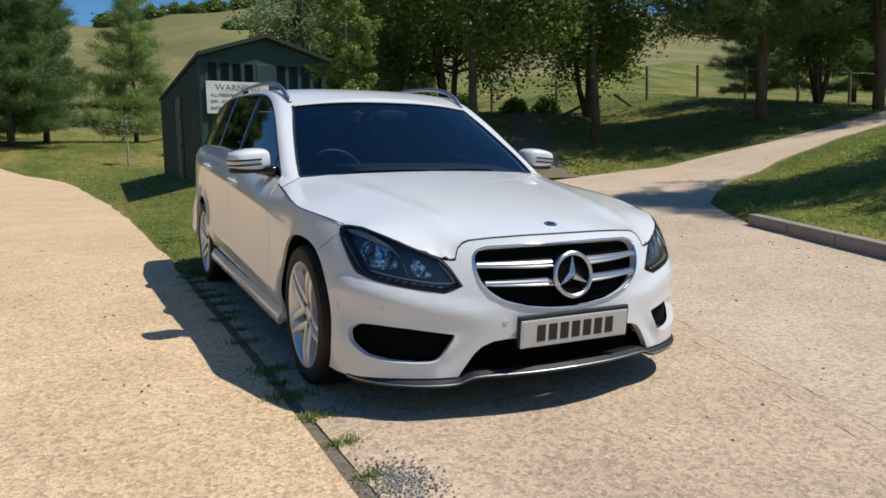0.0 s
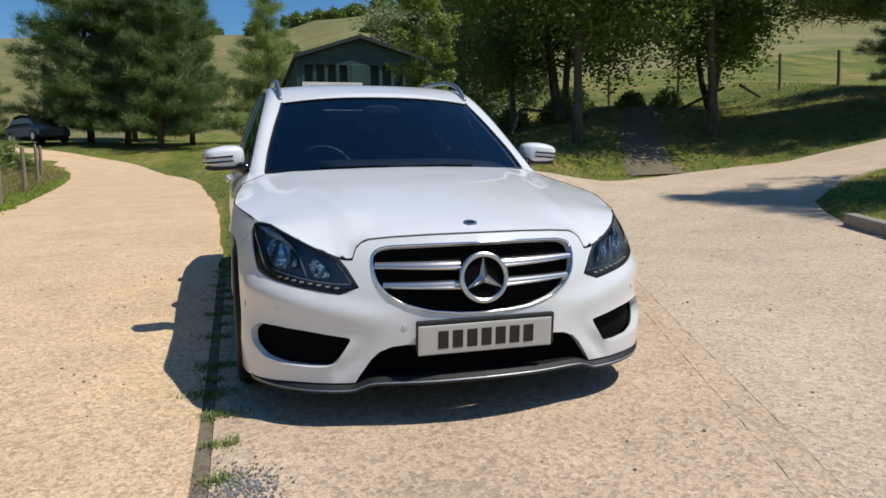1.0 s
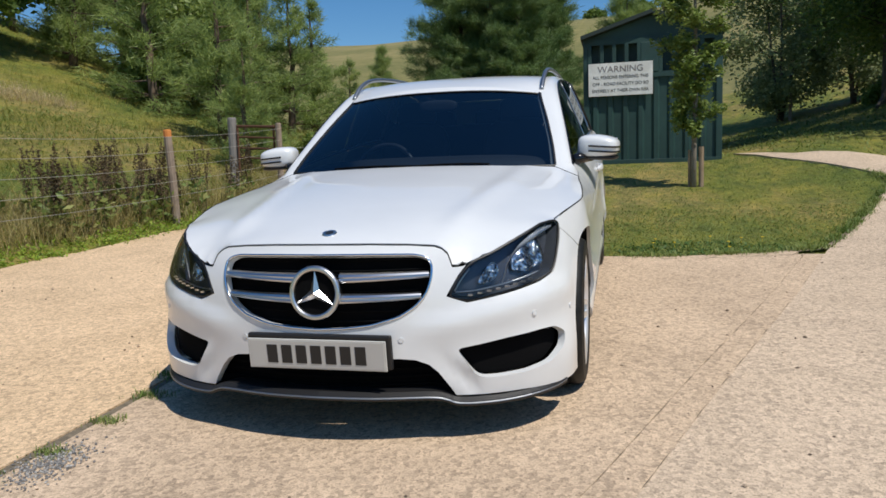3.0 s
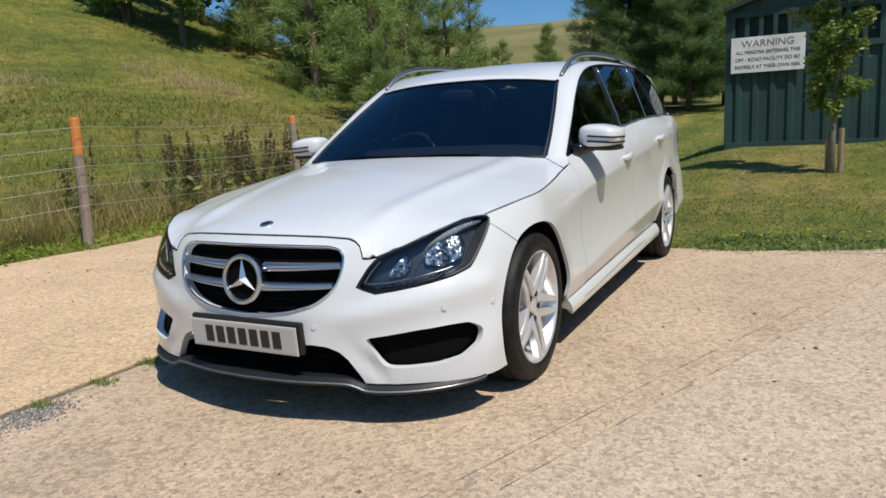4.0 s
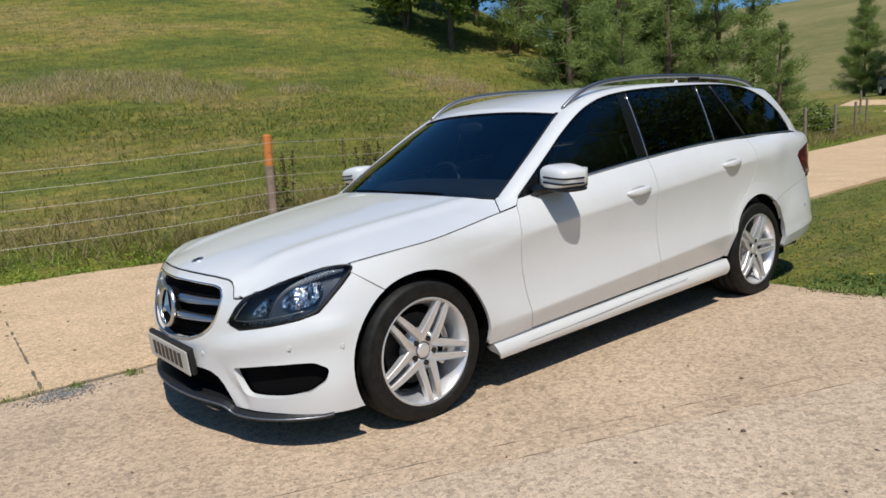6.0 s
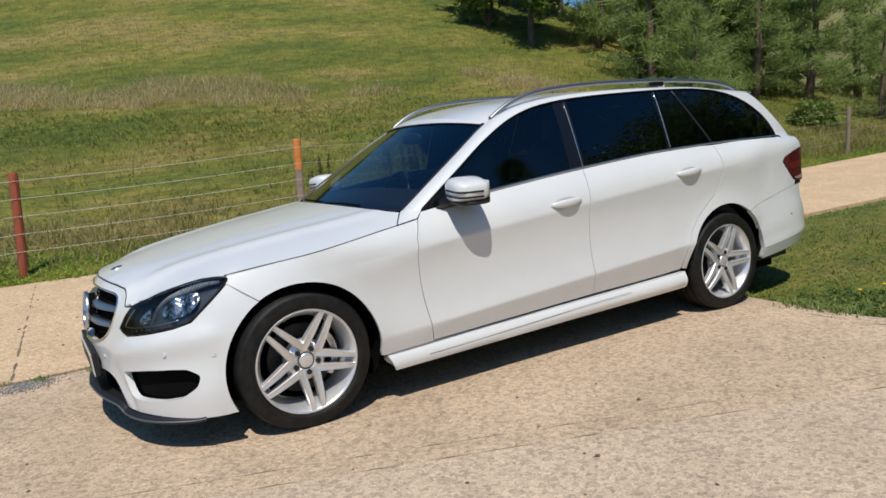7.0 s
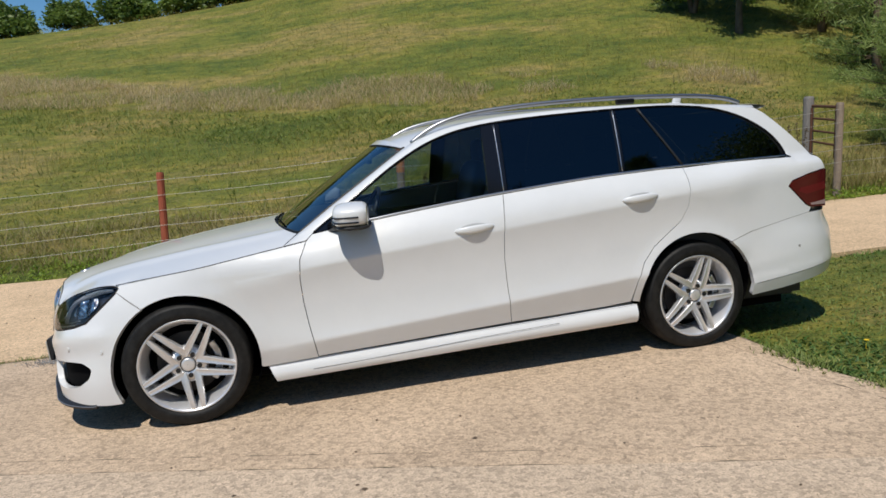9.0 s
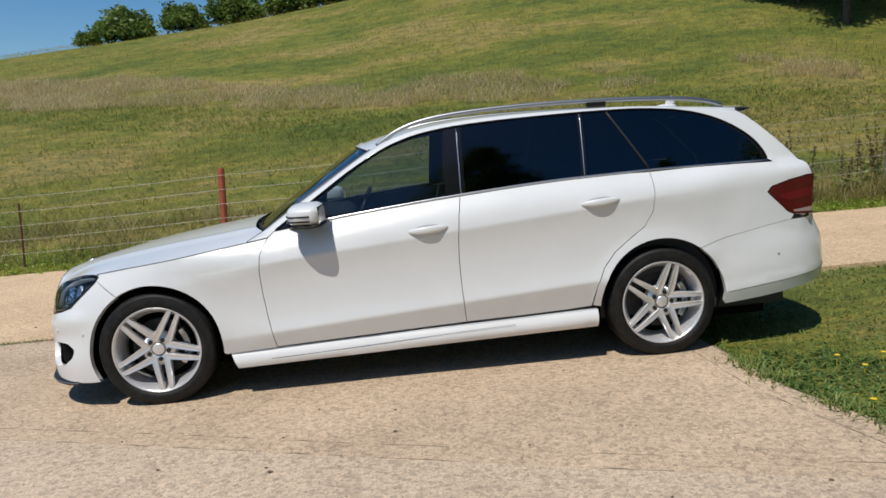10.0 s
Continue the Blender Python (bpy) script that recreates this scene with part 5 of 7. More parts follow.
part("body", loft_box([(-2.15, 0.70, 0.35, 0.70), (-2.0, 0.84, 0.25, 0.82), (-1.0, 0.90, 0.22, 0.98), (0.6, 0.91, 0.22, 1.02), (1.9, 0.89, 0.25, 1.05), (2.15, 0.80, 0.35, 1.0)]), FARPAINT, FAR)
part("cabin", loft_box([(-1.15, 0.70, 0.95, 1.0), (-0.45, 0.68, 0.95, 1.50), (0.6, 0.68, 0.98, 1.58), (1.6, 0.66, 1.0, 1.52), (2.05, 0.62, 1.0, 1.08)]), GLOSSBLACK, FAR, "dark glazed cabin")
part("roof", loft_box([(-0.42, 0.60, 1.49, 1.52), (0.6, 0.62, 1.56, 1.60), (1.6, 0.60, 1.50, 1.54)]), FARPAINT, FAR)
for x in (-0.8, 0.8):
    for y in (-1.35, 1.35):
        bm = bmesh.new()
        bmesh.ops.create_cone(bm, cap_ends=True, segments=20, radius1=0.33, radius2=0.33, depth=0.2, matrix=pose(x, y, 0.33, 0, 90, 0))
        wheel = part("wheel", bm, TYRE, FAR)
        bm = bmesh.new()
        bmesh.ops.create_cone(bm, cap_ends=True, segments=16, radius1=0.21, radius2=0.18, depth=0.03, matrix=pose(x + math.copysign(0.105, x), y, 0.33, 0, math.copysign(90, x), 0))
        part("rim", bm, ALLOY, wheel)


# ---- the estate car: +y runs from nose to tail, x = 0 is its middle, y = 0 the front axle ----
CAR = thing("estate_car", SLOPE, "white estate car with dark windows and silver alloy wheels", "car")
AXLE_R = 2.874
WHEEL_X, WHEEL_Z, TYRE_R = 0.786, 0.322, 0.322
ARCH_R = 0.363

# nose in plan, at bumper height
PLAN = catmull([(0, -0.812), (0.2, -0.793), (0.4, -0.742), (0.55, -0.69), (0.68, -0.625), (0.762, -0.56), (0.826, -0.48), (0.868, -0.39), (0.894, -0.29), (0.906, -0.19), (0.912, -0.08)], 8)
PLAN_A = [0.0]
for _p, _q in zip(PLAN, PLAN[1:]):
    PLAN_A.append(PLAN_A[-1] + math.hypot(_q[0] - _p[0], _q[1] - _p[1]))
LEAN = [(0.08, 0.02), (0.19, 0.0), (0.30, -0.006), (0.42, 0.0), (0.50, 0.008), (0.58, 0.024), (0.66, 0.052), (0.72, 0.085), (0.78, 0.13), (0.84, 0.2)]


def plan_at(a):
    a = max(0.0, min(a, PLAN_A[-1] - 1e-6))
    i = max(0, np.searchsorted(PLAN_A, a, side="right") - 1)
    t = (a - PLAN_A[i]) / (PLAN_A[i + 1] - PLAN_A[i])
    p, q = Vector(PLAN[i]), Vector(PLAN[i + 1])
    d0 = (Vector(PLAN[min(i + 1, len(PLAN) - 1)]) - Vector(PLAN[max(i - 1, 0)])) if i else Vector((1, 0))
    d1 = Vector(PLAN[min(i + 2, len(PLAN) - 1)]) - Vector(PLAN[i])
    d = d0.normalized().lerp(d1.normalized(), t).normalized()
    return p.lerp(q, t), Vector((d.y, -d.x))


def a_x(x):
    return float(np.interp(abs(x), [p[0] for p in PLAN], PLAN_A))


def a_y(y):
    return float(np.interp(y, [p[1] for p in PLAN], PLAN_A))


def nose(a, z, out=0.0):
    s = -1 if a < 0 else 1
    p, n = plan_at(abs(a))
    lean = lerp_table(LEAN, z)
    # shoulder over the bumper's lower wings
    wing = 0.014 * ss(0.42, 0.6, abs(a)) * (1 - ss(0.95, 1.1, abs(a))) * (1 - ss(0.24, 0.42, z))
    # a step in the skin under lamp and grille
    zr = 0.430 + 0.105 * ss(0.28, 1.05, abs(a))
    brow = 0.016 * (1 - ss(0.0, 0.045, z - zr)) * ss(-0.11, 0.0, z - zr) * ss(0.25, 0.5, abs(a)) * (1 - ss(0.95, 1.12, abs(a)))
    dent = 0.014 * ss(0.40, 0.52, abs(a)) * (1 - ss(0.53, 0.60, abs(a))) * math.exp(-((z - (0.335 - 0.9 * (abs(a) - 0.42))) / 0.030) ** 2)
    q = p + n * (out - lean + wing + brow - dent)
    x = q.x
    if q.y > -0.40:
        # flush with the wing behind the lamp
        flat = p.x + n.x * (wing + brow - dent - lean)
        x += (side_x(q.y, z) - flat) * ss(-0.40, -0.29, q.y)
    return Vector((s * x, q.y, z))


BELT = [(0.45, 0.895), (0.68, 0.917), (1.2, 0.977), (1.75, 1.029), (2.43, 1.072), (3.0, 1.083), (3.59, 1.080), (3.9, 1.07)]
TAPER_TAIL = [(2.9, 0.0), (3.3, 0.012), (3.55, 0.034), (3.7, 0.06), (3.85, 0.105), (3.95, 0.16), (4.02, 0.24)]


def side_x(y, z):
    """Half width of the body at y and z."""
    zb = lerp_table(BELT, y)
    zu = 0.738 + 0.0832 * (y - 0.452)
    zl = 0.371 + 0.066 * (y - 0.716)
    xb = 0.826 - 0.02 * (1 - ss(0.5, 1.5, y)) - 0.02 * ss(2.6, 3.6, y)
    if z > zb:
        x = xb - 0.36 * (z - zb) - 0.16 * (z - zb) ** 2
    else:
        fade = ss(0.25, 0.75, y)
        k = (0.917 - xb) / (zb - zu)
        q = (z - zu) / (zb - zu)
        upper = 0.917 - (0.917 - xb) * (0.74 * q + 0.26 * max(0.0, q) ** 2) * fade - k * (z - zu) * (1 - fade) + 0.035 * math.sin(math.pi * max(0, min(1, (z - zu) / (zb - zu)))) * (1 - 0.7 * fade)
        w = (zu - z) / (zu - zl)
        mid = 0.917 + 0.010 * w - 0.078 * max(0.0, w) * max(0.0, 1 - w)
        low = 0.927 - 0.30 * (zl - z)
        r = 0.0012 + 0.016 * (1 - fade) + 0.012 * ss(2.7, 3.2, y)
        m = min(upper, mid, low)
        x = m - r * math.log(sum(math.exp(-(v - m) / r) for v in (upper, mid, low)))
        for yc, zc in ((0.0, 0.322), (AXLE_R, 0.335)):
            d = math.hypot(y - yc, z - zc) - ARCH_R
            x += 0.011 * math.exp(-(max(0.0, d) / 0.05) ** 2) * ss(0.25, 0.45, z)
        if y > 3.0:
            x = x * (1 - ss(3.1, 3.4, y) * 0.6) + ss(3.1, 3.4, y) * 0.6 * (0.905 - 0.12 * max(0, z - 0.62) ** 1.2 - (0.15 * max(0.0, 0.42 - z)))
    x -= lerp_table(TAPER_TAIL, y)
    if y < 0.1:
        t = ss(-0.34, 0.1, y)
        px = plan_at(a_y(min(y, -0.09)))[0].x
        x = x * t + (1 - t) * (px - lerp_table(LEAN, z) * 0.85)
    return x


def side(y, z):
    return Vector((side_x(y, z), y, z))


def panel(name, outline, holes, surf, material, parent=CAR, step=0.03, gap=0.002, skirt=0.016, label="", both=True, lines=()):
    """A skin panel on the surface surf(u, v), its edge turned in; both: also the one opposite."""
    def inset(loop, sign):
        area = sum(p[0] * q[1] - q[0] * p[1] for p, q in zip(loop, loop[1:] + loop[:1]))
        s = sign * (1 if area > 0 else -1)
        out = []
        n = len(loop)
        for i in range(n):
            a, b = Vector(loop[i - 1]), Vector(loop[(i + 1) % n])
            d = (b - a).normalized()
            out.append((loop[i][0] - s * d.y * gap, loop[i][1] + s * d.x * gap))
        return out
    outline = inset(densify(outline, step * 0.7), 1)
    holes = [densify(h, step * 0.7) for h in holes]
    v, f = flat_fill(outline, holes, step, lines=lines)
    pos = [surf(p[0], p[1]) for p in v]
    n = len(pos)
    e = 1e-3
    nor = []
    for p in v:
        du = surf(p[0] + e, p[1]) - surf(p[0] - e, p[1])
        dv = surf(p[0], p[1] + e) - surf(p[0], p[1] - e)
        nor.append(du.cross(dv).normalized())
    if sum(n_.dot(p_ - Vector((0, 1.6, 0.6))) for n_, p_ in zip(nor, pos)) < 0:
        nor = [-n_ for n_ in nor]
    verts = list(pos)
    rims = {}
    for tri in f:
        for k in range(3):
            rims[(tri[k], tri[(k + 1) % 3])] = 1
    edge = [(a, b) for a, b in rims if (b, a) not in rims]
    border = sorted({i for ab in edge for i in ab})
    top, low = {}, {}
    for i in border:
        top[i] = len(verts)
        verts.append(pos[i])
        low[i] = len(verts)
        verts.append(pos[i] - nor[i] * skirt)
    faces = list(f) + [(top[b], top[a], low[a], low[b]) for a, b in edge]
    made = []
    for s in ((1, -1) if both else (1,)):
        vs = [Vector((s * p.x, p.y, p.z)) for p in verts]
        fs = faces
        mid = f[len(f) // 2]
        a, b, c = (vs[i] for i in mid)
        want = Vector((nor[mid[0]].x * s, nor[mid[0]].y, nor[mid[0]].z))
        centre = Vector((0, 1.6, 0.6))
        outward = a - centre
        face_n = (b - a).cross(c - a)
        if face_n.dot(outward) < 0:
            fs = [q[::-1] for q in faces]
        ob = link_mesh(name, vs, fs, material, parent, label, smooth=True)
        made.append(ob)
    return made


def arch(yc, zc, r, a0, a1, steps=22):
    return [(yc + r * math.cos(radians(a0 + (a1 - a0) * k / steps)), zc + r * math.sin(radians(a0 + (a1 - a0) * k / steps))) for k in range(steps + 1)]


FEND_TOP = [(-0.305, 0.757), (-0.08, 0.787), (0.139, 0.813), (0.35, 0.842), (0.544, 0.868), (0.655, 0.884)]


def fender_top(y):
    return lerp_table(FEND_TOP, y)


DOOR_A = [(0.655, 0.884), (0.612, 0.80), (0.602, 0.70), (0.608, 0.58), (0.623, 0.46), (0.642, 0.35), (0.655, 0.279)]
DOOR_B = [(1.745, 1.027), (1.726, 0.93), (1.712, 0.80), (1.708, 0.68), (1.711, 0.52), (1.718, 0.40), (1.725, 0.316)]
DOOR_C = [(2.845, 1.077), (2.842, 0.96), (2.83, 0.86), (2.78, 0.775), (2.69, 0.712), (2.60, 0.645), (2.53, 0.56), (2.485, 0.46), (2.455, 0.338)]
BELT_LINE = [(y, lerp_table(BELT, y)) for y in (0.68, 0.9, 1.2, 1.5, 1.745, 2.0, 2.25, 2.5, 2.7, 2.845, 3.1, 3.35, 3.585)]
SILL_TOP = lambda y: 0.279 + 0.0265 * (y - 0.655)

# doors, wings and quarters
CREASES = []
for _d in (-0.013, -0.004, 0.004, 0.013):
    CREASES.append([(y, 0.738 + 0.0832 * (y - 0.452) + _d) for y in (0.3, 1.2, 2.0, 3.1)])
    CREASES.append([(y, 0.371 + 0.066 * (y - 0.716) + _d) for y in (0.4, 1.2, 2.0, 2.6)])
panel("front_wing", [(-0.288, 0.757), (-0.304, 0.727)] + arch(0, 0.322, ARCH_R, 120.5, -8) + [(0.375, 0.262), (0.655, 0.275)] + DOOR_A[::-1][1:] + [(y, fender_top(y)) for y in (0.544, 0.35, 0.139, -0.08)], [], side, PAINT, lines=CREASES)
front_doors = panel("front_door", DOOR_A + DOOR_B[::-1] + [p for p in BELT_LINE[::-1] if 0.7 < p[0] < 1.74] + [(0.69, 0.915)], [], side, PAINT, lines=CREASES)
rear_doors = panel("rear_door", DOOR_B + [(y, SILL_TOP(y) + 0.006) for y in (2.0, 2.3)] + DOOR_C[::-1] + [p for p in BELT_LINE[::-1] if 1.76 < p[0] < 2.84], [], side, PAINT, lines=CREASES)
TAIL_LAMP = [(3.531, 0.907), (3.56, 0.935), (3.678, 0.964), (3.80, 0.985), (3.90, 0.985), (3.93, 0.76), (3.80, 0.757), (3.70, 0.765), (3.66, 0.785)]
BUMP_SEAM = [(3.10, 0.625), (3.25, 0.668), (3.40, 0.695), (3.56, 0.72), (3.68, 0.735)]
DLO_REAR = [(3.585, 1.078), (3.56, 1.15), (3.50, 1.23), (3.40, 1.305), (3.28, 1.365), (3.16, 1.403), (3.05, 1.424)]
HATCH_EDGE = [(3.845, 0.985), (3.82, 1.05), (3.745, 1.13), (3.66, 1.215), (3.57, 1.30), (3.50, 1.36), (3.44, 1.395)]
panel("rear_quarter", DOOR_C[:-1] + [(2.462, 0.34), (2.51, 0.33)] + arch(AXLE_R, 0.335, ARCH_R, 180, 53)[1:] + BUMP_SEAM + [(3.70, 0.762), (3.655, 0.785), (3.528, 0.907), (3.558, 0.938), (3.678, 0.967), (3.80, 0.985)] + HATCH_EDGE + DLO_REAR[::-1] + [(3.35, 1.083), (3.1, 1.083)], [], side, PAINT, lines=CREASES[::2])


def sill_surface(y, z):
    top = SILL_TOP(y)
    t = (top - z) / 0.115
    return Vector((0.880 + 0.034 * math.sin(math.pi * max(0.0, min(1.0, t * 0.85 + 0.02))) - 0.01 * ss(0.8, 1.05, t), y, z))


panel("sill", [(0.392, 0.268)] + [(y, SILL_TOP(y) - 0.004) for y in (0.655, 1.2, 1.8, 2.4)] + [(2.49, 0.322), (2.485, 0.215), (1.5, 0.198), (0.43, 0.175)], [], sill_surface, PAINT, step=0.025, skirt=0.05)
for s in (1, -1):
    # the crease's shade, drawn as a thin black line on the white sill
    bm = bmesh.new()
    tube(bm, [(s * (0.880 + 0.034 * 0.97 + 0.0005), y, SILL_TOP(y) - 0.048 - 0.012 * math.cos((y - 0.6) / 1.5 * math.pi)) for y in np.linspace(0.62, 2.0, 14)], 0.0010, 6)
    part("sill_crease_shade", bm, BLACKPLASTIC, CAR)


sheet_ledge = lambda u, v: Vector((0.83 + 0.062 * v, 0.40 + 2.08 * u, SILL_TOP(0.40 + 2.08 * u) - 0.0045 - 0.004 * v))
for s in (1, -1):
    vs = [sheet_ledge(i / 20, j) for i in range(21) for j in (0, 1)]
    link_mesh("sill_ledge", [(s * p.x, p.y, p.z) for p in vs], [(2 * i, 2 * i + 1, 2 * i + 3, 2 * i + 2) if s > 0 else (2 * i, 2 * i + 2, 2 * i + 3, 2 * i + 1) for i in range(20)], PAINT, CAR)


# bumper skin
GRILLE = [(0.0, 0.690), (0.2, 0.689), (0.36, 0.684), (0.405, 0.672), (0.418, 0.645), (0.412, 0.60), (0.395, 0.553), (0.36, 0.512), (0.30, 0.474), (0.2, 0.447), (0.1, 0.437), (0.0, 0.434)]
FOG = [(0.487, 0.334), (0.54, 0.342), (0.66, 0.360), (0.76, 0.370), (0.845, 0.378), (0.86, 0.345), (0.85, 0.29), (0.80, 0.226), (0.72, 0.232), (0.63, 0.226), (0.575, 0.228), (0.545, 0.240)]


def AX(x, y=None):
    return a_x(x) if y is None else a_y(y)


LAMP = [(0.478, 0.538), (0.545, 0.518), (0.62, 0.528), (0.70, 0.540), (0.84, 0.565), (0.92, 0.588), (0.985, 0.640), (1.042, 0.687), (1.085, 0.724), (1.106, 0.744), (1.080, 0.752), (1.044, 0.754), (0.97, 0.750), (0.90, 0.740), (0.784, 0.715), (0.72, 0.697), (0.655, 0.674), (0.57, 0.646), (0.525, 0.606)]
LAMP = round_path(LAMP, 0.02, True, 2)
fog_a = round_path([(AX(x), z + 0.016) for x, z in FOG[:4]] + [(a_y(-0.505), 0.386), (a_y(-0.455), 0.356), (a_y(-0.470), 0.308), (a_y(-0.53), 0.262)] + [(AX(x), z + 0.013) for x, z in FOG[8:]], 0.018, True, 3)
hood_line = [(0.0, 0.724), (AX(0.2), 0.722), (AX(0.34), 0.716), (AX(0.43), 0.708), (0.466, 0.698), (0.486, 0.680), (0.494, 0.655), (0.499, 0.637), (0.522, 0.637), (0.553, 0.641)]
lamp_low = [(0.518, 0.605), (0.472, 0.538), (0.544, 0.513), (0.62, 0.523), (0.70, 0.535), (0.842, 0.560), (0.925, 0.583), (0.991, 0.637), (1.048, 0.684), (1.094, 0.724)]
bump_low = [(a_y(y), z) for y, z in arch(0, 0.322, ARCH_R, 121, 205, 15)] + [(a_y(-0.37), 0.165), (a_y(-0.45), 0.166), (AX(0.70), 0.176), (AX(0.55), 0.176), (AX(0.478), 0.178), (AX(0.462), 0.206), (AX(0.42), 0.268), (AX(0.39), 0.297), (AX(0.345), 0.316), (AX(0.29), 0.323), (0.0, 0.325)]
half = hood_line + lamp_low + bump_low
full = half + [(-a, z) for a, z in half[::-1][1:-1]]
gr = [(AX(x), z) for x, z in GRILLE]
gr = round_path(gr[1:-1], 0.02, False, 2)
grille_full = [(0.0, 0.690)] + gr + [(0.0, 0.434)] + [(-a, z) for a, z in gr[::-1]]
panel("front_bumper", full, [grille_full, fog_a, [(-a, z) for a, z in fog_a][::-1]], nose, PAINT, step=0.026, skirt=0.03, both=False)


def inset_nose(d):
    return lambda a, z: nose(a, z, -d)


for s in (1, -1):
    bm = bmesh.new()
    seam = [(-0.304 + 0.116 * k / 8, 0.726 - 0.094 * k / 8) for k in range(9)]
    tube(bm, [Vector((s * (side_x(y, z) - 0.0042), y, z)) for y, z in seam], 0.004, 6)
    part("bumper_seam", bm, GREYTRIM, CAR)
# solid near-black sheets stand in for the shade in the hollows behind the openings
panel("grille_shade_sheet", [(a * 1.05, z + (0.01 if z > 0.56 else -0.01)) for a, z in grille_full], [], inset_nose(0.045), VOIDBLACK, step=0.05, skirt=0.002, both=False)
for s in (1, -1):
    panel("fog_shade_sheet", [(s * a, z) for a, z in densify(fog_a, 0.05)], [], inset_nose(0.045), VOIDBLACK, step=0.05, skirt=0.002, both=False)
panel("intake_shade_sheet", [(AX(0.5), 0.18), (AX(0.47), 0.26), (AX(0.36), 0.33), (-AX(0.36), 0.33), (-AX(0.47), 0.26), (-AX(0.5), 0.18)], [], inset_nose(0.075), VOIDBLACK, step=0.05, skirt=0.002, both=False)
# fine slats and honeycomb in the hollows
bm = bmesh.new()
for k in range(7):
    z = 0.455 + k * 0.035
    w = 0.25 + 0.16 * min(1, (z - 0.44) / 0.16)
    tube(bm, [nose(a, z, -0.034) for a in np.linspace(-w, w, 13)], 0.0035, 5)
part("grille_slat", bm, VOIDBLACK, CAR)
bm = bmesh.new()
for z in (0.21, 0.24, 0.27, 0.30):
    tube(bm, [nose(a, z, -0.06) for a in np.linspace(-0.44, 0.44, 11)], 0.004, 5)
part("intake_slat", bm, VOIDBLACK, CAR)
# chrome surround of the grille
bm = bmesh.new()
loop = densify(grille_full, 0.03)
tube(bm, [nose(a, z, 0.001) for a, z in loop + loop[:1]], 0.0052, 8, caps=False)
part("grille_surround", bm, CHROME, CAR, smooth=True)
# twin louvres
for s in (1, -1):
    for z0, w in ((0.612, 0.405), (0.541, 0.375)):
        bm = bmesh.new()
        sect = [(0.004, 0.017), (0.014, 0.012), (0.017, 0.004), (0.013, -0.002), (0.013, -0.005), (0.017, -0.009), (0.012, -0.016), (0.002, -0.019), (-0.02, -0.01), (-0.02, 0.01)]
        rings = []
        for i, a in enumerate(np.linspace(0.085, AX(w), 12)):
            th = 1.0 - 0.35 * (i / 11)
            zc = z0 + 0.004 * (i / 11)
            rings.append([bm.verts.new(nose(s * a, zc + dz * th, d - 0.012)) for d, dz in sect])
        for r, q in zip(rings, rings[1:]):
            for k in range(len(sect)):
                bm.faces.new((r[k], r[(k + 1) % len(sect)], q[(k + 1) % len(sect)], q[k]))
        bm.faces.new(rings[0])
        bm.faces.new(rings[-1][::-1])
        bmesh.ops.recalc_face_normals(bm, faces=bm.faces[:])
        part("grille_louvre", bm, SATIN, CAR)
# round emblem: a ring with three tapering arms
STAR = Vector((0, -0.801, 0.565))
star_m = Matrix.Translation(STAR) @ Matrix.Rotation(radians(90 - 8), 4, "X")


def torus(bm, R, r, m, n=40, k=10, flat=1.0):
    ring = [[bm.verts.new(m @ Vector(((R + r * math.cos(j * math.tau / k)) * math.cos(i * math.tau / n), (R + r * math.cos(j * math.tau / k)) * math.sin(i * math.tau / n), flat * r * math.sin(j * math.tau / k)))) for j in range(k)] for i in range(n)]
    for i in range(n):
        for j in range(k):
            bm.faces.new((ring[i][j], ring[(i + 1) % n][j], ring[(i + 1) % n][(j + 1) % k], ring[i][(j + 1) % k]))


bm = bmesh.new()
torus(bm, 0.087, 0.010, star_m)
for k in range(3):
    r = star_m @ Matrix.Rotation(radians(90 + 120 * k), 4, "Z")
    tip = bm.verts.new(r @ Vector((0.082, 0, 0.004)))
    for s in (1, -1):
        base = bm.verts.new(r @ Vector((0.0, 0, 0.016)))
        notch = bm.verts.new(r @ (Matrix.Rotation(radians(60 * s), 3, "Z") @ Vector((0.019, 0, 0)) + Vector((0, 0, -0.002))))
        bm.faces.new((tip, notch, base) if s < 0 else (tip, base, notch))
bmesh.ops.recalc_face_normals(bm, faces=bm.faces[:])
part("grille_emblem", bm, SATIN, CAR, "polished chrome ring with a three-armed star")
bm = bmesh.new()
bmesh.ops.create_cone(bm, cap_ends=True, segments=36, radius1=0.09, radius2=0.085, depth=0.03, matrix=star_m @ Matrix.Translation((0, 0, -0.022)))
part("emblem_backing", bm, VOIDBLACK, CAR)

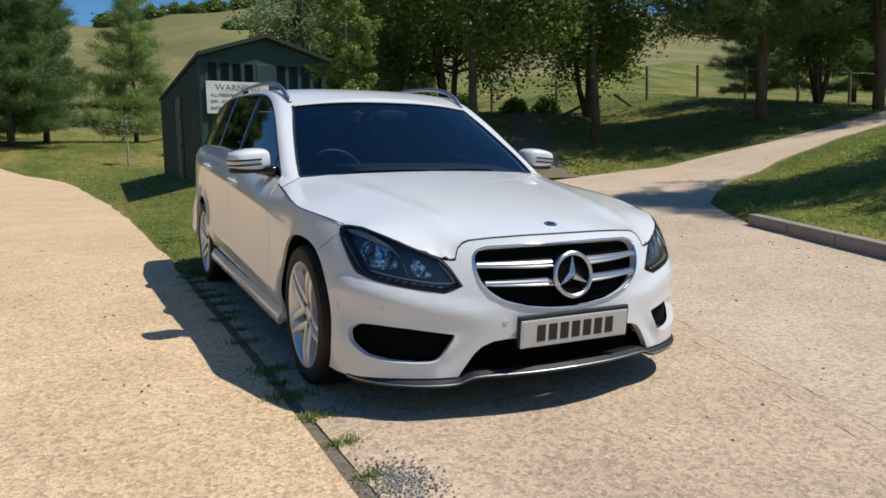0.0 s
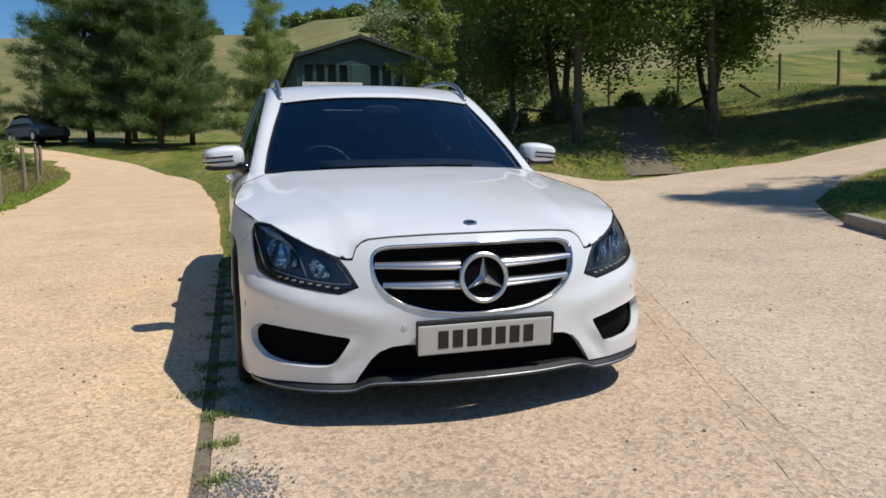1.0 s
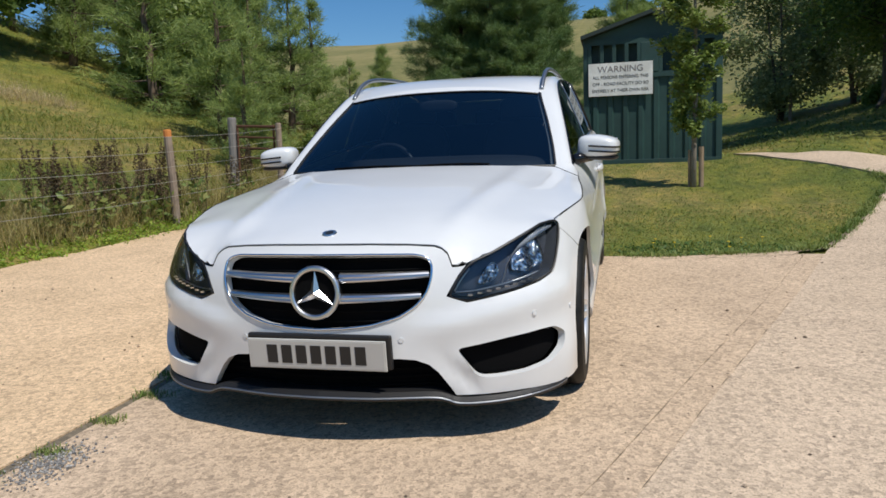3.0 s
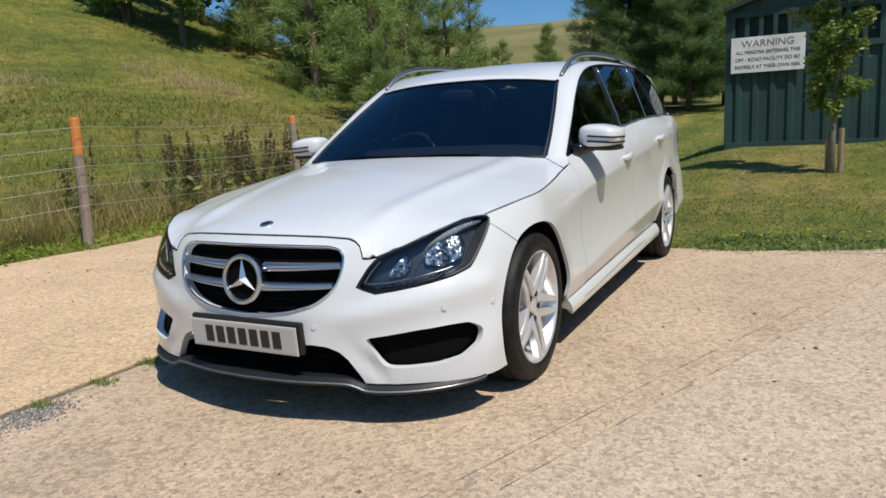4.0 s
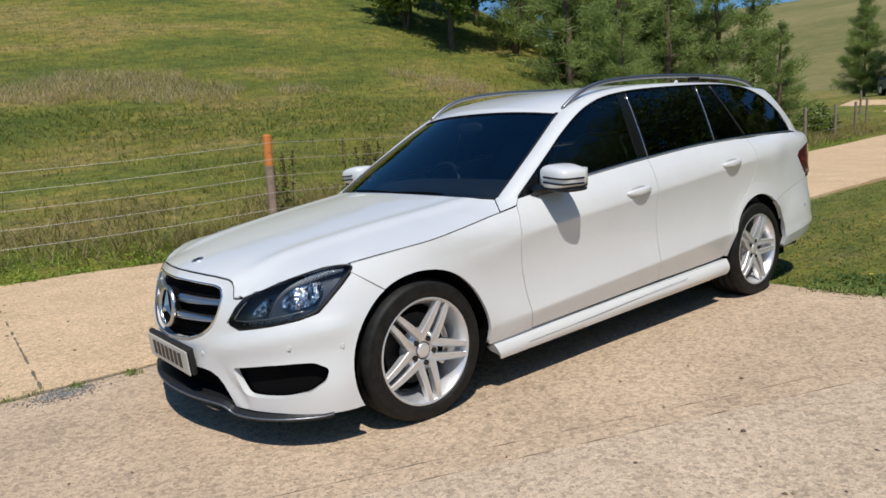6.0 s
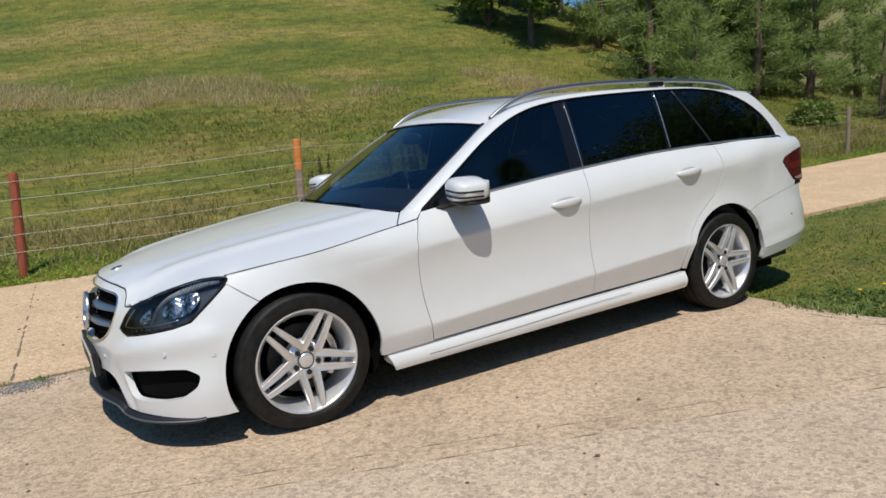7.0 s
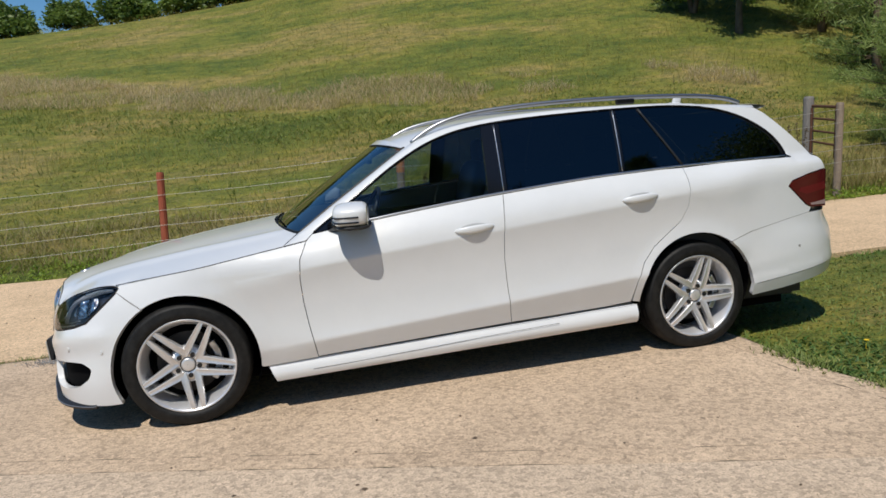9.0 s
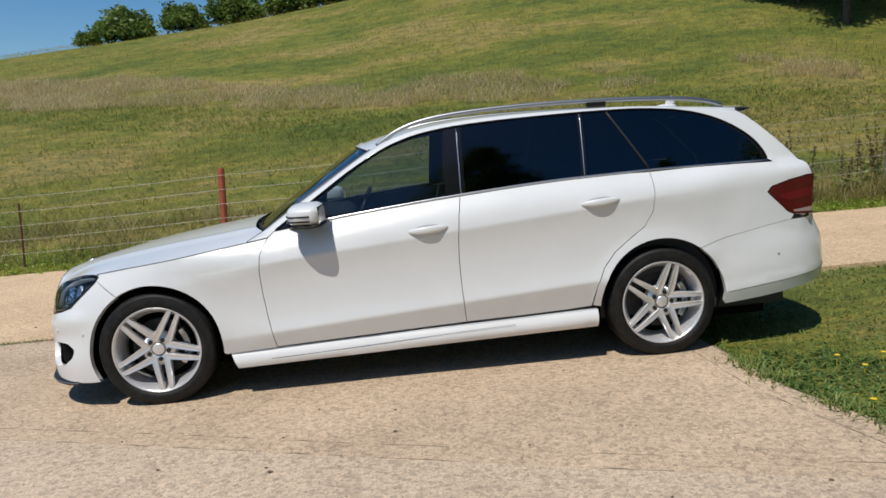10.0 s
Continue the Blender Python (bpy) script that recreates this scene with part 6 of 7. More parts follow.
# lower lip: dark blade with a bright edge
LIP = [(0.0, 0.192), (AX(0.25), 0.188), (AX(0.40), 0.184), (AX(0.45), 0.172), (AX(0.49), 0.158), (AX(0.60), 0.156), (AX(0.72), 0.158), (a_y(-0.5), 0.160), (a_y(-0.455), 0.166)]
for name, mat, prof in (("lip_blade", BLACKPLASTIC, [(-0.10, 0.012), (0.012, 0.016), (0.030, 0.006), (0.034, -0.004), (0.028, -0.012), (-0.10, -0.008)]), ("lip_trim", RAILGREY, [(0.030, 0.0035), (0.0345, 0.0005), (0.0352, -0.0022), (0.033, -0.0022), (0.030, 0.001)])):
    bm = bmesh.new()
    pts = catmull(LIP, 4)
    pts = [(-a, z) for a, z in pts[::-1][:-1]] + pts
    rings = [[bm.verts.new(nose(a, z, (d if d < 0 else d * (1 - 0.75 * ss(0.62, 0.98, abs(a)))) - 0.006) + Vector((0, 0, dz))) for d, dz in prof] for a, z in pts]
    for r, q in zip(rings, rings[1:]):
        for k in range(len(prof)):
            bm.faces.new((r[k], r[(k + 1) % len(prof)], q[(k + 1) % len(prof)], q[k]))
    bm.faces.new(rings[0])
    bm.faces.new(rings[-1][::-1])
    bmesh.ops.recalc_face_normals(bm, faces=bm.faces[:])
    part(name, bm, mat, CAR)

# number plate on its holder, its mark left as bars
plate_m = Matrix.Translation((0, -0.826, 0.347)) @ Matrix.Rotation(radians(4), 4, "X")
bm = bmesh.new()
box(bm, (0.545, 0.022, 0.125), plate_m @ Matrix.Translation((0.006, 0.018, 0.008)), 0.006)
holder = part("plate_holder", bm, BLACKPLASTIC, CAR)
bm = bmesh.new()
box(bm, (0.525, 0.006, 0.112), plate_m, 0.0025)
plate = part("number_plate", bm, PLATERIM, CAR, "silver grey plate with dark bars")
bm = bmesh.new()
box(bm, (0.508, 0.003, 0.098), plate_m @ Matrix.Translation((0, -0.0025, 0)))
part("plate_face", bm, PLATEMAT, plate)
for k in range(7):
    bm = bmesh.new()
    box(bm, (0.040, 0.002, 0.068), plate_m @ Matrix.Translation((-0.168 + k * 0.056, -0.0045, 0.0)), 0.0006)
    part("bar", bm, INK, plate)
# parking sensors
for s in (1, -1):
    for a, z in ((AX(0.30), 0.392), (AX(0.745), 0.452), (a_y(-0.40), 0.44)):
        bm = bmesh.new()
        c, n = nose(s * a, z, 0.0015), (nose(s * a, z, 0.05) - nose(s * a, z)).normalized()
        m = Matrix.Translation(c) @ n.to_track_quat("Z", "Y").to_matrix().to_4x4()
        torus(bm, 0.0095, 0.0013, m, 20, 6)
        bmesh.ops.create_cone(bm, cap_ends=True, segments=20, radius1=0.008, radius2=0.0075, depth=0.003, matrix=m)
        part("parking_sensor", bm, PAINT, CAR)


# ---- head lamps ----
def lamp_thing(s):
    body = panel("head_lamp", [(s * a, z) for a, z in LAMP], [], inset_nose(0.055), LAMPGREY, step=0.04, skirt=0.003, both=False)[0]
    panel("lamp_cover", [(s * a, z) for a, z in LAMP], [], lambda a, z: nose(a, z, 0.004), LAMPGLASS, body, step=0.03, skirt=0.008, both=False, label="clear plastic cover")
    bm = bmesh.new()
    lo = densify(LAMP, 0.02)
    tube(bm, [nose(s * a, z, -0.002) for a, z in lo + lo[:1]], 0.0045, 6, caps=False)
    part("lamp_seal", bm, BLACKPLASTIC, body)
    ring = [(nose(s * a, z, -0.056), nose(s * a, z, -0.003)) for a, z in lo]
    n = len(ring)
    link_mesh("lamp_pocket", [p for pq in ring for p in pq], [(2 * k, 2 * k + 1, (2 * k + 3) % (2 * n), (2 * k + 2) % (2 * n)) for k in range(n)], LAMPGREY, body)
    inner = [(0.585, 0.566), (0.61, 0.602), (0.645, 0.634), (0.672, 0.642), (0.690, 0.615), (0.672, 0.578), (0.64, 0.562)]
    outer = [(0.735, 0.600), (0.745, 0.640), (0.80, 0.676), (0.87, 0.694), (0.955, 0.700), (0.960, 0.655), (0.90, 0.607), (0.82, 0.590)]
    for pts, d in ((inner, 0.034), (outer, 0.036)):
        panel("reflector", [(s * a, z) for a, z in round_path(pts, 0.02, True, 2)], [], lambda a, z, d=d: nose(a, z, -d - 0.006 * math.sin(a * 60)), LAMPGLINTS, body, step=0.012, skirt=0.006, both=False)
    # the bright brow over the outer unit, swept down between the two
    brow = [(1.065, 0.736), (1.00, 0.734), (0.92, 0.723), (0.84, 0.703), (0.775, 0.678), (0.728, 0.642), (0.705, 0.600), (0.690, 0.570)]
    deep = [0.014, 0.024, 0.030, 0.026, 0.020, 0.016, 0.014, 0.010]
    up, lo_ = catmull(brow, 4), np.interp(np.linspace(0, 7, 29), range(8), deep)
    vs, fs = [], []
    for k, (a, z) in enumerate(up):
        w = float(lo_[min(k, 28)])
        vs += [nose(s * a, z + w * 0.2, -0.014), nose(s * (a - 0.2 * w), z - w * 0.4, -0.020), nose(s * (a - 0.4 * w), z - w * 0.8, -0.032)]
    for k in range(len(up) - 1):
        for q in (0, 1):
            b = 3 * k + q
            fs.append((b, b + 1, b + 4, b + 3))
    link_mesh("lamp_brow", vs, fs, LAMPBROW, body, "satin silver brow", smooth=True)
    for pts, r in (([(0.505, 0.548), (0.58, 0.549), (0.68, 0.562), (0.78, 0.578), (0.86, 0.592)], 0.0030), ([(0.502, 0.550), (0.53, 0.590), (0.565, 0.626)], 0.0034)):
        bm = bmesh.new()
        tube(bm, [nose(s * a, z, -0.014) for a, z in catmull(pts, 4)], r, 6)
        part("light_blade", bm, SATIN, body, smooth=True)
    for k in range(9):
        t = k / 8
        a, z = 0.86 + 0.15 * t, 0.716 + 0.020 * t
        bm = bmesh.new()
        tube(bm, [nose(s * (a - 0.020), z - 0.026, -0.024), nose(s * a, z - 0.004, -0.015), nose(s * (a + 0.012), z + 0.006, -0.012)], [0.0012, 0.0022, 0.0014], 5)
        part("lamp_rib", bm, REFLECTOR, body, smooth=True)
    for k in range(8):
        t = k / 7
        bm = bmesh.new()
        box(bm, (0.016, 0.010, 0.006), Matrix.Translation(nose(s * (0.56 + 0.25 * t), 0.5335 + 0.034 * t, -0.016)))
        part("light_dot", bm, SATIN, body)


lamp_thing(1)
lamp_thing(-1)

# ---- bonnet ----
HOOD_C = [(-0.74, 0.722), (-0.63, 0.756), (-0.4, 0.806), (-0.175, 0.848), (0.187, 0.903), (0.55, 0.946), (0.8, 0.958)]


def hood_rule(x, y):
    c = lerp_table(HOOD_C, y)
    xe = 0.70 + 0.09 * ss(-0.4, 0.2, y)
    drop = lerp_table([(-0.75, 0.080), (-0.6, 0.074), (-0.4, 0.048), (-0.08, 0.060), (0.35, 0.067), (0.7, 0.066)], y)
    t = abs(x) / xe
    crease = 0.010 * math.exp(-((abs(x) - (0.44 + 0.14 * ss(-0.7, 0.6, y))) / 0.05) ** 2)
    return c - drop * t ** 2.4 + crease * ss(-0.74, -0.5, y)


FOOT_A, FOOT_B = Vector((0.726, 0.621, 0.917)), side(0.541, 0.871)
hood_edge = []
for a, z in hood_line:
    hood_edge.append(nose(a, z + 0.004))
for a, z in [(0.60, 0.660), (0.655, 0.678), (0.72, 0.701), (0.784, 0.719), (0.90, 0.744), (0.97, 0.754), (1.044, 0.758), (1.085, 0.757), (1.112, 0.754)]:
    hood_edge.append(nose(a, z))
for y in (-0.2, -0.08, 0.05, 0.139, 0.25, 0.35, 0.45, 0.535):
    p = side(y, fender_top(y) + 0.002)
    hood_edge.append(p)
hood_edge += [FOOT_B.lerp(FOOT_A, k_) + Vector((0, -0.005, 0)) for k_ in (0.3, 0.65, 0.98)] + [Vector((0.60, 0.560, 0.929)), Vector((0.42, 0.528, 0.936)), Vector((0.2, 0.506, 0.942)), Vector((0, 0.5, 0.944))]
hood_all = hood_edge + [Vector((-p.x, p.y, p.z)) for p in hood_edge[::-1][1:-1]]
_dense = []
for _p, _q in zip(hood_all, hood_all[1:] + hood_all[:1]):
    _k = max(1, int((_q - _p).length / 0.02))
    _dense += [_p.lerp(_q, j / _k) for j in range(_k)]
HOOD_XY = np.array([(p.x, p.y) for p in _dense])
HOOD_D = np.array([p.z - hood_rule(p.x, p.y) for p in _dense])


def hood(x, y):
    d2 = (HOOD_XY[:, 0] - x) ** 2 + (HOOD_XY[:, 1] - y) ** 2
    w = 1.0 / (d2 + 1e-5) ** 1.5
    delta = float((w * HOOD_D).sum() / w.sum())
    return Vector((x, y, hood_rule(x, y) + delta * math.exp(-math.sqrt(float(d2.min())) / 0.10)))


panel("bonnet", [(p.x, p.y) for p in hood_all], [], hood, PAINT, step=0.035, skirt=0.007, both=False, gap=0.002)
for s in (1, -1):
    bm = bmesh.new()
    tube(bm, [Vector((s * side_x(y, fender_top(y)), y, fender_top(y) + 0.0015)) for y in np.linspace(-0.30, 0.53, 24)], 0.0018, 5)
    part("bonnet_gap", bm, VOIDBLACK, CAR)
    bm = bmesh.new()
    tube(bm, [FOOT_B.lerp(FOOT_A, k / 8) + Vector((0, -0.003, 0.0)) for k in range(9)], 0.0016, 5)
    pg = part("bonnet_gap", bm, VOIDBLACK, CAR)
    if s < 0:
        for v_ in pg.data.vertices:
            v_.co.x = -v_.co.x
bm = bmesh.new()
tube(bm, [nose(a, z + 0.002, 0.001) for a, z in [(-a, z) for a, z in densify(hood_line, 0.03, False)[::-1]] + densify(hood_line, 0.03, False)], 0.0014, 5)
part("bonnet_gap", bm, VOIDBLACK, CAR)
bm = bmesh.new()
m = Matrix.Translation(hood(0, -0.635) + Vector((0, 0, 0.001))) @ Matrix.Rotation(radians(14), 4, "X")
torus(bm, 0.024, 0.004, m, 26, 6)
bmesh.ops.create_cone(bm, cap_ends=True, segments=26, radius1=0.023, radius2=0.021, depth=0.006, matrix=m)
part("bonnet_badge", bm, SATIN, CAR, "small round metal badge with a dark middle")
bm = bmesh.new()
bmesh.ops.create_cone(bm, cap_ends=True, segments=26, radius1=0.016, radius2=0.016, depth=0.0085, matrix=m)
part("badge_inlay", bm, INK, CAR)

# ---- windscreen and pillars ----
WS_EDGE = [(0.725, 0.635, 0.925), (0.705, 0.76, 1.01), (0.675, 0.90, 1.10), (0.64, 1.05, 1.195), (0.605, 1.18, 1.275), (0.585, 1.262, 1.322)]


def screen(u, v):
    """u across from -1 to 1, v up from 0 to 1."""
    e = Vector((lerp_table([(k / 5, p[0]) for k, p in enumerate(WS_EDGE)], v), lerp_table([(k / 5, p[1]) for k, p in enumerate(WS_EDGE)], v), lerp_table([(k / 5, p[2]) for k, p in enumerate(WS_EDGE)], v)))
    bow_y, bow_z = -0.115 + 0.055 * v, 0.005 + 0.048 * v
    b = 1 - abs(u) ** 2.2
    return Vector((u * e.x, e.y + bow_y * b, e.z + bow_z * b))


def sheet(name, surf, nu, nv, material, parent=CAR, label="", u0=0.0, u1=1.0, v0=0.0, v1=1.0, mirror=False, skirt=0.0):
    verts, faces = [], []
    for j in range(nv + 1):
        for i in range(nu + 1):
            verts.append(surf(u0 + (u1 - u0) * i / nu, v0 + (v1 - v0) * j / nv))
    for j in range(nv):
        for i in range(nu):
            k = j * (nu + 1) + i
            faces.append((k, k + 1, k + nu + 2, k + nu + 1))
    out = []
    for s in ((1, -1) if mirror else (1,)):
        vs = [Vector((s * p.x, p.y, p.z)) for p in verts]
        a, b, c = (vs[i] for i in faces[len(faces) // 2][:3])
        flip = (b - a).cross(c - a).dot(a - Vector((0, 1.8, 0.6))) < 0
        out.append(link_mesh(name, vs, [f[::-1] for f in faces] if flip else faces, material, parent, label, smooth=True))
    return out


def header(u, v):
    """Painted front edge of the roof, over the top of the glass."""
    v0 = 0.905 + 0.065 * abs(u) ** 2
    return screen(u, v0 + (1 - v0) * v) + Vector((0, -0.004, 0.006))


sheet("roof_header", header, 28, 4, PAINT, u0=-0.985, u1=0.985)
sheet("windscreen", screen, 28, 16, WINDSCREEN, u0=-1, u1=1, label="dark tinted windscreen")
bm = bmesh.new()
tube(bm, [screen(-1 + 2 * k / 30, 0) + Vector((0, -0.006, -0.004)) for k in range(31)], 0.007, 6)
part("screen_seal", bm, BLACKPLASTIC, CAR)
bm = bmesh.new()
for s in (1, -1):
    tube(bm, [screen(s, k / 14) + Vector((0, 0, 0.001)) for k in range(15)], 0.006, 6)
tube(bm, [header(-0.98 + 1.96 * k / 20, 0.0) + Vector((0, -0.001, -0.004)) for k in range(21)], 0.004, 6)
part("screen_trim", bm, BLACKPLASTIC, CAR)

# side glass outline in y and z
DLO_TOP = [(0.70, 0.925), (0.83, 1.012), (0.98, 1.112), (1.13, 1.212), (1.28, 1.297), (1.40, 1.350), (1.55, 1.393), (1.75, 1.421), (2.0, 1.436), (2.3, 1.444), (2.6, 1.447), (2.85, 1.442), (3.05, 1.424)]
# roof edge: where the roof panel's side meets the pillars
ROOF_EDGE = [(0.725, 0.635, 0.925), (0.70, 0.80, 1.035), (0.672, 0.935, 1.12), (0.637, 1.08, 1.212), (0.600, 1.235, 1.308), (0.585, 1.36, 1.371), (0.580, 1.52, 1.418), (0.577, 1.75, 1.449), (0.575, 2.0, 1.463), (0.573, 2.3, 1.468), (0.570, 2.6, 1.464), (0.566, 2.85, 1.456), (0.560, 3.05, 1.445)]


def pillar(u, v):
    i = u * (len(DLO_TOP) - 1)
    k = min(int(i), len(DLO_TOP) - 2)
    lo = Vector(lerp3(DLO_C, i))
    hi = Vector(lerp3(ROOF_EDGE, i))
    p = hi.lerp(lo, v)
    n = Vector((0.75, -0.1, 0.62)).normalized()
    return p + n * 0.016 * math.sin(math.pi * v)


def lerp3(tab, i):
    k = max(0, min(int(i), len(tab) - 2))
    a, b, c, d = (Vector(tab[max(0, min(len(tab) - 1, j))]) for j in (k - 1, k, k + 1, k + 2))
    t = i - k
    return 0.5 * ((2 * b) + (c - a) * t + (2 * a - 5 * b + 4 * c - d) * t * t + (3 * b - a - 3 * c + d) * t ** 3)


DLO_C = [tuple(side(y, z)) for y, z in DLO_TOP]
sheet("pillar", pillar, 60, 6, PAINT, mirror=True)
def pillar_foot(u, v):
    """The broad foot of the pillar, between bonnet, wing and door."""
    front = FOOT_A.lerp(FOOT_B, v)
    if v < 0.5:
        rear = pillar(0.0, v * 2)
    else:
        rear = pillar(0.0, 1.0).lerp(side(0.655, 0.888), v * 2 - 1)
    return front.lerp(rear, u)


sheet("pillar_foot", pillar_foot, 8, 10, PAINT, mirror=True)
# rear end of the roof side, down to the tailgate
REAR_TOP = [tuple(side(*DLO_TOP[-1])), tuple(side(3.16, 1.41)), tuple(side(3.28, 1.403)), tuple(side(3.44, 1.395))]
REAR_HI = [(0.560, 3.05, 1.445), (0.556, 3.18, 1.436), (0.55, 3.32, 1.425), (0.54, 3.50, 1.405)]
sheet("roof_corner", lambda u, v: Vector(lerp3(REAR_HI, u * 3)).lerp(Vector(lerp3(REAR_TOP, u * 3)), v) + Vector((0.7, 0, 0.7)) * 0.012 * math.sin(math.pi * v), 10, 5, PAINT, mirror=True)

# roof
ROOF_C = [(1.19, 1.368), (1.35, 1.412), (1.52, 1.447), (1.75, 1.473), (2.0, 1.485), (2.3, 1.488), (2.6, 1.483), (2.85, 1.475), (3.05, 1.465), (3.3, 1.447), (3.52, 1.425)]


def roof(u, v):
    """u across from -1 to 1, v from the screen to the tailgate."""
    y1 = 1.262 + v * (3.50 - 1.262)
    xe = lerp_table([(p[1], p[0]) for p in ROOF_EDGE[4:]] + [(3.32, 0.55), (3.52, 0.54)], y1)
    ze = lerp_table([(1.262, 1.322)] + [(p[1], p[2]) for p in ROOF_EDGE[5:]] + [(3.32, 1.425), (3.52, 1.405)], y1)
    b = 1 - abs(u) ** 2.4
    y = y1 - 0.062 * b * (1 - v) ** 3 + 0.06 * b * v ** 4
    zc = lerp_table(ROOF_C, y)
    return Vector((u * xe, y, ze + (zc - ze) * b if v > 0.06 else (ze + (zc - ze) * b)))


sheet("roof", roof, 28, 40, PAINT, u0=-1, u1=1)
# spoiler, tailgate and rear lamps
TAIL = [(1.425, 3.56), (1.40, 3.60), (1.30, 3.66), (1.215, 3.73), (1.13, 3.81), (1.05, 3.885), (0.985, 3.925), (0.9, 3.945), (0.76, 3.965), (0.73, 3.975)]


def tail(u, z):
    w = side_x(min(3.845, lerp_table([(0.7, 3.80), (0.985, 3.845), (1.05, 3.82), (1.13, 3.745), (1.215, 3.66), (1.30, 3.57), (1.36, 3.50), (1.395, 3.44)], z)), z) - 0.004
    yc = lerp_table(sorted(TAIL), z)
    ye = lerp_table([(0.7, 3.80), (0.985, 3.845), (1.05, 3.82), (1.13, 3.745), (1.215, 3.66), (1.30, 3.57), (1.36, 3.50), (1.395, 3.44), (1.43, 3.42)], z)
    return Vector((u * w, ye + (yc - ye) * (1 - abs(u) ** 2.6), z))


sheet("tailgate", lambda u, v: tail(u, 0.735 + v * (1.395 - 0.735)), 26, 26, PAINT, u0=-1, u1=1)
sheet("rear_window", lambda u, v: tail(u * 0.86, 1.06 + v * 0.29) + Vector((0, 0.006, 0.003)), 20, 10, PRIVACY, u0=-1, u1=1)
bm = bmesh.new()
rows_ = []
for k in range(25):
    u = -1 + 2 * k / 24
    b = 1 - abs(u) ** 2.6
    rows_.append([Vector((u * 0.56, 3.42 + 0.08 * b, 1.418 + 0.022 * b)), Vector((u * 0.578, 3.53 + 0.07 * b, 1.411 + 0.020 * b)), Vector((u * 0.585, 3.585 + 0.055 * b, 1.400 + 0.018 * b)), Vector((u * 0.578, 3.53 + 0.07 * b, 1.383 + 0.018 * b)), Vector((u * 0.56, 3.42 + 0.06 * b, 1.378 + 0.02 * b))])
rv = [[bm.verts.new(p) for p in r] for r in rows_]
for r, q in zip(rv, rv[1:]):
    for k in range(4):
        bm.faces.new((r[k], r[k + 1], q[k + 1], q[k]))
bmesh.ops.recalc_face_normals(bm, faces=bm.faces[:])
part("roof_spoiler", bm, PAINT, CAR, smooth=True)
for s in (1, -1):
    lamp_in = panel("tail_lamp", [(y, z) for y, z in TAIL_LAMP[:3]] + [(3.845, 0.985), (3.83, 0.757)] + TAIL_LAMP[6:], [], lambda y, z, s=s: Vector((s * (side_x(y, z) + 0.004), y, z)), REDLAMP, step=0.03, skirt=0.02, both=False, label="dark red rear lamp")[0]
    panel("lamp_band", [(3.60, 0.868), (3.62, 0.892), (3.835, 0.912), (3.84, 0.862), (3.66, 0.845)], [], lambda y, z, s=s: Vector((s * (side_x(y, z) + 0.0055), y, z)), REDBAND, lamp_in, step=0.03, skirt=0.002, both=False)
    panel("reverse_lens", [(3.70, 0.775), (3.69, 0.79), (3.83, 0.80), (3.83, 0.768)], [], lambda y, z, s=s: Vector((s * (side_x(y, z) + 0.006), y, z)), REVERSE, lamp_in, step=0.03, skirt=0.003, both=False)
    sheet("rear_lamp_wrap", lambda u, v, s=s: tail(s * (0.72 + 0.285 * u), 0.765 + 0.22 * v) + Vector((0, 0.008, 0)), 8, 6, REDLAMP, lamp_in)


# rear bumper: full, flush with the quarter above, rounding to the tail
REAR_N = [(math.cos(k / 120 * math.pi / 2) ** 0.5, math.sin(k / 120 * math.pi / 2) ** 0.5) for k in range(121)]
REAR_A = [0.0]
for (_c, _s), (_d, _e) in zip(REAR_N[::-1], REAR_N[::-1][1:]):
    REAR_A.append(REAR_A[-1] + math.hypot(0.9 * (_d - _c), 0.93 * (_e - _s)))


def crease_z(y):
    return 0.352 + 0.115 * (y - 3.22)


def rear_bump(a, z):
    """a: length along the bumper from its middle; the wheel arch is at its end."""
    cx = float(np.interp(abs(a), REAR_A, [c for c, _ in REAR_N[::-1]]))
    sy = float(np.interp(abs(a), REAR_A, [c for _, c in REAR_N[::-1]]))
    y_end = 4.05 - 0.055 * ss(0.58, 0.74, z) - 0.10 * max(0.0, 0.42 - z)
    y = 3.1 + (y_end - 3.1) * sy
    zc = crease_z(y)
    x = 0.913 - 0.024 * ss(0.45, 0.72, z) - 0.30 * max(0.0, zc - z) + 0.008 * max(0.0, min(1.0, (zc + 0.05 - z) / 0.05))
    x *= cx
    if y < 3.85:
        flat = side_x(y, z)
        w = max(ss(0.60, 0.715, z), (1 - ss(3.12, 3.4, y)) * ss(0.45, 0.60, z)) * (1 - ss(3.72, 3.85, y))
        x += (flat - x) * w
    return Vector((math.copysign(x, a) if a else 0.0, y, z))


def ra(y):
    return float(np.interp(-y, [-(3.1 + 0.925 * s_) for _, s_ in REAR_N[::-1]], REAR_A))


rb = [(0.0, 0.745), (0.35, 0.742), (0.62, 0.739), (ra(3.80), 0.736)] + [(ra(y), z) for y, z in BUMP_SEAM[::-1]] + [(ra(y), z) for y, z in arch(AXLE_R, 0.335, ARCH_R, 53, -7, 14)[1:]] + [(ra(3.24), 0.281), (ra(3.45), 0.300), (ra(3.7), 0.33), (ra(3.85), 0.352), (0.6, 0.365), (0.3, 0.35), (0.0, 0.35)]
rear_full = rb + [(-a, z) for a, z in rb[::-1][1:-1]]
rear_lines = [[(s * ra(y), crease_z(y) + d) for y in (3.23, 3.4, 3.6, 3.8, 3.9, 3.97)] for s in (1, -1) for d in (-0.003, 0.003)]
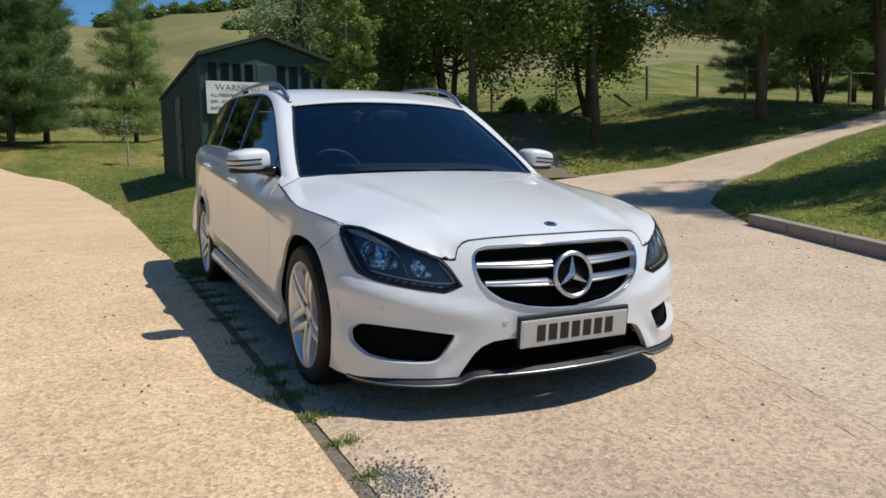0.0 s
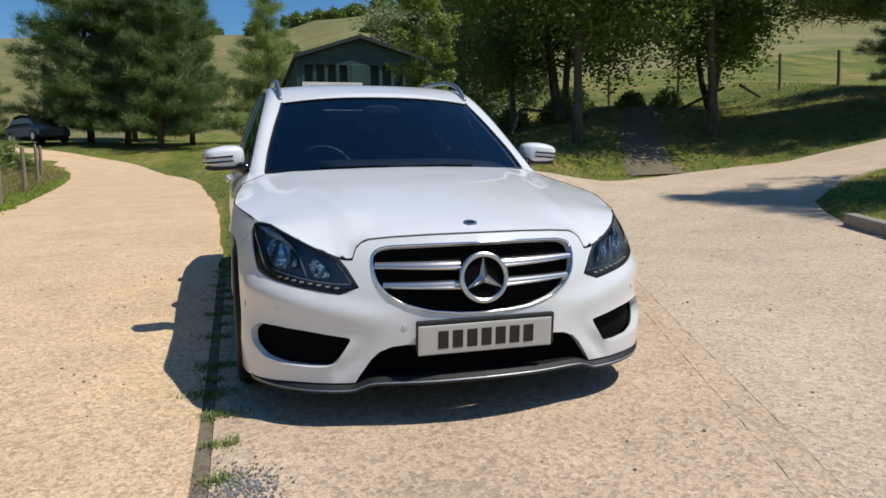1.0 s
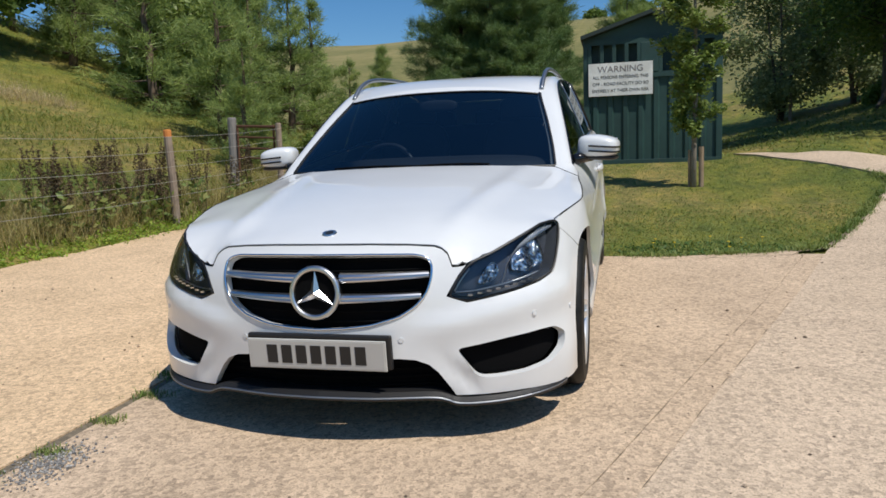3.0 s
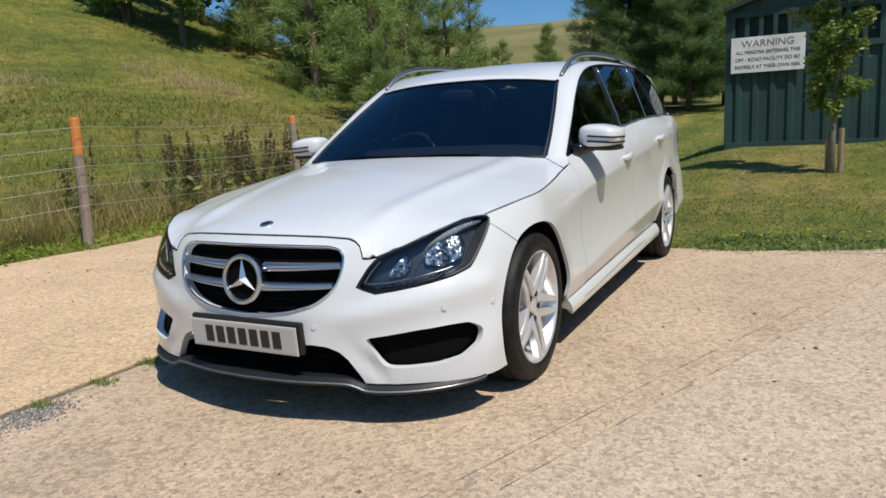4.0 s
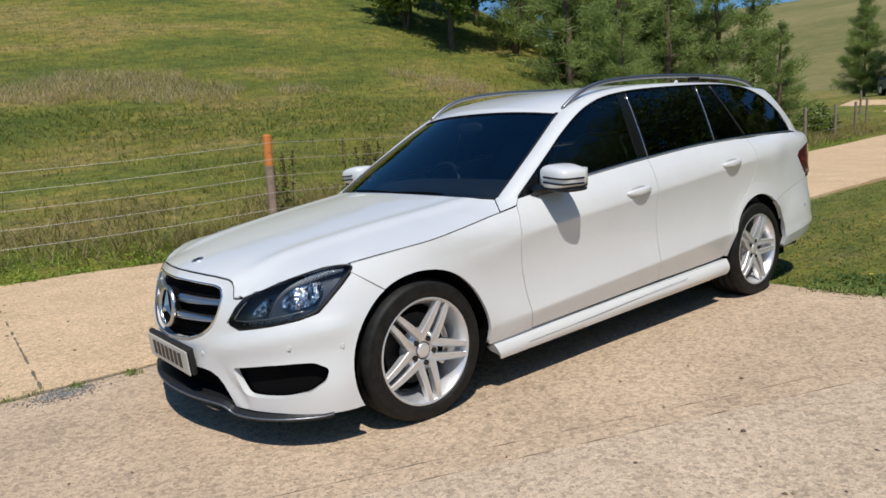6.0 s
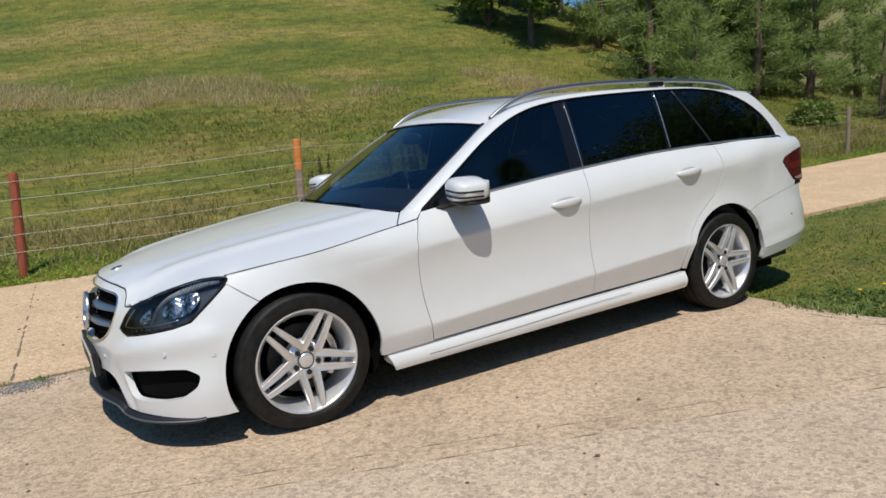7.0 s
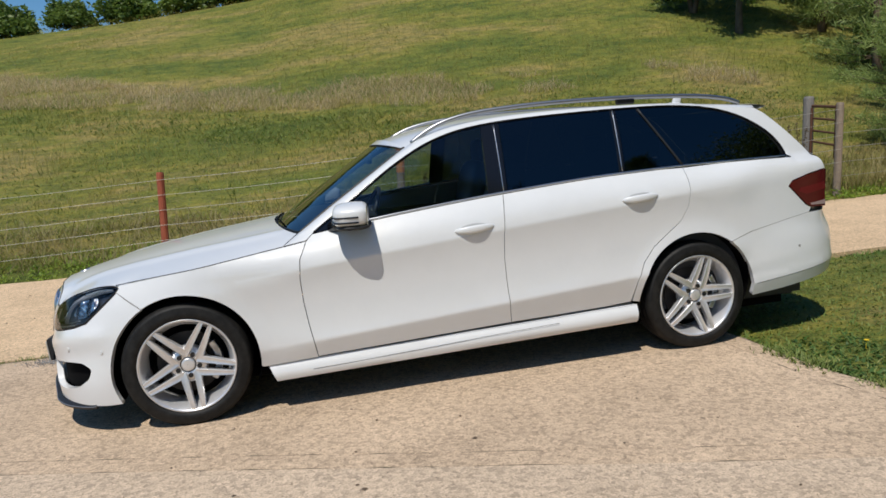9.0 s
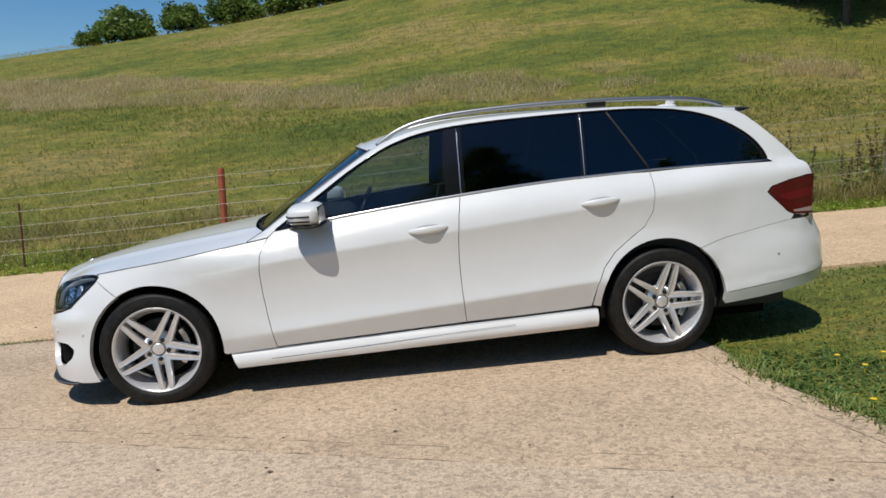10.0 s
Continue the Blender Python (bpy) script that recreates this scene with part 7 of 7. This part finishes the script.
panel("rear_bumper", rear_full, [], rear_bump, PAINT, step=0.03, skirt=0.03, both=False, gap=0.0015, lines=rear_lines)
for s in (1, -1):
    # grey line along the bumper's fold, darkening it as shade would
    bm = bmesh.new()
    tube(bm, [rear_bump(s * ra(y), crease_z(y)) for y in np.linspace(3.25, 3.86, 16)], 0.0012, 5)
    part("bumper_crease_shade", bm, GREYTRIM, CAR)
    bm = bmesh.new()
    tube(bm, [rear_bump(s * ra(y), z) for y, z in densify(BUMP_SEAM, 0.03, False)], 0.0013, 5)
    part("bumper_seam", bm, GREYTRIM, CAR)
    bm = bmesh.new()
    bmesh.ops.create_cone(bm, cap_ends=True, segments=16, radius1=0.009, radius2=0.008, depth=0.004, matrix=Matrix.Translation(rear_bump(s * ra(3.56), 0.545)) @ Matrix.Rotation(radians(90), 4, "Y"))
    part("parking_sensor", bm, GREYTRIM, CAR)
    bm = bmesh.new()
    box(bm, (0.12, 0.08, 0.05), Matrix.Translation((s * 0.52, 3.93, 0.345)), 0.012)
    part("tailpipe", bm, CHROME, CAR)

# ---- side windows ----
FRONT_GLASS = [(0.86, 0.955), (1.2, 0.995), (1.45, 1.018), (1.665, 1.036), (1.675, 1.2), (1.69, 1.404), (1.55, 1.386), (1.40, 1.342), (1.28, 1.289), (1.13, 1.203), (0.98, 1.102), (0.875, 1.03)]
REAR_GLASS = [(1.775, 1.045), (2.1, 1.066), (2.45, 1.085), (2.465, 1.25), (2.475, 1.437), (2.2, 1.435), (2.0, 1.428), (1.795, 1.414)]
TAIL_GLASS = [(2.485, 1.088), (2.7, 1.093), (3.0, 1.095), (3.35, 1.095), (3.555, 1.090), (3.535, 1.15), (3.48, 1.225), (3.385, 1.297), (3.27, 1.356), (3.15, 1.394), (3.03, 1.415), (2.85, 1.434), (2.6, 1.439), (2.51, 1.438), (2.50, 1.25)]
panel("front_window", FRONT_GLASS, [], side, CLEARGLASS, step=0.05, skirt=0.004, label="lightly tinted side window")
panel("rear_door_window", REAR_GLASS, [], side, PRIVACY, step=0.05, skirt=0.004, label="dark privacy glass")
panel("rear_side_window", TAIL_GLASS, [], side, PRIVACY, step=0.05, skirt=0.004, label="dark privacy glass")


def side_in(d):
    return lambda y, z: Vector((side_x(y, z) - d, y, z))


def side_out(d):
    return lambda y, z: Vector((side_x(y, z) + d, y, z))


outer = [(0.69, 0.917)] + [(y, z + 0.002) for y, z in BELT_LINE[1:]] + DLO_REAR[1:] + [(y, z) for y, z in DLO_TOP[::-1][1:-1]]
panel("window_frame", outer, [FRONT_GLASS, REAR_GLASS, TAIL_GLASS], side_in(0.003), GLOSSBLACK, step=0.03, gap=0, skirt=0.012)
for s in (1, -1):
    bm = bmesh.new()
    bl = [(y, lerp_table(BELT, y) + 0.006) for y in np.linspace(0.80, 3.575, 40)]
    tube(bm, [side_out(0.003)(y, z) for y, z in bl], 0.0065, 6)
    o = part("belt_trim", bm, SATIN, CAR, smooth=True)
    bm = bmesh.new()
    tube(bm, [side_out(0.0025)(y, z) for y, z in catmull(DLO_REAR[:-1], 4) + catmull(DLO_TOP[::-1], 3)], 0.0045, 6)
    p_ = part("window_trim", bm, GLOSSBLACK, CAR, smooth=True)
    for (y0, z0), (y1, z1), r_, mat_ in (((2.65, 1.436), (2.85, 1.09), 0.008, BLACKPLASTIC), ((1.752, 1.04), (1.765, 1.408), 0.003, SATIN), ((2.468, 1.09), (2.492, 1.436), 0.0032, SATIN)):
        bm = bmesh.new()
        tube(bm, [Vector((s * (side_x(y0 + (y1 - y0) * k / 10, z0 + (z1 - z0) * k / 10) + 0.002), y0 + (y1 - y0) * k / 10, z0 + (z1 - z0) * k / 10)) for k in range(11)], r_, 6)
        part("window_divider", bm, mat_, CAR, smooth=True)
    for ob_, sc in ((o, s), (p_, s)):
        if sc < 0:
            for v_ in ob_.data.vertices:
                v_.co.x = -v_.co.x
            ob_.data.flip_normals()

# ---- mirrors, handles, rails, aerial, wipers ----
def super_box(bm, half, m, p=3.2, nu=28, nv=16):
    rings = []
    for j in range(1, nv):
        th = -math.pi / 2 + math.pi * j / nv
        ring = []
        for i in range(nu):
            ph = math.tau * i / nu
            c = lambda w: math.copysign(abs(w) ** (2 / p), w)
            ring.append(bm.verts.new(m @ Vector((half[0] * c(math.cos(th)) * c(math.cos(ph)), half[1] * c(math.cos(th)) * c(math.sin(ph)), half[2] * c(math.sin(th))))))
        rings.append(ring)
    lo, hi = bm.verts.new(m @ Vector((0, 0, -half[2]))), bm.verts.new(m @ Vector((0, 0, half[2])))
    for r, q in zip(rings, rings[1:]):
        for i in range(nu):
            bm.faces.new((r[i], r[(i + 1) % nu], q[(i + 1) % nu], q[i]))
    for i in range(nu):
        bm.faces.new((lo, rings[0][(i + 1) % nu], rings[0][i]))
        bm.faces.new((hi, rings[-1][i], rings[-1][(i + 1) % nu]))
    return bm


for s in (1, -1):
    m = Matrix.Translation((s * 0.937, 0.905, 1.005)) @ Matrix.Rotation(radians(-9 * s), 4, "Z") @ Matrix.Rotation(radians(3 * s), 4, "Y")
    bm = bmesh.new()
    super_box(bm, (0.108, 0.106, 0.063), m, 3.6)
    for v in bm.verts:
        q = m.inverted() @ v.co
        # rounded front, flat back, slimmer towards the tip
        f = 1 - 0.22 * max(0, (s * q.x) / 0.105)
        q.z *= f
        if q.y > 0:
            q.y *= 0.75
        q.z += 0.012 * (q.y < 0) * 0
        v.co = m @ q
    mirror = part("door_mirror", bm, PAINT, CAR, smooth=True)
    bm = bmesh.new()
    super_box(bm, (0.104, 0.092, 0.016), m @ Matrix.Translation((0, 0.0, -0.056)), 3.0)
    part("mirror_base", bm, BLACKPLASTIC, mirror, smooth=True)
    bm = bmesh.new()
    tube(bm, [(s * 0.80, 0.80, 0.935), (s * 0.84, 0.83, 0.948), (s * 0.90, 0.87, 0.953)], [0.034, 0.03, 0.024], 10)
    part("mirror_stalk", bm, GLOSSBLACK, mirror, smooth=True)
    bm = bmesh.new()
    box(bm, (0.17, 0.004, 0.092), m @ Matrix.Translation((0, 0.072, 0.0)), 0.001)
    part("mirror_glass", bm, CHROME, mirror)
    for dz in (0.004, -0.022):
        bm = bmesh.new()
        pts = []
        for k in range(15):
            t = k / 14
            x = -0.035 + 0.135 * t
            y = -0.1062 * max(0.02, 1 - abs(x / 0.1085) ** 3.6) ** (1 / 3.6)
            pts.append(m @ Vector((s * x, y - 0.001, dz - 0.004 * t)))
        pts.append(m @ Vector((s * 0.1085, 0.0, dz - 0.004)))
        pts.append(m @ Vector((s * 0.1070, 0.03, dz - 0.004)))
        tube(bm, pts, 0.0052, 6)
        part("mirror_indicator", bm, GLOSSBLACK, mirror)

for panels, y0, z0 in ((front_doors, 1.548, 0.862), (rear_doors, 2.527, 0.935)):
    for ob_, s in zip(panels, (1, -1)):
        bm = bmesh.new()
        base = Vector((s * side_x(y0, z0), y0, z0))
        rot = Matrix.Rotation(radians(3.5), 4, "X")
        m = Matrix.Translation(base + Vector((s * 0.020, 0, 0.0))) @ rot
        super_box(bm, (0.014, 0.112, 0.021), m, 2.3, 20, 12)
        for v in bm.verts:
            q = m.inverted() @ v.co
            q.x -= s * 0.020 * (abs(q.y) / 0.112) ** 2
            v.co = m @ q
        part("door_handle", bm, PAINT, ob_, smooth=True)
        # no hollow here: a grey disc carries the shade of the handle's recess
        bm = bmesh.new()
        super_box(bm, (0.004, 0.085, 0.034), Matrix.Translation(base + Vector((s * 0.0, -0.005, -0.004))) @ rot, 2.2, 20, 10)
        part("handle_recess_shade", bm, Mat("handle_shadow", 0.5, 0, (0.45, 0.45, 0.45)).m, ob_, smooth=True)

for s in (1, -1):
    bm = bmesh.new()
    pts = [(s * 0.592, 1.30, 1.345), (s * 0.594, 1.40, 1.408), (s * 0.594, 1.52, 1.455), (s * 0.592, 1.7, 1.488), (s * 0.59, 2.0, 1.508), (s * 0.588, 2.35, 1.514), (s * 0.585, 2.75, 1.508), (s * 0.58, 3.1, 1.49), (s * 0.573, 3.3, 1.462), (s * 0.568, 3.40, 1.43)]
    tube(bm, catmull(pts, 5), 0.0135, 10)
    rail = part("roof_rail", bm, RAILGREY, CAR, "satin grey roof rail", smooth=True)
    for y, z in ((2.62, 1.489),):
        bm = bmesh.new()
        box(bm, (0.022, 0.12, 0.035), Matrix.Translation((s * 0.588, y, z)), 0.008)
        part("rail_foot", bm, GLOSSBLACK, rail)
bm = bmesh.new()
super_box(bm, (0.03, 0.075, 0.018), Matrix.Translation((0.0, 3.28, 1.462)), 2.2, 18, 10)
super_box(bm, (0.008, 0.03, 0.045), Matrix.Translation((0.0, 3.31, 1.49)) @ Matrix.Rotation(radians(-30), 4, "X"), 2.2, 14, 10)
part("aerial_fin", bm, PAINT, CAR, smooth=True)
for x0, x1 in ((-0.62, 0.02), (0.0, 0.55)):
    bm = bmesh.new()
    tube(bm, [screen(x0 + (x1 - x0) * k / 12, 0.012 + 0.012 * math.sin(k / 12 * 3)) + Vector((0, -0.010, 0.008)) for k in range(13)], 0.006, 6)
    part("wiper", bm, VOIDBLACK, CAR)
bm = bmesh.new()
box(bm, (1.22, 0.12, 0.02), Matrix.Translation((0, 0.60, 0.885)))
part("scuttle", bm, BLACKPLASTIC, CAR)

# ---- cabin ----
bm = bmesh.new()
box(bm, (1.50, 2.95, 0.06), Matrix.Translation((0, 2.15, 0.25)))
box(bm, (1.56, 0.05, 0.60), Matrix.Translation((0, 0.66, 0.55)))
box(bm, (1.40, 0.05, 0.75), Matrix.Translation((0, 3.60, 0.65)))
for s in (1, -1):
    box(bm, (0.03, 3.0, 0.64), Matrix.Translation((s * 0.78, 2.15, 0.56)))
    box(bm, (0.03, 0.95, 0.30), Matrix.Translation((s * 0.40, 0.12, 0.62)))
part("cabin_tub", bm, DARKTRIM, CAR)
bm = bmesh.new()
super_box(bm, (0.70, 0.24, 0.12), Matrix.Translation((0, 0.88, 0.86)), 4)
dash = part("dashboard", bm, DARKTRIM, CAR, smooth=True)
bm = bmesh.new()
m = Matrix.Translation((-0.36, 1.14, 0.885)) @ Matrix.Rotation(radians(66), 4, "X")
torus(bm, 0.185, 0.015, m, 36, 8)
bmesh.ops.create_cone(bm, cap_ends=True, segments=20, radius1=0.075, radius2=0.06, depth=0.04, matrix=m)
box(bm, (0.34, 0.045, 0.02), m)
part("steering_wheel", bm, SEATFABRIC, CAR, smooth=True)
for x in (-0.37, 0.37):
    bm = bmesh.new()
    super_box(bm, (0.26, 0.27, 0.09), Matrix.Translation((x, 1.55, 0.55)), 4)
    super_box(bm, (0.25, 0.075, 0.34), Matrix.Translation((x, 1.86, 0.86)) @ Matrix.Rotation(radians(-14), 4, "X"), 4)
    super_box(bm, (0.14, 0.05, 0.09), Matrix.Translation((x, 1.97, 1.25)), 3.5)
    part("front_seat", bm, SEATFABRIC, CAR, smooth=True)
bm = bmesh.new()
super_box(bm, (0.62, 0.26, 0.09), Matrix.Translation((0, 2.45, 0.56)), 4)
super_box(bm, (0.64, 0.07, 0.33), Matrix.Translation((0, 2.74, 0.86)) @ Matrix.Rotation(radians(-16), 4, "X"), 4)
for x in (-0.4, 0, 0.4):
    super_box(bm, (0.12, 0.045, 0.075), Matrix.Translation((x, 2.85, 1.22)), 3.5)
part("rear_bench", bm, SEATFABRIC, CAR, smooth=True)
sheet("headliner", lambda u, v: roof(u * 0.97, 0.02 + 0.96 * v) + Vector((0, 0, -0.022)), 14, 16, GREYTRIM, u0=-1, u1=1)
sheet("pillar_lining", lambda u, v: pillar(u, v) + Vector((-0.022, 0, -0.012)), 30, 3, GREYTRIM, mirror=True)
bm = bmesh.new()
super_box(bm, (0.115, 0.018, 0.035), Matrix.Translation((0, 1.12, 1.27)), 3)
part("rear_view_mirror", bm, DARKTRIM, CAR, smooth=True)
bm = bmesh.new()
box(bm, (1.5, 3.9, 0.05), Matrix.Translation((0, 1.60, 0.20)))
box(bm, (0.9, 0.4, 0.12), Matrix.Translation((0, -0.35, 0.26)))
# added unseen plate: stops sun leaking through the front openings onto the ground
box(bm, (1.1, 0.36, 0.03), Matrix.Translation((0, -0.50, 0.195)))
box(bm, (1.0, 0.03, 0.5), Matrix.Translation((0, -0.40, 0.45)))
part("underbody_and_light_block", bm, VOIDBLACK, CAR)
for yc, zc in ((0, 0.322), (AXLE_R, 0.335)):
    for s in (1, -1):
        verts, faces = [], []
        n = 26
        for k in range(n + 1):
            an = radians(-25 + 230 * k / n)
            for x in (0.895, 0.55):
                yy, zz = yc + (ARCH_R + 0.004) * math.cos(an), zc + (ARCH_R + 0.004) * math.sin(an)
                if x > 0.6:
                    x = side_x(yy, zz) - 0.013
                verts.append((s * x, yy, zz))
        for k in range(n):
            faces.append((2 * k, 2 * k + 1, 2 * k + 3, 2 * k + 2))
        c = len(verts)
        verts += [(s * 0.55, yc + (ARCH_R + 0.004) * math.cos(radians(-25 + 230 * k / n)), zc + (ARCH_R + 0.004) * math.sin(radians(-25 + 230 * k / n))) for k in range(n + 1)]
        faces.append(tuple(range(c, c + n + 1)))
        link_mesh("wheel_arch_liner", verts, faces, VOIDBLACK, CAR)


# ---- wheels ----
def lathe(prof, n=56):
    bm = bmesh.new()
    rings = [[bm.verts.new((x, r * math.cos(k * math.tau / n), r * math.sin(k * math.tau / n))) for k in range(n)] for x, r in prof]
    for a, b in zip(rings, rings[1:]):
        for k in range(n):
            bm.faces.new((a[k], a[(k + 1) % n], b[(k + 1) % n], b[k]))
    bmesh.ops.recalc_face_normals(bm, faces=bm.faces[:])
    return bm


def wheel_meshes():
    """Meshes of one wheel about its middle, outer face towards +x."""
    made = {}
    R = TYRE_R
    prof = [(-0.105, 0.228), (-0.118, 0.245), (-0.122, 0.275), (-0.115, 0.303), (-0.100, R - 0.009), (-0.085, R - 0.002), (-0.060, R), (-0.055, R - 0.007), (-0.049, R), (-0.005, R + 0.001), (0.0, R - 0.007), (0.006, R + 0.001), (0.049, R), (0.055, R - 0.007), (0.060, R), (0.085, R - 0.002), (0.100, R - 0.009), (0.115, 0.303), (0.1155, 0.298), (0.122, 0.275), (0.1225, 0.262), (0.119, 0.250), (0.110, 0.243), (0.103, 0.236)]
    made["tyre"] = (lathe(prof, 64), TYRE)
    rim = [(-0.10, 0.222), (-0.06, 0.205), (0.03, 0.200), (0.06, 0.212), (0.098, 0.236), (0.112, 0.243), (0.116, 0.240), (0.115, 0.235), (0.106, 0.228), (0.088, 0.222), (0.06, 0.206), (0.0, 0.202), (-0.05, 0.204)]
    made["rim"] = (lathe(rim, 64), ALLOY)
    bm = bmesh.new()
    sect = [(-0.5, -0.6), (-0.5, 0.30), (-0.40, 0.46), (-0.12, 0.40), (0.12, 0.40), (0.40, 0.46), (0.5, 0.30), (0.5, -0.6)]
    for s in (1, -1):
        rings = []
        for i in range(11):
            t = i / 10
            r = 0.040 + 0.192 * t
            # the arms of a pair part at the hub and run close together to the rim
            off = s * (0.036 - 0.012 * t)
            w = 0.040 - 0.016 * t
            x = 0.074 + 0.020 * math.sin(t * 1.9) + 0.006 * t
            th = 0.036 - 0.006 * t
            rings.append([bm.verts.new((x + d * th, off + u * w, r)) for u, d in sect])
        for a, b in zip(rings, rings[1:]):
            for j in range(len(sect)):
                bm.faces.new((a[j], a[(j + 1) % len(sect)], b[(j + 1) % len(sect)], b[j]))
        bm.faces.new(rings[0])
        bm.faces.new(rings[-1][::-1])
    bmesh.ops.recalc_face_normals(bm, faces=bm.faces[:])
    made["spoke"] = (bm, ALLOY)
    made["hub"] = (lathe([(0.04, 0.098), (0.068, 0.096), (0.082, 0.084), (0.088, 0.050), (0.083, 0.040)], 40), ALLOY)
    bm = lathe([(0.074, 0.036), (0.088, 0.034), (0.091, 0.028), (0.0915, 0.02), (0.092, 0.001)], 32)
    made["hub_cap"] = (bm, ALLOY)
    bm = bmesh.new()
    for k in range(1):
        a = k * math.tau / 5
        bmesh.ops.create_cone(bm, cap_ends=True, segments=14, radius1=0.0125, radius2=0.0125, depth=0.008, matrix=Matrix.Translation((0.0895, -0.056 * math.sin(a), 0.056 * math.cos(a))) @ Matrix.Rotation(radians(90), 4, "Y"))
    made["wheel_bolt"] = (bm, INK)
    made["brake_disc"] = (lathe([(0.015, 0.07), (0.015, 0.160), (0.0, 0.161), (0.0, 0.07)], 48), DISC)
    bm = bmesh.new()
    for k in range(8):
        a = radians(-28 + 8 * k)
        box(bm, (0.07, 0.032, 0.062), Matrix.Rotation(a, 4, "X") @ Matrix.Translation((0.022, 0.150, 0.0)), 0.006)
    made["brake_caliper"] = (bm, SATIN)
    made["back_plate"] = (lathe([(-0.03, 0.001), (-0.03, 0.20)], 40), VOIDBLACK)
    out = {}
    for n_, (b, mat) in made.items():
        me = bpy.data.meshes.new(n_)
        b.to_mesh(me)
        b.free()
        me.materials.append(mat)
        if n_ in ("tyre", "rim", "hub", "hub_cap"):
            me.shade_smooth()
        out[n_] = me
    return out


WHEEL = wheel_meshes()
for yc, spin in ((0.0, -29.0), (AXLE_R, -17.0)):
    for s in (1, -1):
        rot = Matrix.Rotation(radians(0 if s > 0 else 180), 4, "Z")
        turn = Matrix.Rotation(radians(spin), 4, "X")
        wheel = new("wheel", WHEEL["rim"])
        wheel.parent = CAR
        wheel.matrix_basis = Matrix.Translation((s * WHEEL_X, yc, WHEEL_Z)) @ rot @ turn
        wheel["label"] = "silver five twin-spoke alloy wheel with black tyre"
        for n_ in ("tyre", "hub", "hub_cap", "wheel_bolt", "spoke", "brake_disc", "brake_caliper", "back_plate"):
            for k in range(5 if n_ in ("spoke", "wheel_bolt") else 1):
                o = new(n_, WHEEL[n_])
                o.parent = wheel
                o.matrix_basis = Matrix.Rotation(k * math.tau / 5, 4, "X")
                if n_ == "brake_caliper":
                    o.matrix_basis = turn.inverted()
